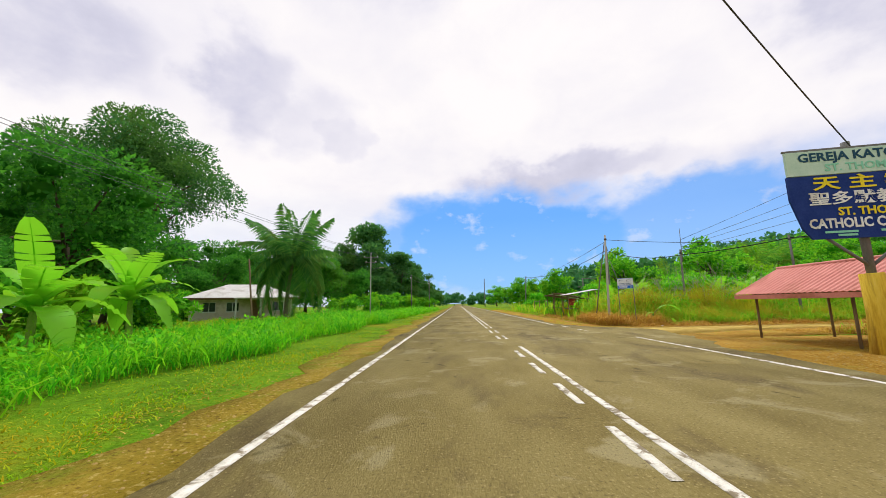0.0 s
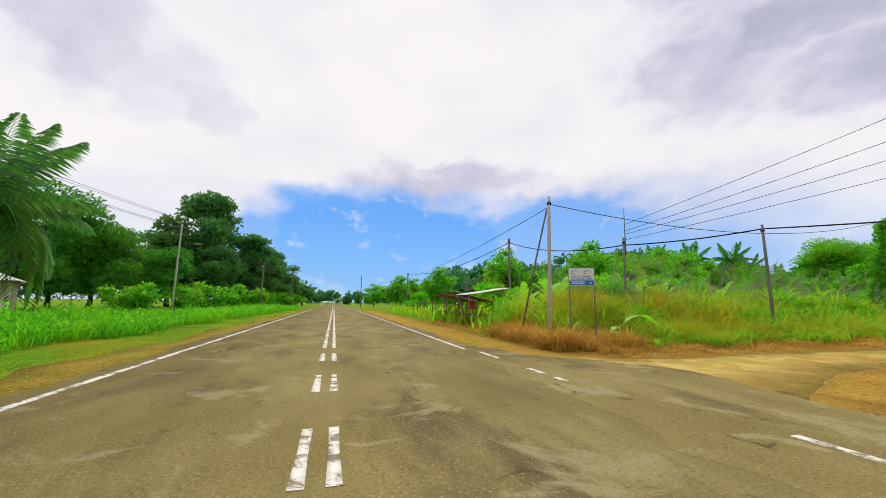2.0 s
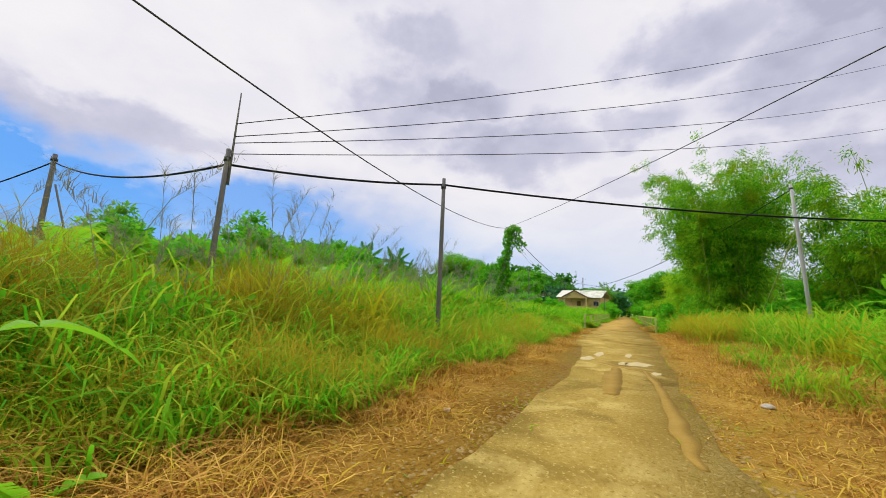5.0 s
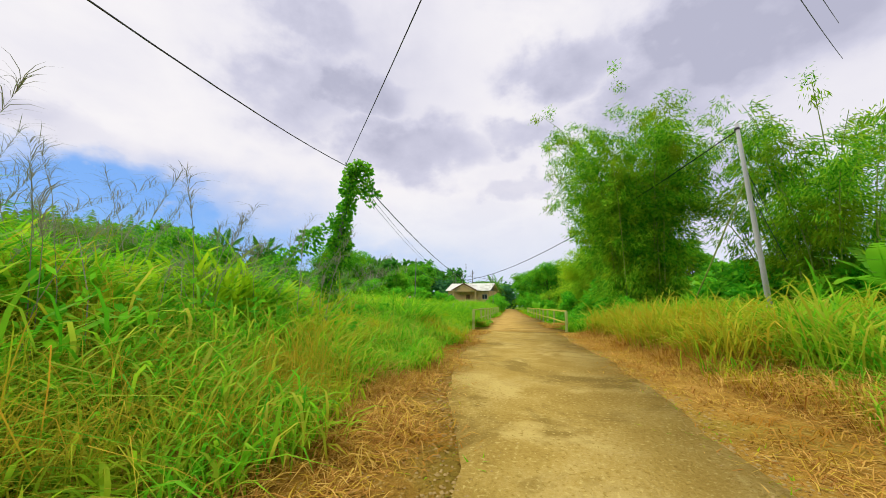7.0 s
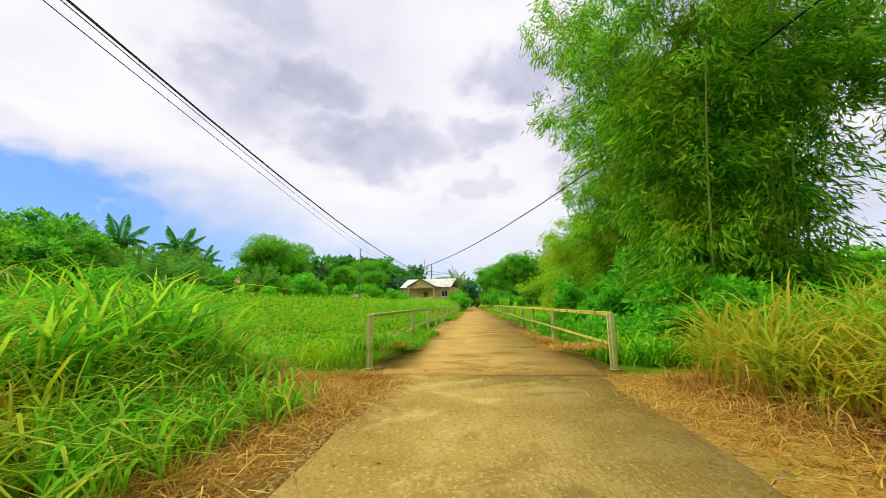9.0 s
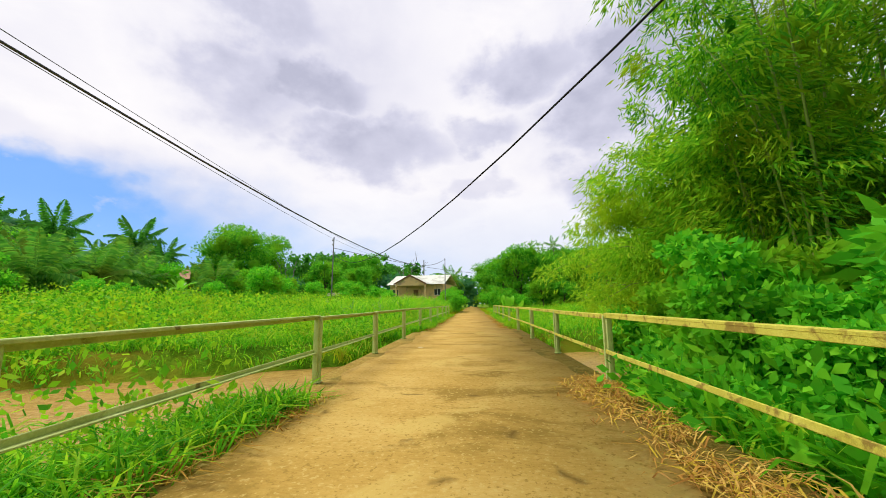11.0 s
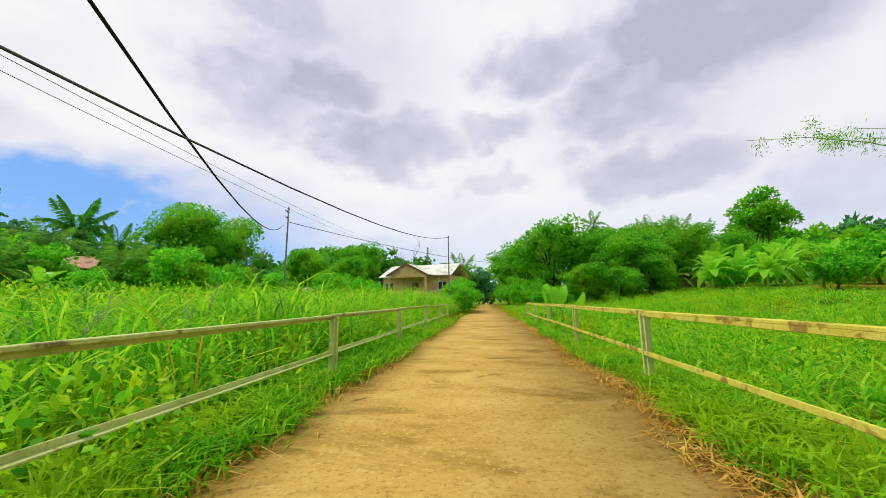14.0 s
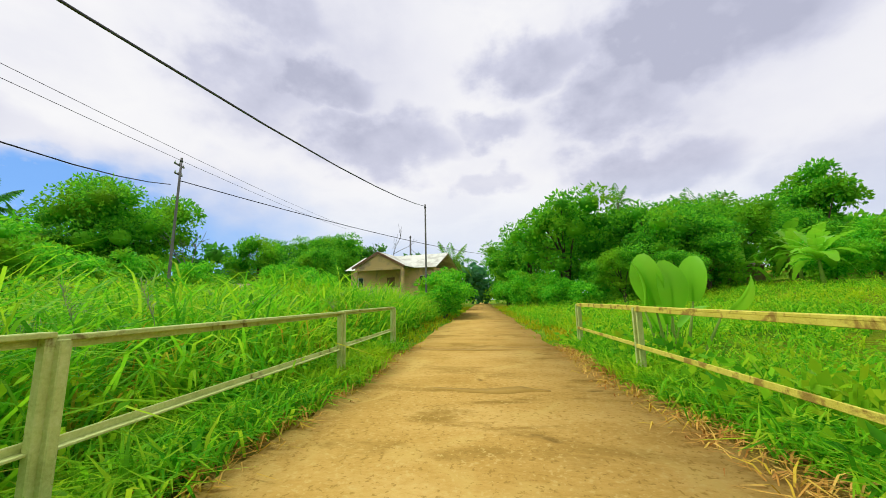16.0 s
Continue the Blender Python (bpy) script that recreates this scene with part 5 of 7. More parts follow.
# beside the far lane
mango = tree(109.0, 11.7, 13.2, 6.0, 0.1, 10500, 0.41, "leaf_mid", 110, "broad dense green tree beside the lane", 34, 0.35, group="lane trees")
for x, y, rz, k, kz in ((104.5, 5.5, 70, 0.82, 0.75), (112.0, 1.0, 190, 0.85, 0.85), (119, 7, 20, 1.0, 0.98), (127, 14.6, 130, 1.0, 1.0), (138, 15.6, 240, 1.0, 1.0), (150, 16.6, 60, 1.0, 1.0), (146, 54, 20, 1.05, 1.3), (154, 58, 100, 1.1, 1.4), (136, 53, 220, 0.9, 1.12), (163, 62, 300, 1.1, 1.4), (128, 49, 10, 0.7, 0.8), (118, 53, 140, 0.75, 0.85), (118, -6, 310, 0.9, 0.9), (100.5, 9.2, 330, 0.45, 0.42), (98.5, 6.5, 100, 0.4, 0.34), (165, 13.5, 20, 0.9, 0.9), (140, 31, 80, 0.8, 0.8), (103.0, 2.0, 210, 0.6, 0.55), (108, -3, 30, 0.7, 0.7), (124, -1, 70, 0.95, 1.0), (130, -10, 170, 1.0, 1.05), (116, -14, 170, 0.7, 0.7), (155, 33, 190, 0.8, 0.85)):
    again(mango, x, y, rz, k, kz)
tree(108.6, 65.6, 16.6, 8.6, 0.2, 30000, 0.42, "leaf_mid", 111, "big rounded green tree in the meadow", 64, 0.4)
tree(99.0, 80.0, 12.0, 6.0, 0.5, 6000, 0.5, "leaf_dark", 112, "dark green tree in the meadow", 26, 0.3)
bush = tree(85.5, 45.7, 5.4, 3.0, 0.2, 3600, 0.36, "leaf_light", 113, "leafy green bush in the meadow", 20, 0.12, name="bush", group="meadow bushes")
for x, y, rz, k in ((91.5, 47, 60, 0.7), (97.5, 50.0, 190, 0.9), (93.0, 22.3, 120, 0.52), (95.5, 22.6, 300, 0.62), (99.0, 23.2, 20, 0.7), (102.5, 24, 220, 0.75), (100, 33.5, 10, 0.62), (105, 37, 60, 0.75), (66, 47, 33, 0.5), (106.5, 42, 150, 0.8), (112, 46, 20, 0.95), (58, 52, 130, 0.4), (81, 49, 30, 0.6), (88, 52, 140, 0.8), (75, 52.5, 210, 0.5), (70, 50, 300, 0.5), (95, 56, 60, 1.1), (64, 55, 10, 0.9), (91.5, 54, 260, 1.0), (84, 60, 100, 1.2), (100, 46, 10, 0.8), (118, 48, 100, 1.1), (100.5, 12.2, 10, 0.5), (103.5, 13.3, 80, 0.6), (107, 14.0, 190, 0.72), (111.5, 14.8, 280, 0.8), (116.5, 15.4, 40, 0.9), (122, 16.0, 130, 0.95), (133, 17.6, 230, 0.9), (104, 8.8, 50, 0.75), (107, 7.2, 150, 0.85), (101.5, 5.2, 250, 0.65), (110.5, 4.2, 20, 0.9), (113.5, 6.6, 120, 0.95), (106.0, 1.0, 200, 0.9), (97.5, -3.0, 40, 0.6), (101.0, -8.5, 140, 0.8), (93.5, -9, 240, 0.75), (110, -18, 30, 1.1), (98, -16, 100, 1.0), (120, -17, 200, 1.2)):
    again(bush, x, y, rz, k)
tree(125.5, -24.0, 15.8, 6.0, 1.0, 8000, 0.65, "leaf_mid", 114, "tall rounded tree on the rising ground", 30, 0.4)


def bare_tree(x, y, h, seed):
    """A dead tree: forking bare limbs."""
    rng = np.random.default_rng(seed)
    ob = thing("dead_tree", x, y, float(ground_height(x, y)) - 0.1, 0, "leafless grey dead tree above the bushes", "tree", "dead trees")
    bm = bmesh.new()

    def limb(p, d, length, r, depth):
        q = p + d * length
        tube([p, p.lerp(q, 0.5) + Vector(rng.normal(0, 0.04 * length, 3)), q], [r, r * 0.8, r * 0.6], 6, bm)
        if depth:
            for _ in range(3):
                e = (d + Vector(rng.normal(0, 0.5, 3))).normalized()
                limb(q, e, length * rng.uniform(0.55, 0.8), r * 0.6, depth - 1)

    limb(Vector((0, 0, 0)), Vector((0.05, 0, 1)), h * 0.42, 0.14, 3)
    part("trunk", bm, "pole", ob)
    return ob


bare_tree(108.5, 55.5, 9.0, 131)
bare_tree(127.5, 34.9, 11.8, 132)
# growth on the corner plot and by the junction
shrub = tree(16.6, 27.5, 3.2, 1.9, 0.1, 2300, 0.30, "leaf_light", 120, "leafy shrub among the tall grass", 18, 0.08, name="shrub", group="plot shrubs")
for x, y, rz, k in ((13.4, 25.6, 60, 0.85), (20.5, 26.5, 150, 0.9), (24.5, 25.5, 240, 0.8), (11.5, 30, 20, 0.8), (18.5, 33, 80, 1.2), (10.2, 22.2, 200, 0.55), (23.0, 33, 300, 1.1), (30.0, 28.5, 90, 0.6), (35.5, 31, 10, 0.6), (27.5, 36, 120, 1.3), (14.0, 40, 230, 1.1), (10.0, 52, 40, 0.9), (17, 50, 140, 1.3), (23, 6.0, 20, 0.9), (18, 3.0, 120, 1.1), (13.5, 5.5, 250, 0.7), (28, 3.5, 300, 1.0), (36.5, 4.0, 0, 1.25)):
    again(shrub, x, y, rz, k)
hilltree = tree(30.0, 47.0, 8.5, 4.2, 0.3, 5600, 0.42, "leaf_mid", 121, "rounded green tree behind the plot", 26, 0.25, group="plot trees")
for x, y, rz, k in ((38, 50, 60, 0.75), (47, 49, 150, 0.7), (25, 60, 240, 1.1), (40, 56, 300, 1.15), (18, 74, 30, 0.9), (33, 78, 200, 1.2), (61.0, 62, 100, 0.8), (70, 66, 20, 1.1), (80, 74, 140, 1.1), (86.5, 71.5, 60, 0.98), (91.5, 72.5, 200, 0.8), (102.0, 60.0, 330, 0.6), (14, 98, 80, 0.9), (22, 120, 10, 1.0), (12, 140, 180, 0.9), (52, 56, 40, 1.15), (60, 66, 210, 1.35), (68, 70, 130, 1.4), (55, 70, 300, 1.3), (46, 66, 20, 1.2)):
    again(hilltree, x, y, rz, k)


# ------------------------------------------------------------------ palms and bananas
def frond_mesh(length, leaflets, droop, width, rng, broad=1.0):
    """A feather leaf: a curved midrib with hanging leaflets, base at the origin, growing along x."""
    t = np.linspace(0, 1, leaflets)
    cx, cz = length * (t - 0.16 * droop * t ** 2), length * (0.45 * t - 0.85 * droop * t ** 2.1)
    Vs, Fs, b = [], [], 0
    for i in range(leaflets - 1):
        r0, r1 = 0.035 * (1 - t[i]) + 0.006, 0.035 * (1 - t[i + 1]) + 0.006
        Vs += [(cx[i], -r0, cz[i]), (cx[i], r0, cz[i]), (cx[i + 1], r1, cz[i + 1]), (cx[i + 1], -r1, cz[i + 1])]
        Fs.append((b, b + 1, b + 2, b + 3))
        b += 4
    for i in range(2, leaflets):
        L = width * (math.sin(math.pi * min(1, 0.12 + 0.86 * t[i])) ** 0.6) * rng.uniform(0.85, 1.1)
        for sgn in (-1, 1):
            w = (0.045 + 0.025 * rng.random()) * broad
            d = np.array([0.55, sgn * 1.0, -0.35 - 0.5 * rng.random()])
            d /= np.linalg.norm(d)
            p = np.array([cx[i], 0, cz[i]])
            q, e = p + d * L * 0.55, p + d * L + np.array([0, 0, -0.30 * L])
            Vs += [tuple(p), tuple(q + (w, 0, 0.01)), tuple(e), tuple(q - (w, 0, 0.01))]
            Fs.append((b, b + 1, b + 2, b + 3))
            b += 4
    return mesh_np("frond", Vs, Fs)


def palm(x, y, h, L, n, seed, label, lean=(0.4, 0.2), leaflets=30, material="palm_leaf", trunk_r=0.16, group="", broad=1.0):
    rng = np.random.default_rng(seed)
    ob = thing("palm_tree", x, y, float(ground_height(x, y)) - 0.1, 0, label, "palm tree", group)
    pts = [Vector((lean[0] * t ** 1.6, lean[1] * t ** 1.6, h * t)) for t in (0, 0.1, 0.3, 0.5, 0.7, 0.85, 1.0)]
    part("trunk", tube(pts, [trunk_r * k for k in (1.7, 1.25, 1.0, 0.95, 0.9, 0.9, 1.05)], 10), "palm_bark", ob)
    kinds = []
    for k in range(4):
        me = frond_mesh(L * rng.uniform(0.9, 1.1), leaflets, (0.35, 0.7, 1.05, 1.45)[k], L * 0.24, rng, broad)
        me.materials.append(M[material])
        kinds.append(me)
    for k in range(n):
        el = k / n
        me = kinds[min(3, int(el * 4))]
        m = Matrix.Translation(pts[-1]) @ Matrix.Rotation(k * 2.399 + rng.normal(0, 0.2), 4, "Z") @ Matrix.Rotation(radians(-56 + 98 * el + rng.normal(0, 7)), 4, "Y")
        part("frond", me, material, ob, "", m)
    return ob


palm(-15.5, 31.3, 5.4, 4.8, 34, 201, "coconut palm with drooping green fronds before a house", (0.5, 0.0), 62, "palm_dark")
palm_b = palm(126.0, 25.9, 6.8, 4.3, 22, 202, "coconut palm beside the house at the lane", (0.3, 0.2), 24, group="distant palms")
for x, y, rz, k in ((69, 66, 20, 0.95), (73, 73, 300, 1.15), (122.5, -10, 100, 1.2), (133, -18, 210, 1.25), (41, 62, 30, 1.1), (46, 60, 150, 1.0), (52, 64, 260, 1.1), (96, 76, 80, 1.1), (113.5, -3.5, 10, 1.05), (62, 82, 50, 1.2), (70, 84, 190, 1.2), (36, 66, 95, 1.05)):
    again(palm_b, x, y, rz, k)
palm_c = palm(75.8, 58.5, 3.6, 4.8, 30, 205, "low coconut palm with long drooping fronds", (0.3, 0.2), 34, group="meadow palms", broad=1.9)
for x, y, rz, k in ((80.8, 58.6, 130, 0.8), (87.5, 54.5, 250, 0.85), (71.5, 61.0, 40, 1.0), (91.5, 60.5, 20, 0.8), (69.0, 57.0, 310, 0.9)):
    again(palm_c, x, y, rz, k)
palm_d = palm(107.0, 88.5, 12.2, 6.0, 22, 208, "tall coconut palm rising over the meadow thicket", (0.8, 0.3), 34, "leaf_wood", 0.2, "tall palms", 2.6)
for x, y, rz, k in ((114.5, 88.0, 140, 0.83), (93.0, 89.0, 250, 0.92), (86.0, 93.0, 30, 0.88), (104.0, 79.0, 200, 0.62)):
    again(palm_d, x, y, rz, k)


palm(160.0, 76.0, 15.5, 2.6, 14, 203, "slender areca palm standing above the far trees", (0.3, 0.1), 16, trunk_r=0.10)
palm(126.0, 4.5, 9.5, 3.4, 24, 206, "tall coconut palm rising above the lane trees", (0.3, 0.1), 22)
palm(113.0, 5.0, 11.0, 2.4, 14, 207, "slender areca palm above the lane trees", (0.2, 0.1), 16, trunk_r=0.10)
palm(168.0, 64.0, 14.0, 2.6, 14, 204, "slender areca palm standing above the far trees", (0.3, 0.1), 16, trunk_r=0.10)


def banana_leaf(L, W, droop, rng, tears=5):
    """A paddle leaf along x with a folded midrib and torn edges."""
    n = 12
    Vs, Fs = [], []
    t = np.linspace(0, 1, n + 1)
    cx, cz = L * (t - 0.15 * droop * t ** 2), L * (0.55 * t - 0.85 * droop * t ** 2)
    cut = rng.choice(np.arange(2, n), min(tears, n - 2), replace=False)
    for i in range(n + 1):
        Vs.append((cx[i], 0, cz[i]))
    for sgn in (-1, 1):
        edge = {}
        for i in range(n + 1):
            w = W * max(0.03, math.sin(math.pi * min(1.0, 0.06 + 0.92 * t[i])) ** 0.55)
            for side_of in ((0, 1) if i in cut else (0,)):
                gap = (0.10 * W if side_of else -0.10 * W) if i in cut else 0.0
                edge[i, side_of] = len(Vs)
                Vs.append((cx[i] + gap, sgn * w, cz[i] + 0.22 * w - abs(gap)))
        for i in range(n):
            p, q = edge[i, 1 if i in cut else 0], edge[i + 1, 0]
            Fs.append((i, i + 1, q, p) if sgn > 0 else (i, p, q, i + 1))
    for i in range(n):
        b = len(Vs)
        r = 0.022 * (1.15 - t[i])
        Vs += [(cx[i], -r, cz[i] - 0.012), (cx[i + 1], -r * 0.9, cz[i + 1] - 0.012), (cx[i + 1], r * 0.9, cz[i + 1] - 0.012), (cx[i], r, cz[i] - 0.012)]
        Fs.append((b, b + 1, b + 2, b + 3))
    return mesh_np("leaf", Vs, Fs, True)


def banana(x, y, h, L, n, seed, label, group="banana plants"):
    rng = np.random.default_rng(seed)
    ob = thing("banana_plant", x, y, float(ground_height(x, y)) - 0.08, rng.uniform(0, 360), label, "banana plant", group)
    part("stem", tube([(0, 0, 0), (0.03, 0, h * 0.35), (0.05, 0.03, h * 0.7), (0.05, 0.05, h)], [0.13, 0.11, 0.08, 0.05], 9), "stem", ob)
    for k in range(n):
        e = (k + 0.5) / n
        me = banana_leaf(L * rng.uniform(0.8, 1.1), L * 0.16, 0.45 + 0.75 * e + rng.normal(0, 0.08), rng)
        m = Matrix.Translation((0.05, 0.05, h * (1 - 0.22 * e))) @ Matrix.Rotation(k * 2.399 + rng.normal(0, 0.25), 4, "Z") @ Matrix.Rotation(radians(-40 + 48 * e), 4, "Y")
        part("leaf", me, "banana_leaf", ob, "", m)
    return ob


ban = banana(-11.7, 12.4, 2.2, 2.35, 14, 301, "bright green banana plant with broad torn leaves")
ban2 = banana(-11.0, 8.9, 1.8, 2.2, 12, 302, "bright green banana plant with drooping leaves")
for src, x, y, rz, k in ((ban2, -12.6, 10.6, 130, 0.7), (ban, -13.0, 7.4, 60, 0.9), (ban, 11.9, 26.6, 10, 0.95), (ban2, 10.7, 27.6, 200, 0.9), (ban, 13.0, 29.0, 100, 1.0), (ban2, 15.4, 31.5, 300, 1.1), (ban, 22.0, 30, 20, 1.0), (ban2, 25.5, 29, 240, 1.1), (ban, 19.5, 29.5, 130, 1.05), (ban2, 32.8, 5.6, 70, 1.25), (ban, 35.0, 5.2, 10, 1.25), (ban, 107.0, -7.0, 40, 1.9), (ban2, 109, -10.5, 140, 1.8), (ban, 103.5, -11.5, 220, 1.7), (ban2, 112, -13, 20, 1.9), (ban, 100.0, -14, 300, 1.6), (ban2, 106, -16, 100, 1.8), (ban, 103.2, -5.0, 10, 1.5), (ban2, 35.4, 27.6, 60, 0.95), (ban, 37.2, 29.4, 160, 0.95), (ban, 93.5, -5.5, 77, 1.5), (ban2, 95.5, -9.5, 170, 1.6), (ban, 90.5, -12.0, 10, 1.6), (ban, 72.0, 54.5, 200, 1.3), (ban2, 76.5, 55.5, 20, 1.4), (ban, 80.5, 53.0, 100, 1.2), (ban, 87.5, 62.5, 33, 1.6), (ban2, 91, 60.5, 180, 1.6), (ban, 96.0, -1.0, 15, 1.35), (ban2, 99.5, -3.5, 115, 1.45), (ban, 92.0, -3.0, 215, 1.3), (ban2, 102.5, -0.5, 315, 1.4)):
    again(src, x, y, rz, k * 0.76)

# small broken banana and broad-leaved plants on the corner
def bent_banana(x, y):
    """A toppled young plant: a long leaning stem and one broad folded leaf."""
    rng = np.random.default_rng(303)
    ob = thing("banana_plant", x, y, float(ground_height(x, y)) - 0.05, -4, "toppled banana plant with a folded leaf among dead grass", "banana plant", "banana plants")
    part("stem", tube([(0, 0, 0), (0.16, 0.02, 0.30), (0.40, 0.0, 0.62), (0.62, -0.02, 0.84)], [0.06, 0.05, 0.036, 0.022], 8), "stem", ob)
    for L, W, droop, at, rz, ry in ((1.15, 0.20, 0.95, (0.60, -0.02, 0.82), -6, -8), (0.75, 0.10, 1.1, (0.08, 0.0, 0.15), -40, -34), (0.6, 0.10, 0.4, (0.02, 0.05, 0.08), 150, -60), (0.55, 0.09, 1.2, (0.36, 0.0, 0.58), 200, -10)):
        part("leaf", banana_leaf(L, W, droop, rng, 3), "banana_leaf", ob, "", Matrix.Translation(at) @ Matrix.Rotation(radians(rz), 4, "Z") @ Matrix.Rotation(radians(ry), 4, "Y"))
    return ob


bent_banana(9.2, 19.55)
banana(10.15, 18.75, 0.12, 0.45, 5, 304, "young banana shoot at the verge")


def taro(x, y, n, L, h, seed, label):
    """Upright broad leaves on stalks."""
    rng = np.random.default_rng(seed)
    ob = thing("taro_plant", x, y, float(ground_height(x, y)) - 0.05, 0, label, "plant", "broad-leaved plants")
    for k in range(n):
        me = banana_leaf(L * rng.uniform(0.75, 1.1), L * 0.25, 0.05 + 0.45 * rng.random(), rng, 0)
        a = k * 2.399
        hh = h * rng.uniform(0.7, 1.0)
        m = Matrix.Translation((0.3 * math.cos(a), 0.3 * math.sin(a), hh)) @ Matrix.Rotation(a, 4, "Z") @ Matrix.Rotation(radians(-42 + rng.normal(0, 18)), 4, "Y")
        part("leaf", me, "banana_leaf", ob, "", m)
        part("stalk", tube([(0, 0, 0), (0.3 * math.cos(a), 0.3 * math.sin(a), hh)], [0.022, 0.014], 6), "stem", ob)
    return ob


def elephant_ear(x, y):
    """Five huge upright leaves in a fan, each on its own thick stalk."""
    rng = np.random.default_rng(311)
    ob = thing("elephant_ear", x, y, float(ground_height(x, y)) - 0.05, 0, "elephant-ear plant with five huge upright yellow-green leaves", "plant", "broad-leaved plants")
    for foot, tilt, face, L, hh in ((0.46, 12, 48, 1.05, 1.32), (0.26, 8, -30, 1.1, 1.42), (0.0, 6, 8, 1.15, 1.22), (-0.42, -8, -32, 0.95, 1.48), (-0.82, -34, 55, 1.05, 1.2)):
        axis = Vector((0.06, math.sin(radians(tilt)), math.cos(radians(tilt)))).normalized()
        normal = Matrix.Rotation(radians(face), 3, "Z") @ Vector((-1, 0, 0.15))
        across = normal.cross(axis).normalized()
        normal = axis.cross(across)
        m = Matrix((axis, across, normal)).transposed().to_4x4()
        m.translation = (rng.normal(0, 0.08), foot, hh)
        part("leaf", banana_leaf(L, L * 0.25, 0.58, rng, 0), "banana_leaf", ob, "", m)
        part("stalk", tube([(0, foot * 0.3, 0), (m.translation.x * 0.6, foot * 0.7, hh * 0.6), tuple(m.translation)], [0.035, 0.028, 0.018], 7), "stem", ob)
    return ob


elephant_ear(77.5, 15.75)
taro(78.5, 15.5, 7, 0.8, 1.25, 312, "broad-leaved plant behind the railing")


# ------------------------------------------------------------------ bamboo
def spray(p, d, n, L, rng):
    """A hanging spray of narrow leaves; returns quads."""
    Vs = []
    for _ in range(n):
        q = p + rng.normal(0, 0.16, 3)
        e = d + rng.normal(0, 0.55, 3)
        e[2] -= 1.0
        e /= np.linalg.norm(e)
        s = np.cross(e, rng.normal(0, 1, 3))
        s /= np.linalg.norm(s)
        l = L * rng.uniform(0.6, 1.3)
        w = l * 0.088
        Vs.append((q, q + e * l * 0.4 + s * w, q + e * l, q + e * l * 0.4 - s * w))
    return Vs


def bamboo(x, y, spread, n, h, reach, leaves, seed, label, toward=(0, 0), low=0.10, droop=0.16, leaf=0.27, power=0.85, material="bamboo_leaf"):
    """Arching culms from one stool, with leaf sprays along their upper parts."""
    rng = np.random.default_rng(seed)
    ob = thing("bamboo_clump", x, y, float(ground_height(x, y)) - 0.1, 0, label, "bamboo", "bamboo")
    Q, cores = [], []
    for k in range(n):
        a = rng.uniform(0, 2 * np.pi)
        r0 = spread * math.sqrt(rng.random())
        p0 = np.array([r0 * math.cos(a) * 1.2, r0 * math.sin(a), 0])
        out = np.array([math.cos(a), math.sin(a), 0]) + rng.normal(0, 0.25, 3) * (1, 1, 0) + np.array([*toward, 0])
        H, Rr = h * rng.uniform(0.62, 1.08), reach * rng.uniform(0.4, 1.1)
        ts = np.linspace(0, 1, 9)
        path = [p0 + out * Rr * t ** 2.2 + np.array([0, 0, H * (t - droop * t ** 4)]) for t in ts]
        if k < 46:
            part("culm", tube(path, [0.045 - 0.036 * t for t in ts], 6), "culm", ob)
        m = int(leaves / n / 11)
        if r0 < spread * 0.55 and n > 58 and n < 70:
            cores += [path[i] + rng.normal(0, 0.25, 3) for i in range(max(1, int(low * 8) + 1), 6)]
        twigs = max(8, m // 7)
        for _ in range(twigs):
            # one side twig, hung with sprays towards its drooping end
            t = rng.uniform(low, 1.0) ** power
            i = min(int(t * 8), 7)
            f = t * 8 - i
            c = path[i] * (1 - f) + path[i + 1] * f
            v = rng.normal(0, 1, 3)
            v[2] = 0.3 * v[2] + 0.15
            v /= np.linalg.norm(v)
            length = rng.uniform(0.45, 1.55) * (0.8 + 0.4 * (1 - t))
            for _ in range(m // twigs + (rng.random() < m % twigs / twigs)):
                g = rng.uniform(0.2, 1.0)
                Q += spray(c + v * length * g - np.array([0, 0, 0.32 * length * g * g]) + rng.normal(0, 0.07, 3), v, 11, leaf, rng)
    V = np.array(Q).reshape(-1, 3)
    cores = np.array(cores)
    F = np.arange(len(V)).reshape(-1, 4)
    if len(cores):
        V, F = with_cores(V, F, cores, rng.uniform(0.15, 0.34, (len(cores), 1)) * np.array([[1, 1, 2.0]]), rng, 0.8)
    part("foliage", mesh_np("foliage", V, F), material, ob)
    return ob


bamboo(43.4, 10.6, 1.9, 88, 16.0, 3.3, 165000, 401, "tall dense bamboo clump with arching light green foliage", (0.05, 0.05), 0.02, leaf=0.26, power=0.95)
bamboo(51.3, 9.6, 1.7, 60, 15.5, 2.5, 60000, 402, "tall bamboo leaning out over the stream by the bridge", (0.25, 0.05), 0.08, 0.18, leaf=0.29)
bamboo(53.0, 10.1, 1.4, 66, 12.4, 2.2, 110000, 405, "outer bamboo stems drooping over the stream", (0.8, 0.34), 0.22, 0.44, leaf=0.26, material="bamboo_yellow")
bamboo(53.2, 10.4, 0.5, 34, 8.9, 2.35, 72000, 407, "low bamboo boughs arching out over the railing", (0.9, 1.1), 0.45, 0.5, leaf=0.2, material="bamboo_yellow")
bamboo(71.2, 0.7, 0.5, 9, 12.2, 3.3, 5600, 408, "sparse bamboo stems arching over the south meadow", (-0.1, 1.25), 0.72, 0.2, leaf=0.17)
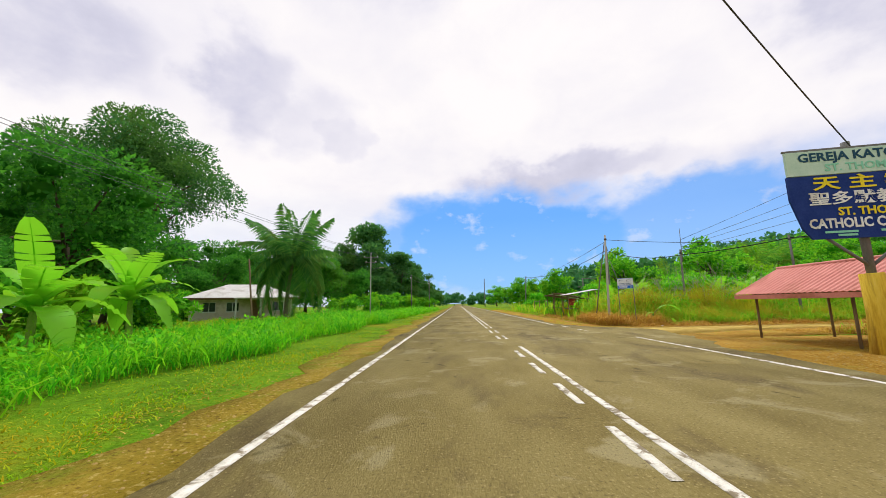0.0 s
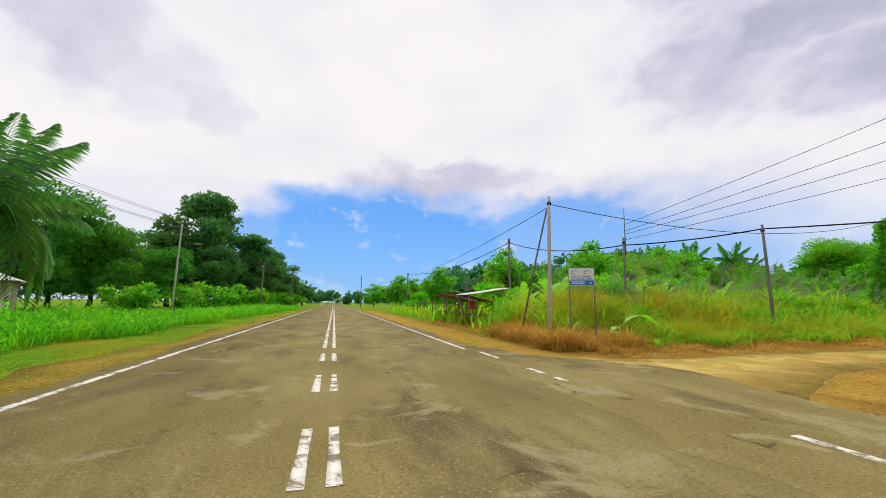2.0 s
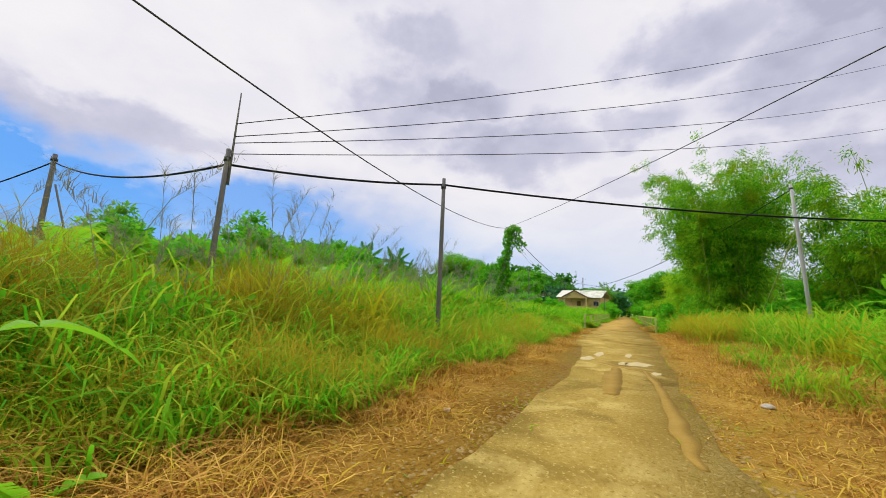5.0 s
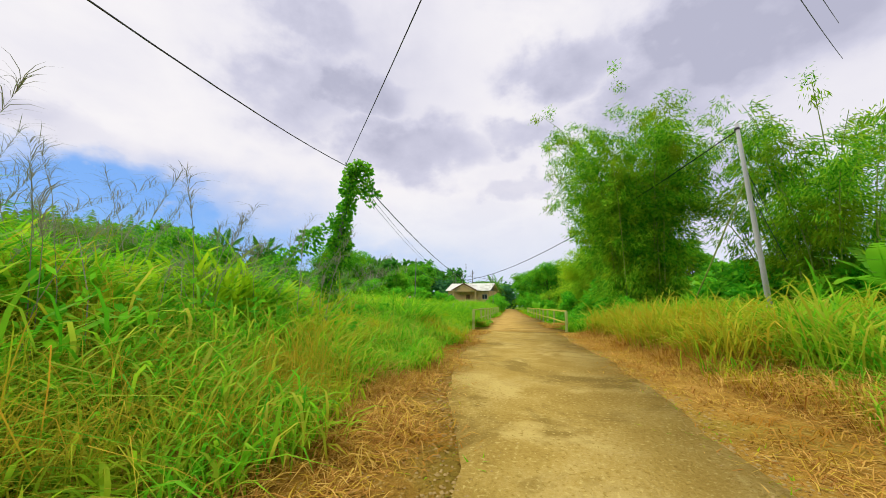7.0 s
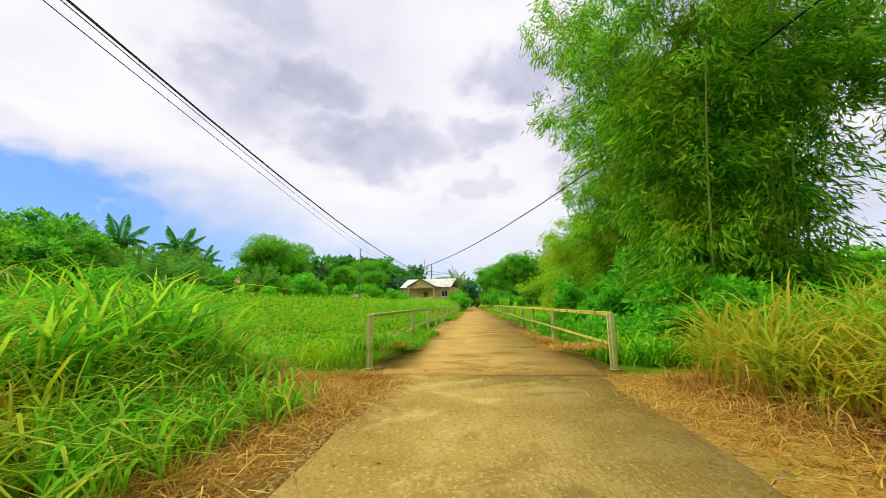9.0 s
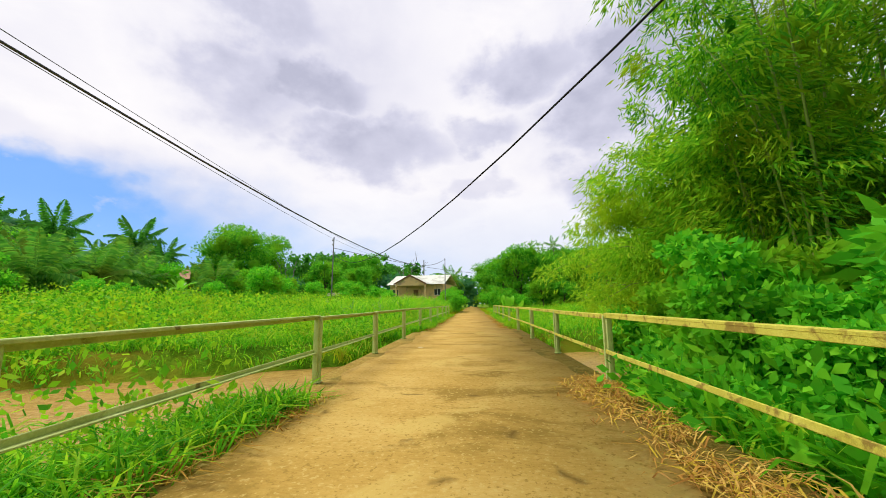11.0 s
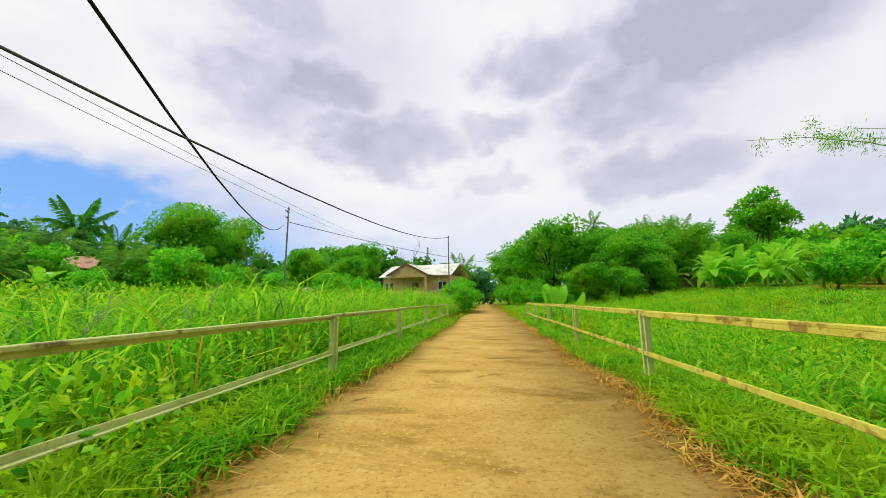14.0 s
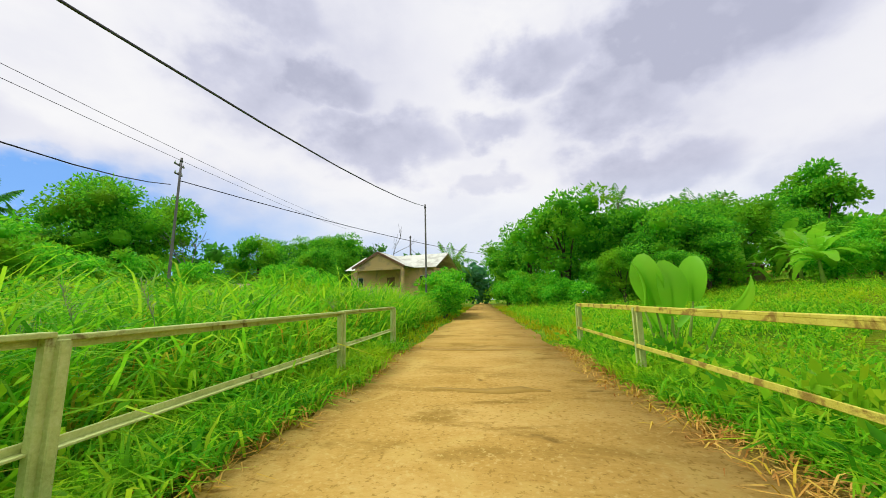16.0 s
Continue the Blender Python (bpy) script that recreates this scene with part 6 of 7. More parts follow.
bamboo(38.5, 4.6, 1.8, 36, 11.4, 3.2, 50000, 403, "thin feathery bamboo behind a leaning pole")
under = tree(45.5, 11.9, 4.0, 2.0, 0.1, 2600, 0.34, "leaf_light", 404, "leafy undergrowth at the foot of the bamboo", 18, 0.06, name="shrub", group="bank shrubs")
for x, y, rz, k in ((49.2, 12.2, 60, 0.75), (42.4, 12.6, 100, 0.62), (52.5, 10.8, 200, 0.8), (47.3, 9.8, 20, 1.1), (40.3, 12.0, 20, 0.55), (56, 7.5, 20, 0.9), (61, 4.5, 150, 0.8), (39.2, 8.6, 310, 0.7), (66, 2.5, 80, 0.9), (53.5, 4.5, 210, 1.2), (71, -1.5, 80, 1.0), (39.5, 6.8, 80, 0.95), (36.6, 5.6, 160, 0.8), (41.0, 4.6, 250, 1.1), (35.0, 3.6, 20, 0.9), (60.0, 11.2, 70, 0.75), (63.0, 10.0, 190, 0.7), (58.0, 9.0, 300, 1.0)):
    again(under, x, y, rz, k)


creep = tree(47.6, 13.9, 2.9, 1.4, 0.1, 5600, 0.13, "leaf_light", 406, "thicket of heart-leaved creepers crowding the railing", 16, 0.05, name="shrub", group="creeper thickets", slim=0.85, core=0.0)
for x, y, rz, k in ((49.6, 13.8, 120, 0.85), (45.6, 13.7, 230, 0.8), (50.9, 13.2, 40, 0.7)):
    again(creep, x, y, rz, k)


# ------------------------------------------------------------------ poles and cables
def pole(x, y, h, r, material, label, lean=(0, 0), arms=(), name="utility_pole", cap=True):
    ob = thing(name, x, y, float(ground_height(x, y)) - 0.15, 0, label, "utility pole", "utility poles")
    h += 0.15
    pts = [(lean[0] * t, lean[1] * t, h * t) for t in (0, 0.35, 0.7, 1.0)]
    part("shaft", tube(pts, [r * 1.25, r * 1.1, r, r * 0.85], 10), material, ob)
    for z, length, rz in arms:
        m = Matrix.Translation((lean[0] * z / h, lean[1] * z / h, z)) @ Matrix.Rotation(radians(rz), 4, "Z")
        part("crossarm", box(length, 0.08, 0.09, m @ Matrix.Translation((0, r + 0.03, 0)), 0.008), "pole", ob)
        for k in (-0.42, 0.0, 0.42):
            part("insulator", tube([(0, 0, 0), (0, 0, 0.05), (0, 0, 0.10), (0, 0, 0.14)], [0.03, 0.05, 0.03, 0.035], 8), "white", ob, "", m @ Matrix.Translation((k * length, r + 0.03, 0.09)))
    if cap:
        part("bracket", tube([(lean[0], lean[1], h - 0.28), (lean[0], lean[1], h - 0.18)], r * 1.25, 10), "wire", ob)
    return ob


def cable(a, b, sag, r, material="black", label="black overhead cable strung between poles", name="overhead_cable"):
    a, b = Vector(a), Vector(b)
    n = 18
    pts = [a.lerp(b, k / n) - Vector((0, 0, 4 * sag * (k / n) * (1 - k / n))) for k in range(n + 1)]
    return solid(name, tube(pts, r, 5), material, label, "cable", "", "overhead cables")


pole(7.62, 20.28, 4.8, 0.055, "pole_pale", "pale round pole leaning slightly in dead grass", (0.2, 0.14))
solid("prop_pole", tube([(7.5, 22.1, -0.2), (7.64, 21.3, 2.2), (7.78, 20.5, 4.35)], [0.035, 0.032, 0.028], 8), "pole", "thin dark prop leaning against the pale pole", "pole")
pole(14.0, 36.4, 6.45, 0.09, "pole", "dark weathered pole with a strut", (0.0, 0.1))
solid("prop_pole", tube([(15.6, 36.0, -0.1), (14.15, 36.4, 5.2)], [0.04, 0.035], 8), "pole", "thin strut leaning against a dark pole", "pole")
pole(13.6, 23.75, 4.3, 0.055, "pole", "dark weathered pole above the grass", (0.05, 0.0))
solid("antenna_rod", tube([(13.7, 23.7, 3.5), (13.72, 23.7, 5.65)], [0.03, 0.014], 7), "pole", "thin rod bound to the top of a pole", "rod")
pole(17.6, 20.55, 4.55, 0.055, "pole", "dark weathered pole beside the lane", (-0.05, 0.0))
pole(35.8, 8.3, 8.8, 0.085, "pole_pale", "tall grey pole leaning by the bamboo", (0.5, 0.2))
solid("prop_pole", tube([(39.3, 10.25, -0.1), (37.75, 9.3, 3.2), (36.2, 8.42, 6.5)], [0.04, 0.035, 0.03], 8), "culm", "thin bamboo strut leaning against the tall grey pole", "pole")
vp = (31.2, 23.6)
pole(29.5, 2.8, 5.2, 0.07, "pole", "dark weathered pole among shrubs")
pole(-12.6, 21.5, 4.1, 0.05, "wood", "short leaning wooden pole before the house", (-0.5, 0.1), (), "wooden_pole", False)
lamp_pole = pole(-10.65, 41.4, 7.3, 0.065, "pole_pale", "tall pale roadside pole with crossarms and a lamp", (0.02, 0), ((6.9, 1.7, 10), (6.3, 1.3, 10)))
part("lamp_arm", tube([(0.1, 0, 5.35), (0.5, 0, 5.62), (1.05, 0, 5.7)], 0.025, 7), "wire", lamp_pole)
part("lamp_head", box(0.5, 0.16, 0.09, Matrix.Translation((1.25, 0, 5.66)), 0.02), "tin", lamp_pole)
pole(-16.5, 52.0, 6.0, 0.10, "pole", "wooden pole before the wood", (0, 0))
pole(-9.5, 66.0, 6.4, 0.10, "pole", "roadside pole with a crossarm", (0, 0), ((5.9, 1.4, 90),))
pole(-8.8, 92.0, 7.5, 0.12, "pole", "distant roadside pole with crossarms", (0, 0), ((7.0, 1.6, 90), (6.4, 1.6, 90)))
pole(89.4, 38.6, 9.7, 0.075, "pole", "dark pole with brackets in the meadow", (0.3, 0.0), ((9.3, 0.9, 10), (8.7, 0.7, 10)))
pole(94.2, 23.7, 7.8, 0.06, "pole", "dark pole beside the house hedge")
pole(126.0, 32.4, 11.3, 0.13, "pole", "tall dark pole behind the bungalow")
pole(10.0, 62.0, 5.5, 0.09, "pole", "distant pole beyond the stall", (0.3, 0))
pole(6.5, 120.0, 9.0, 0.12, "pole", "distant pole by the road")
pole(-16.0, 2.0, 8.0, 0.12, "pole", "wooden pole in the roadside trees", (0, 0), ((7.6, 1.4, 90),))
hf = thing("switch_frame", 26.5, 77.4, float(ground_height(26.5, 77.4)) - 0.1, -20, "two-legged pole frame with a cross beam", "utility pole")
for k in (-1, 1):
    part("leg", tube([(k * 2.0, 0, 0), (k * 2.0, 0, 8.0)], [0.14, 0.11], 8), "pole", hf)
part("beam", box(6.2, 0.18, 0.18, Matrix.Translation((0, 0, 6.1)), 0.02), "pole", hf)
part("top_beam", box(4.4, 0.14, 0.14, Matrix.Translation((0, 0, 7.8)), 0.02), "pole", hf)

# heavy cable past the corner, over the lane and across to the meadow pole
cable((10.0, 62.0, 5.4), (14.0, 36.5, 6.1), 0.9, 0.028)
cable((14.0, 36.5, 6.1), (13.65, 23.75, 3.95), 0.45, 0.028)
cable((13.65, 23.75, 3.95), (17.55, 20.55, 4.35), 0.10, 0.028)
cable((17.55, 20.55, 4.35), (29.5, 2.8, 4.9), 0.45, 0.028)
cable((36.3, 8.5, 8.6), (89.2, 38.75, 8.62), 4.32, 0.024)
cable((89.6, 38.6, 9.0), (152.0, 12.0, 10.0), 1.2, 0.03)
LAB = "thin dark overhead wire"
cable((36.15, 8.42, 6.0), (40.0, 4.0, 0.4), 0.1, 0.014, "wire", "thin guy wire staying the grey pole", "guy_wire")
cable((36.2, 8.44, 7.0), (41.2, 3.2, 0.6), 0.1, 0.014, "wire", "thin guy wire staying the grey pole", "guy_wire")
cable((7.8, 20.4, 4.5), (31.2, 23.6, 6.2), 0.8, 0.014, "wire", LAB)
cable((7.8, 20.4, 4.4), (10.0, 62.0, 5.0), 0.5, 0.014, "wire", LAB)
cable((31.2, 23.6, 6.2), (8.60, 8.3, 4.4), 0.3, 0.010, "wire", LAB)
cable((31.2, 23.6, 6.3), (94.2, 23.7, 7.6), 2.9, 0.022, "wire", LAB)
cable((31.2, 23.6, 6.2), (120.0, 40.0, 12.0), 1.4, 0.010, "wire", LAB)
cable((31.2, 23.6, 6.0), (120.0, 40.2, 11.7), 1.5, 0.010, "wire", LAB)
for k, (za, zb) in enumerate(((4.9, 13.2), (4.6, 11.4), (4.45, 10.2), (4.2, 8.6))):
    cable((13.7, 23.7, za), (36.8 + 0.1 * k, 3.9, (17.6, 15.4, 13.4, 11.8)[k]), 0.5, 0.011, "wire", LAB)
cable((8.60, 8.2, 4.45), (-8.0, -1.6, 12.6), 0.4, 0.014, "wire", LAB)
for k, z in enumerate((6.95, 6.9, 6.35, 6.3)):
    cable((-16.0 + 0.5 * (k % 2), 2.0, z + 0.9), (-10.6 + 0.5 * (k % 2), 41.4, z + 0.2), 0.6, 0.011, "wire", LAB)
    cable((-10.6 + 0.5 * (k % 2), 41.4, z + 0.2), (-9.4 + 0.4 * (k % 2), 66.0, z - 0.6), 0.4, 0.011, "wire", LAB)
    cable((-9.4 + 0.4 * (k % 2), 66.0, z - 0.6), (-8.8 + 0.4 * (k % 2), 92.0, z + 0.2), 0.4, 0.012, "wire", LAB)


# the pole that creepers have overgrown
def creeper_pole():
    x, y = vp
    rng = np.random.default_rng(77)
    z = float(ground_height(x, y)) - 0.1
    ob = thing("creeper_pole", x, y, z, 0, "short pole smothered in dark green creepers", "utility pole")
    part("shaft", tube([(-0.35, 0.5, 0), (-0.1, 0.15, 3.2), (0.2, -0.25, 6.6)], [0.10, 0.09, 0.07], 9), "pole", ob)
    c = [(0.10 * math.sin(t * 2) - 0.35 + 0.085 * t, 0.10 * math.cos(t * 3) + 0.5 - 0.115 * t, t) for t in np.arange(0.6, 6.6, 0.2)]
    c += [(-0.2 - 0.20 * k, 0.25 + 0.3 * k, 4.5 - 0.42 * k) for k in range(8)]
    c += [(0.15 + 0.12 * k, -0.40 - 0.13 * k, 6.5 - 0.10 * k * k) for k in range(4)]
    c = np.array(c)
    r = rng.uniform(0.16, 0.38, (len(c), 1)) * np.array([[1, 1, 1.3]])
    V, F = leaf_cloud(c, r, 6500, 0.14, rng, droop=0.9, slim=0.75)
    part("creeper", mesh_np("creeper", V, F), "leaf_mid", ob, "heart-leaved creeper hanging from the pole")
    ob.scale = (1, 1, 0.95)
    return ob


creeper_pole()


# ------------------------------------------------------------------ bridge railings
def railing(n_off, label, rusty):
    s0 = 39.24
    stations = (39.24, 44.3, 48.42, 51.95, 55.82, 59.88, 64.1, 68.3, 72.45, 76.5, 79.9)
    ob = thing("bridge_railing", *side(s0, n_off, 0.0), math.degrees(HEAD), label, "railing", "bridge railings")
    ends = [s - s0 for s in stations]
    post = None
    for k, d in enumerate(ends):
        bm = box(0.13, 0.06, 1.22, Matrix.Translation((0, 0, -0.2)), 0.008)
        box(0.05, 0.13, 1.20, Matrix.Translation((0, 0, -0.2)), 0.006, bm)
        me = post
        if me is None:
            me = bpy.data.meshes.new("post")
            bm.to_mesh(me)
            me.materials.append(M["rail"])
            post = me
        bm.free()
        p = part("post", me, "rail", ob, "", Matrix.Translation((d, 0, 0)) @ Matrix.Rotation(radians(random.uniform(-1.5, 1.5)), 4, "Y"))
        part("base_plate", box(0.16, 0.15, 0.012, None, 0.003), "rail", p)
    for k in range(len(ends) - 1):
        L = ends[k + 1] - ends[k]
        mat = "rail_rust" if rusty else "rail"
        dz = 0.012 * math.sin(k * 2.1)
        bm = box(L - 0.01, 0.09, 0.03, Matrix.Translation((ends[k] + L / 2, 0, 1.0 + dz)), 0.005)
        box(L - 0.01, 0.015, 0.06, Matrix.Translation((ends[k] + L / 2, 0.035, 0.955 + dz)), 0.004, bm)
        part("top_rail", bm, mat, ob)
        bm = box(L - 0.01, 0.015, 0.06, Matrix.Translation((ends[k] + L / 2, 0.05, 0.43 + dz)), 0.005)
        box(L - 0.01, 0.06, 0.015, Matrix.Translation((ends[k] + L / 2, 0.02, 0.43 + dz)), 0.003, bm)
        part("mid_rail", bm, mat, ob)
    return ob


railing(RAIL_R, "weathered green steel bridge railing with rusty yellowed stretches", True)
railing(RAIL_L, "weathered pale green steel bridge railing over the grass", False)


# ------------------------------------------------------------------ signs
def text_mesh(body, size, extrude=0.004, bold=0.0):
    cu = bpy.data.curves.new("letters", "FONT")
    cu.body, cu.size, cu.extrude, cu.offset, cu.align_x, cu.align_y = body, size, extrude, bold, "CENTER", "CENTER"
    cu.resolution_u = 2
    ob = bpy.data.objects.new("letters", cu)
    scene.collection.objects.link(ob)
    bpy.context.view_layer.update()
    me = bpy.data.meshes.new_from_object(ob.evaluated_get(bpy.context.evaluated_depsgraph_get()))
    bpy.data.objects.remove(ob)
    return me


def letters(body, size, x, z, material, parent, wide=None, bold=0.0, y=-0.055):
    me = text_mesh(body, size, 0.004, bold)
    xs = [v.co.x for v in me.vertices]
    k = (wide / (max(xs) - min(xs))) if wide and xs else 1.0
    return part("lettering", me, material, parent, "", Matrix.Translation((x, y, z)) @ Matrix.Rotation(radians(90), 4, "X") @ Matrix.Diagonal((k, 1, 1, 1)))


def church_sign(x, y, rz):
    ob = thing("church_sign", x, y, -0.1, rz, "navy and pale green church signboard on a stout post", "sign")
    pts = [(0, 0.15, 0), (0.02, 0.15, 1.0), (-0.02, 0.15, 1.95)]
    part("post_casing", tube(pts, [0.33, 0.27, 0.25], 9), "yellow_wood", ob, "yellow split-log casing round the post")
    part("post", tube([(0, 0.15, 1.7), (-0.05, 0.15, 5.2)], 0.10, 10), "pole", ob, "dark steel post")
    bm = bmesh.new()
    f = bm.faces.new([bm.verts.new((px, 0.02, pz)) for px, pz in ((-1.95, 4.35), (-1.95, 3.75), (-1.72, 3.05), (-1.5, 2.78), (1.5, 2.78), (1.72, 3.05), (1.95, 3.75), (1.95, 4.35))])
    r = bmesh.ops.extrude_face_region(bm, geom=[f])
    bmesh.ops.translate(bm, verts=[v for v in r["geom"] if isinstance(v, bmesh.types.BMVert)], vec=(0, -0.06, 0))
    bmesh.ops.recalc_face_normals(bm, faces=bm.faces)
    part("lower_board", bm, "navy", ob, "navy blue board with a shaped lower edge")
    part("upper_board", box(3.85, 0.07, 0.62, Matrix.Translation((0, -0.02, 4.36)), 0.008), "board_green", ob, "pale green board")
    for sgn in (-1, 1):
        part("brace", tube([(0, 0.12, 2.1), (sgn * 1.1, 0.08, 2.85)], 0.04, 6), "pole", ob)
    part("top_beam", box(3.9, 0.05, 0.05, Matrix.Translation((0, 0.0, 4.99)), 0.005), "pole", ob)
    letters("GEREJA KATOLIK", 0.30, 0.0, 4.80, "ink_dark", ob, 3.2, 0.008, -0.062)
    letters("ST. THOMAS", 0.25, 0.1, 4.52, "ink_green", ob, 2.0, 0.006, -0.062)
    letters("天 主 教", 0.36, 0.0, 4.12, "ink_yellow", ob, 2.6, 0.008)
    letters("聖多默教堂", 0.34, 0.0, 3.74, "white", ob, 2.9, 0.006)
    letters("ST. THOMAS", 0.27, 0.2, 3.42, "ink_yellow", ob, 1.9, 0.008)
    letters("CATHOLIC CHURCH", 0.32, 0.0, 3.14, "white", ob, 3.1, 0.010)
    for px, w, pz in ((-0.75, 0.85, 2.94), (0.6, 0.7, 2.94), (-0.6, 0.5, 2.86)):
        part("small_line", box(w, 0.006, 0.05, Matrix.Translation((px, -0.05, pz - 0.025))), "ink_green", ob)
    ob.scale = (0.70, 0.9, 0.9)
    return ob


church_sign(8.60, 8.15, -8)


def info_board(x, y, rz):
    ob = thing("notice_board", x, y, 0.13, rz, "small white and blue notice board on two thin legs", "sign")
    for px in (-0.41, 0.41):
        part("leg", tube([(px, 0.03, -0.35), (px, 0.03, 2.12)], 0.022, 7), "pole", ob)
    part("panel", box(0.84, 0.03, 0.52, Matrix.Translation((0, 0, 1.66)), 0.004), "board_white", ob)
    part("band", box(0.82, 0.006, 0.14, Matrix.Translation((0, -0.018, 1.67))), "board_blue", ob, "blue band")
    part("frame", box(0.86, 0.035, 0.015, Matrix.Translation((0, 0, 2.18))), "board_blue", ob)
    letters("IKAN KELI DAN BENIH", 0.062, -0.01, 1.925, "ink_blue", ob, 0.60, 0.001, -0.018)
    letters("IKAN TILAPIA DAN BENIH", 0.062, -0.01, 1.85, "ink_blue", ob, 0.66, 0.001, -0.018)
    for px, pz, w in ((-0.22, 2.05, 0.24), (0.20, 2.05, 0.24)):
        pts = [(px + w / 2 * math.cos(a), -0.018, pz + 0.05 * math.sin(a)) for a in [0.4 + 0.42 * k for k in range(12)]]
        part("emblem", tube(pts, [0.003 + 0.008 * math.sin(math.pi * k / 11) for k in range(12)], 5), "ink_grey", ob, "grey oval swoosh")
    part("emblem_dot", box(0.05, 0.004, 0.04, Matrix.Translation((0.1, -0.018, 2.06)), 0.001), "red_cloth", ob)
    part("white_bar", box(0.46, 0.004, 0.028, Matrix.Translation((-0.12, -0.024, 1.75))), "board_white", ob)
    part("white_bar", box(0.42, 0.004, 0.022, Matrix.Translation((-0.12, -0.024, 1.70))), "board_white", ob)
    bm = bmesh.new()
    f = bm.faces.new([bm.verts.new((0.24 + px, -0.0245, 1.72 + pz)) for px, pz in ((0, -0.012), (0.06, -0.012), (0.06, -0.032), (0.11, 0.006), (0.06, 0.044), (0.06, 0.024), (0, 0.024))])
    bmesh.ops.solidify(bm, geom=[f], thickness=0.003)
    part("arrow", bm, "board_white", ob)
    ob.scale = (0.86, 1, 1)
    return ob


info_board(8.28, 19.5, -28)


# ------------------------------------------------------------------ shelter, stall, houses
def shelter(x, y, rz):
    """A low gabled shelter with a red ribbed roof on thin posts."""
    ob = thing("roadside_shelter", x, y, -0.1, rz, "low open shelter with a red ribbed roof", "shelter")
    L, W, eave, ridge = 5.4, 2.6, 1.36, 2.16
    for sgn in (-1, 1):
        slope = math.hypot(W / 2 + 0.15, ridge - eave)
        a = math.atan2(ridge - eave, W / 2 + 0.15)
        m = Matrix.Translation((0, sgn * (W / 4 + 0.07), (eave + ridge) / 2 + 0.03)) @ Matrix.Rotation(-sgn * a, 4, "X")
        part("roof_sheet", corrugated(L, slope, 0.16, 0.022, m), "red_roof", ob)
        part("fascia", box(L, 0.025, 0.12, Matrix.Translation((0, sgn * (W / 2 + 0.14), eave - 0.11)), 0.003), "red_roof", ob)
    part("ridge_cap", tube([(-L / 2 - 0.02, 0, ridge + 0.04), (L / 2 + 0.02, 0, ridge + 0.04)], 0.05, 8), "red_roof", ob)
    for px in (-L / 2 + 0.55, -L / 2 + 2.2, L / 2 - 0.35):
        for sgn in (-1, 1):
            part("post", tube([(px, sgn * (W / 2 - 0.25), 0), (px, sgn * (W / 2 - 0.25), eave + 0.08)], 0.034, 7), "wood", ob)
        part("tie_beam", box(0.07, W - 0.3, 0.09, Matrix.Translation((px, 0, eave - 0.02)), 0.006), "wood", ob)
    return ob


shelter(10.05, 9.65, 90)


def stall(x, y, rz):
    """A row of rough vendors' tables: a small pale roof in front, lower brown ones behind."""
    ob = thing("market_stall", x, y, -0.1, rz, "rough timber roadside stall under small pale and rusty roofs", "stall")
    rng = np.random.default_rng(88)
    for px, w, h, tip, material in ((-2.2, 1.7, 1.98, 9, "pale_roof"), (0.1, 2.9, 1.74, -12, "tin"), (3.0, 2.8, 1.68, -10, "tin")):
        m = Matrix.Translation((px, 0, h)) @ Matrix.Rotation(radians(-tip), 4, "X") @ Matrix.Rotation(radians(rng.normal(0, 1.5)), 4, "Y")
        part("roof_sheet", corrugated(w, 2.5, 0.14, 0.016, m), material, ob)
        for dx in (-0.42, 0.42):
            for dy in (-1.0, 1.0):
                top = h - 0.03 - dy * math.tan(radians(tip))
                part("post", tube([(px + dx * w + rng.normal(0, 0.07), dy + rng.normal(0, 0.05), 0), (px + dx * w, dy, top)], [0.045, 0.035], 7), "wood", ob)
        for dy in (-1.0, 1.0):
            part("beam", tube([(px - 0.46 * w, dy, h - 0.05 - dy * math.tan(radians(tip))), (px + 0.46 * w, dy, h - 0.05 - dy * math.tan(radians(tip)))], 0.03, 6), "wood", ob)
        part("counter", box(w * 0.92, 0.6, 0.045, Matrix.Translation((px, 0.62, 0.74)), 0.01), "wood", ob)
    part("cloth", box(0.04, 0.5, 0.5, Matrix.Translation((-1.2, 0.25, 1.0)), 0.01), "red_cloth", ob, "faded red cloth hung under the roof")
    for px in (5.6, 8.4, 11.2):
        part("post", tube([(px + rng.normal(0, 0.05), 0.9, 0), (px, 0.9, 1.5)], [0.04, 0.032], 7), "wood", ob)
    part("rail", tube([(4.3, 0.9, 1.42), (11.3, 0.9, 1.36)], 0.025, 6), "wood", ob)
    return ob


stall(8.75, 31.2, 90)


def window(ob, x, y, z, w, h, face=-1):
    fr = part("window", box(w, 0.05, h, Matrix.Translation((x, y + face * 0.02, z)), 0.005), "white", ob)
    part("pane", box(w / 2 - 0.06, 0.02, h - 0.1, Matrix.Translation((x - w / 4, y + face * 0.045, z + 0.05))), "glass", fr)
    part("pane", box(w / 2 - 0.06, 0.02, h - 0.1, Matrix.Translation((x + w / 4, y + face * 0.045, z + 0.05))), "glass", fr)
    part("sill", box(w + 0.1, 0.12, 0.05, Matrix.Translation((x, y + face * 0.06, z - 0.05)), 0.005), "white", fr)
    return fr


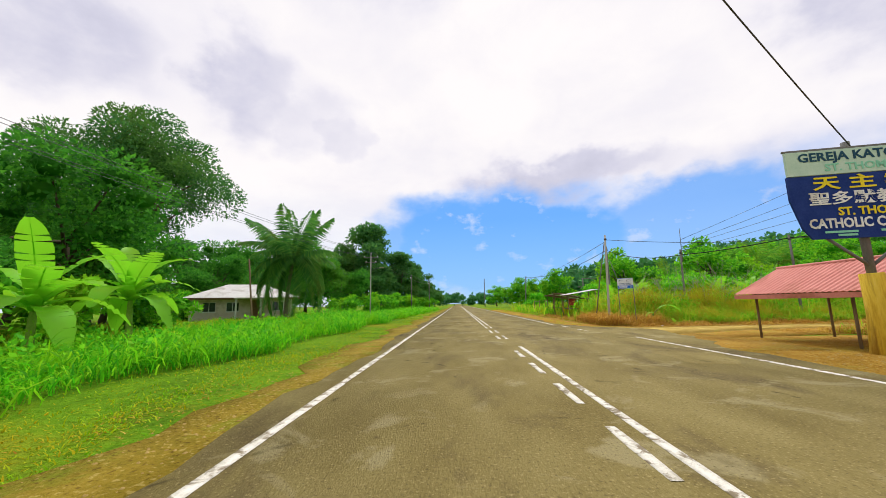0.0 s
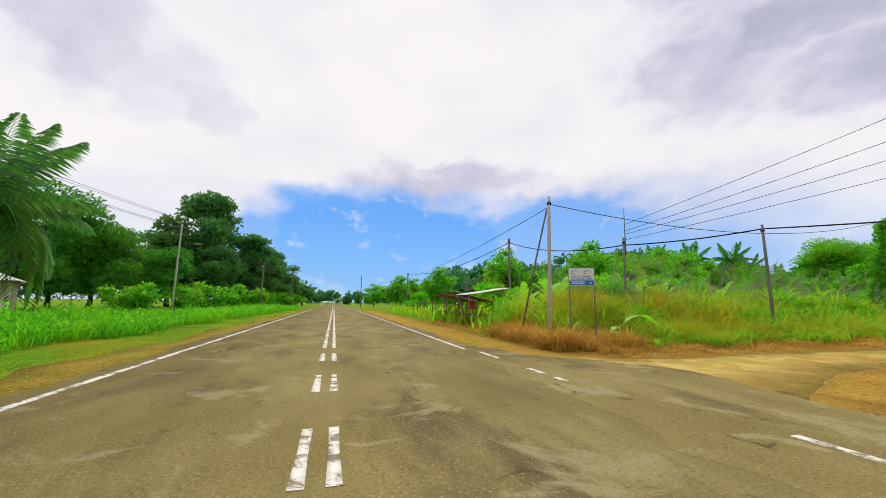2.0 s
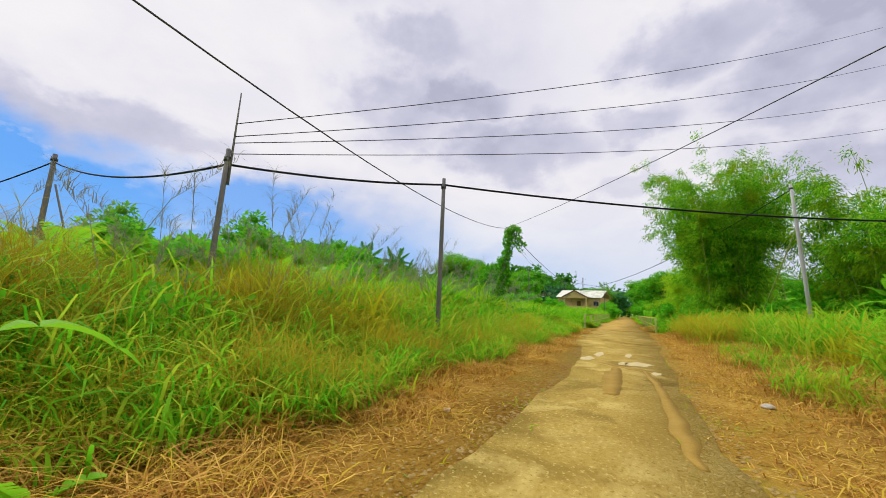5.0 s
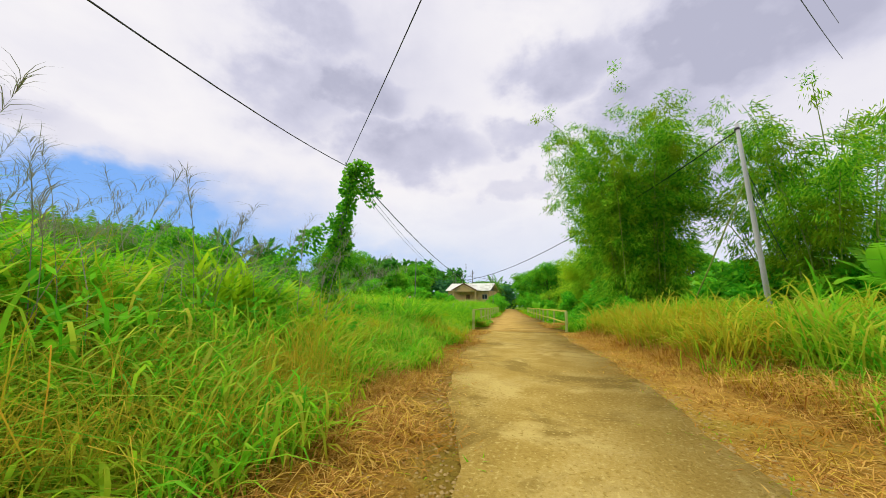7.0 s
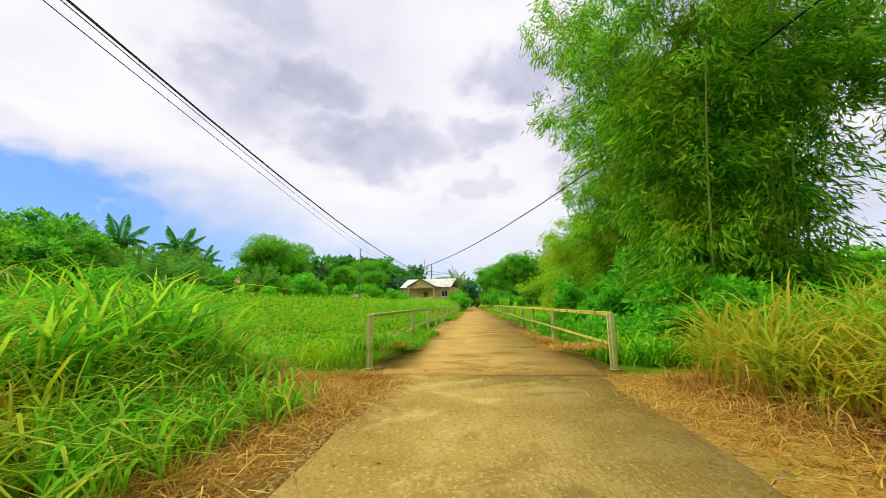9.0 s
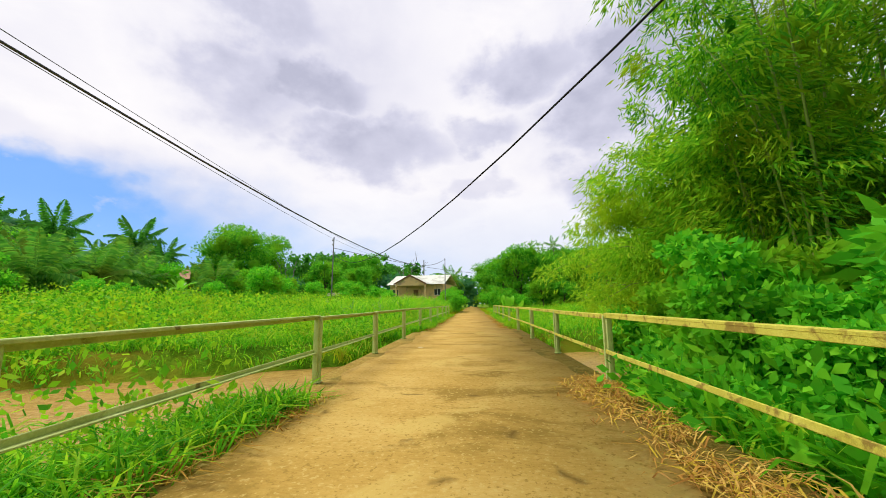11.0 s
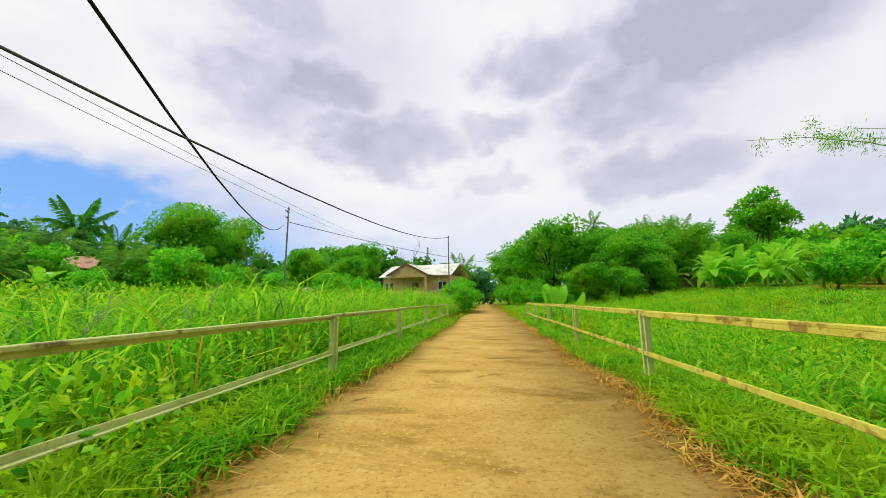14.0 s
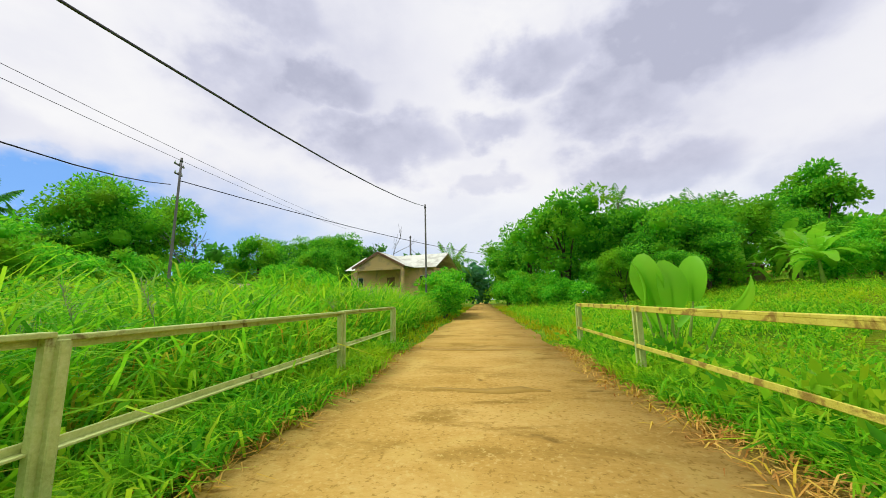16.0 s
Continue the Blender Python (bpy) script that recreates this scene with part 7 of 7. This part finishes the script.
def hip_roof(L, W, z0, h, over, material, ob, ridge):
    bm = bmesh.new()
    a, b = L / 2 + over, W / 2 + over
    lo = [bm.verts.new(p) for p in ((-a, -b, z0), (a, -b, z0), (a, b, z0), (-a, b, z0))]
    hi = [bm.verts.new(p) for p in ((-ridge / 2, 0, z0 + h), (ridge / 2, 0, z0 + h))]
    for f in ((lo[0], lo[1], hi[1], hi[0]), (lo[1], lo[2], hi[1]), (lo[2], lo[3], hi[0], hi[1]), (lo[3], lo[0], hi[0]), (lo[3], lo[2], lo[1], lo[0])):
        bm.faces.new(f)
    part("roof", bm, material, ob)
    for y in (-b, b):
        part("fascia", box(2 * a, 0.03, 0.18, Matrix.Translation((0, y, z0 - 0.16)), 0.004), "fascia", ob)


def house_west(x, y, rz):
    ob = thing("house", x, y, -0.1, rz, "cream single-storey house with a pale hipped roof and porch", "house")
    part("wall_body", box(9.0, 6.0, 2.3, None, 0.02), "wall", ob)
    hip_roof(9.0, 6.0, 2.3, 1.5, 0.7, "pale_roof", ob, 3.4)
    part("porch_roof", box(4.6, 2.0, 0.12, Matrix.Translation((1.6, -3.9, 2.18)) , 0.02), "pale_roof", ob)
    for px in (-0.5, 1.6, 3.7):
        part("porch_post", box(0.16, 0.16, 2.2, Matrix.Translation((px, -4.7, 0)), 0.01), "white", ob)
    d = part("door", box(0.9, 0.06, 2.0, Matrix.Translation((1.2, -3.02, 0.05)), 0.01), "fascia", ob)
    part("handle", box(0.03, 0.05, 0.12, Matrix.Translation((1.5, -3.07, 1.0))), "tin", d)
    for px, py in ((-2.9, -3.0), (-0.9, -3.0), (3.2, -3.0)):
        window(ob, px, py, 0.95, 1.1, 0.95)
    part("step", box(2.0, 0.6, 0.15, Matrix.Translation((1.6, -5.0, 0)), 0.01), "concrete", ob)
    return ob


house_west(-23.5, 38.5, 28)


def house_east(x, y, z, rz):
    """A bungalow with a gabled front and a long cream roof; its front looks along local -y."""
    ob = thing("house", x, y, z, rz, "tan bungalow with a cream ribbed roof and gabled porch", "house")
    part("wall_body", box(11.0, 8.0, 3.6, None, 0.02), "tan_wall", ob)
    part("plinth", box(11.2, 8.2, 1.5, Matrix.Translation((0, 0, -1.5)), 0.02), "concrete", ob)
    part("plinth", box(6.5, 3.1, 1.5, Matrix.Translation((0, -5.65, -1.504)), 0.02), "concrete", ob)
    L, W, z0, z1 = 12.0, 9.4, 3.5, 5.6
    for sgn in (-1, 1):
        sl = math.hypot(W / 2, z1 - z0)
        a = math.atan2(z1 - z0, W / 2)
        part("roof_sheet", corrugated(L, sl, 0.25, 0.03, Matrix.Translation((0, sgn * W / 4, (z0 + z1) / 2 + 0.06)) @ Matrix.Rotation(-sgn * a, 4, "X")), "cream_roof", ob)
    # front gable over the porch
    for sgn in (-1, 1):
        sl = math.hypot(3.3, 1.7)
        a = math.atan2(1.7, 3.3)
        part("gable_roof", corrugated(4.2, sl, 0.25, 0.03, Matrix.Translation((sgn * 1.65, -5.2, 4.45)) @ Matrix.Rotation(sgn * a, 4, "Y") @ Matrix.Rotation(radians(90), 4, "Z")), "cream_roof", ob)
        part("bargeboard", box(sl, 0.08, 0.26, Matrix.Translation((sgn * 1.65, -7.3, 4.45)) @ Matrix.Rotation(sgn * a, 4, "Y") @ Matrix.Translation((0, 0, -0.2)), 0.005), "fascia", ob)
    bm = bmesh.new()
    f = bm.faces.new([bm.verts.new(p) for p in ((-3.0, -7.1, 3.55), (3.0, -7.1, 3.55), (0, -7.1, 5.1))])
    r = bmesh.ops.extrude_face_region(bm, geom=[f])
    bmesh.ops.translate(bm, verts=[v for v in r["geom"] if isinstance(v, bmesh.types.BMVert)], vec=(0, 0.15, 0))
    bmesh.ops.recalc_face_normals(bm, faces=bm.faces)
    part("gable_wall", bm, "tan_wall", ob)
    part("porch_beam", box(6.0, 0.2, 0.3, Matrix.Translation((0, -7.0, 3.25)), 0.01), "tan_wall", ob)
    for px in (-2.9, 2.9):
        part("porch_column", box(0.32, 0.32, 3.3, Matrix.Translation((px, -7.0, 0)), 0.02), "tan_wall", ob)
    part("porch_floor", box(6.4, 3.2, 0.5, Matrix.Translation((0, -5.6, 0)), 0.02), "concrete", ob)
    part("parapet", box(5.6, 0.15, 0.8, Matrix.Translation((0, -7.0, 0.5)), 0.01), "tan_wall", ob)
    d = part("door", box(1.0, 0.06, 2.1, Matrix.Translation((0, -4.03, 0.5)), 0.01), "fascia", ob)
    part("handle", box(0.03, 0.05, 0.12, Matrix.Translation((0.35, -4.08, 1.5))), "tin", d)
    for px in (-4.4, 4.4):
        window(ob, px, -4.0, 1.5, 1.3, 1.2)
    return ob


house_east(116.5, 30.9, 1.4, -100)


def low_shed(x, y, rz, label):
    ob = thing("shed", x, y, float(ground_height(x, y)) - 0.1, rz, label, "shed", "sheds")
    part("wall_body", box(4.5, 3.2, 2.0, None, 0.02), "wood", ob)
    part("roof_sheet", corrugated(5.2, 4.2, 0.2, 0.02, Matrix.Translation((0, 0, 2.25)) @ Matrix.Rotation(radians(9), 4, "X")), "tin", ob)
    part("door", box(0.9, 0.05, 1.8, Matrix.Translation((0.4, -1.62, 0.02)), 0.01), "fascia", ob)
    return ob


low_shed(107.0, 45.0, -60, "low shed with a pale tin roof beside the house")
low_shed(114.5, -6.5, -100, "small shed with a tin roof under trees")
low_shed(95.0, 70.5, -80, "shed with a brown tin roof among palms")


# a small house half hidden among the palms of the meadow
def small_house(x, y, rz):
    ob = thing("small_house", x, y, float(ground_height(x, y)) - 0.1, rz, "small distant house with a tan gable roof among palms", "house")
    part("wall", box(4.4, 5.6, 4.1, None, 0.02), "wood", ob)
    for sgn in (-1, 1):
        part("roof_slope", box(3.1, 6.6, 0.09, Matrix.Translation((sgn * 1.35, 0, 4.75)) @ Matrix.Rotation(radians(sgn * 28), 4, "Y"), 0.01), "roof_tan", ob)
    return ob


small_house(88.6, 63.4, 40)
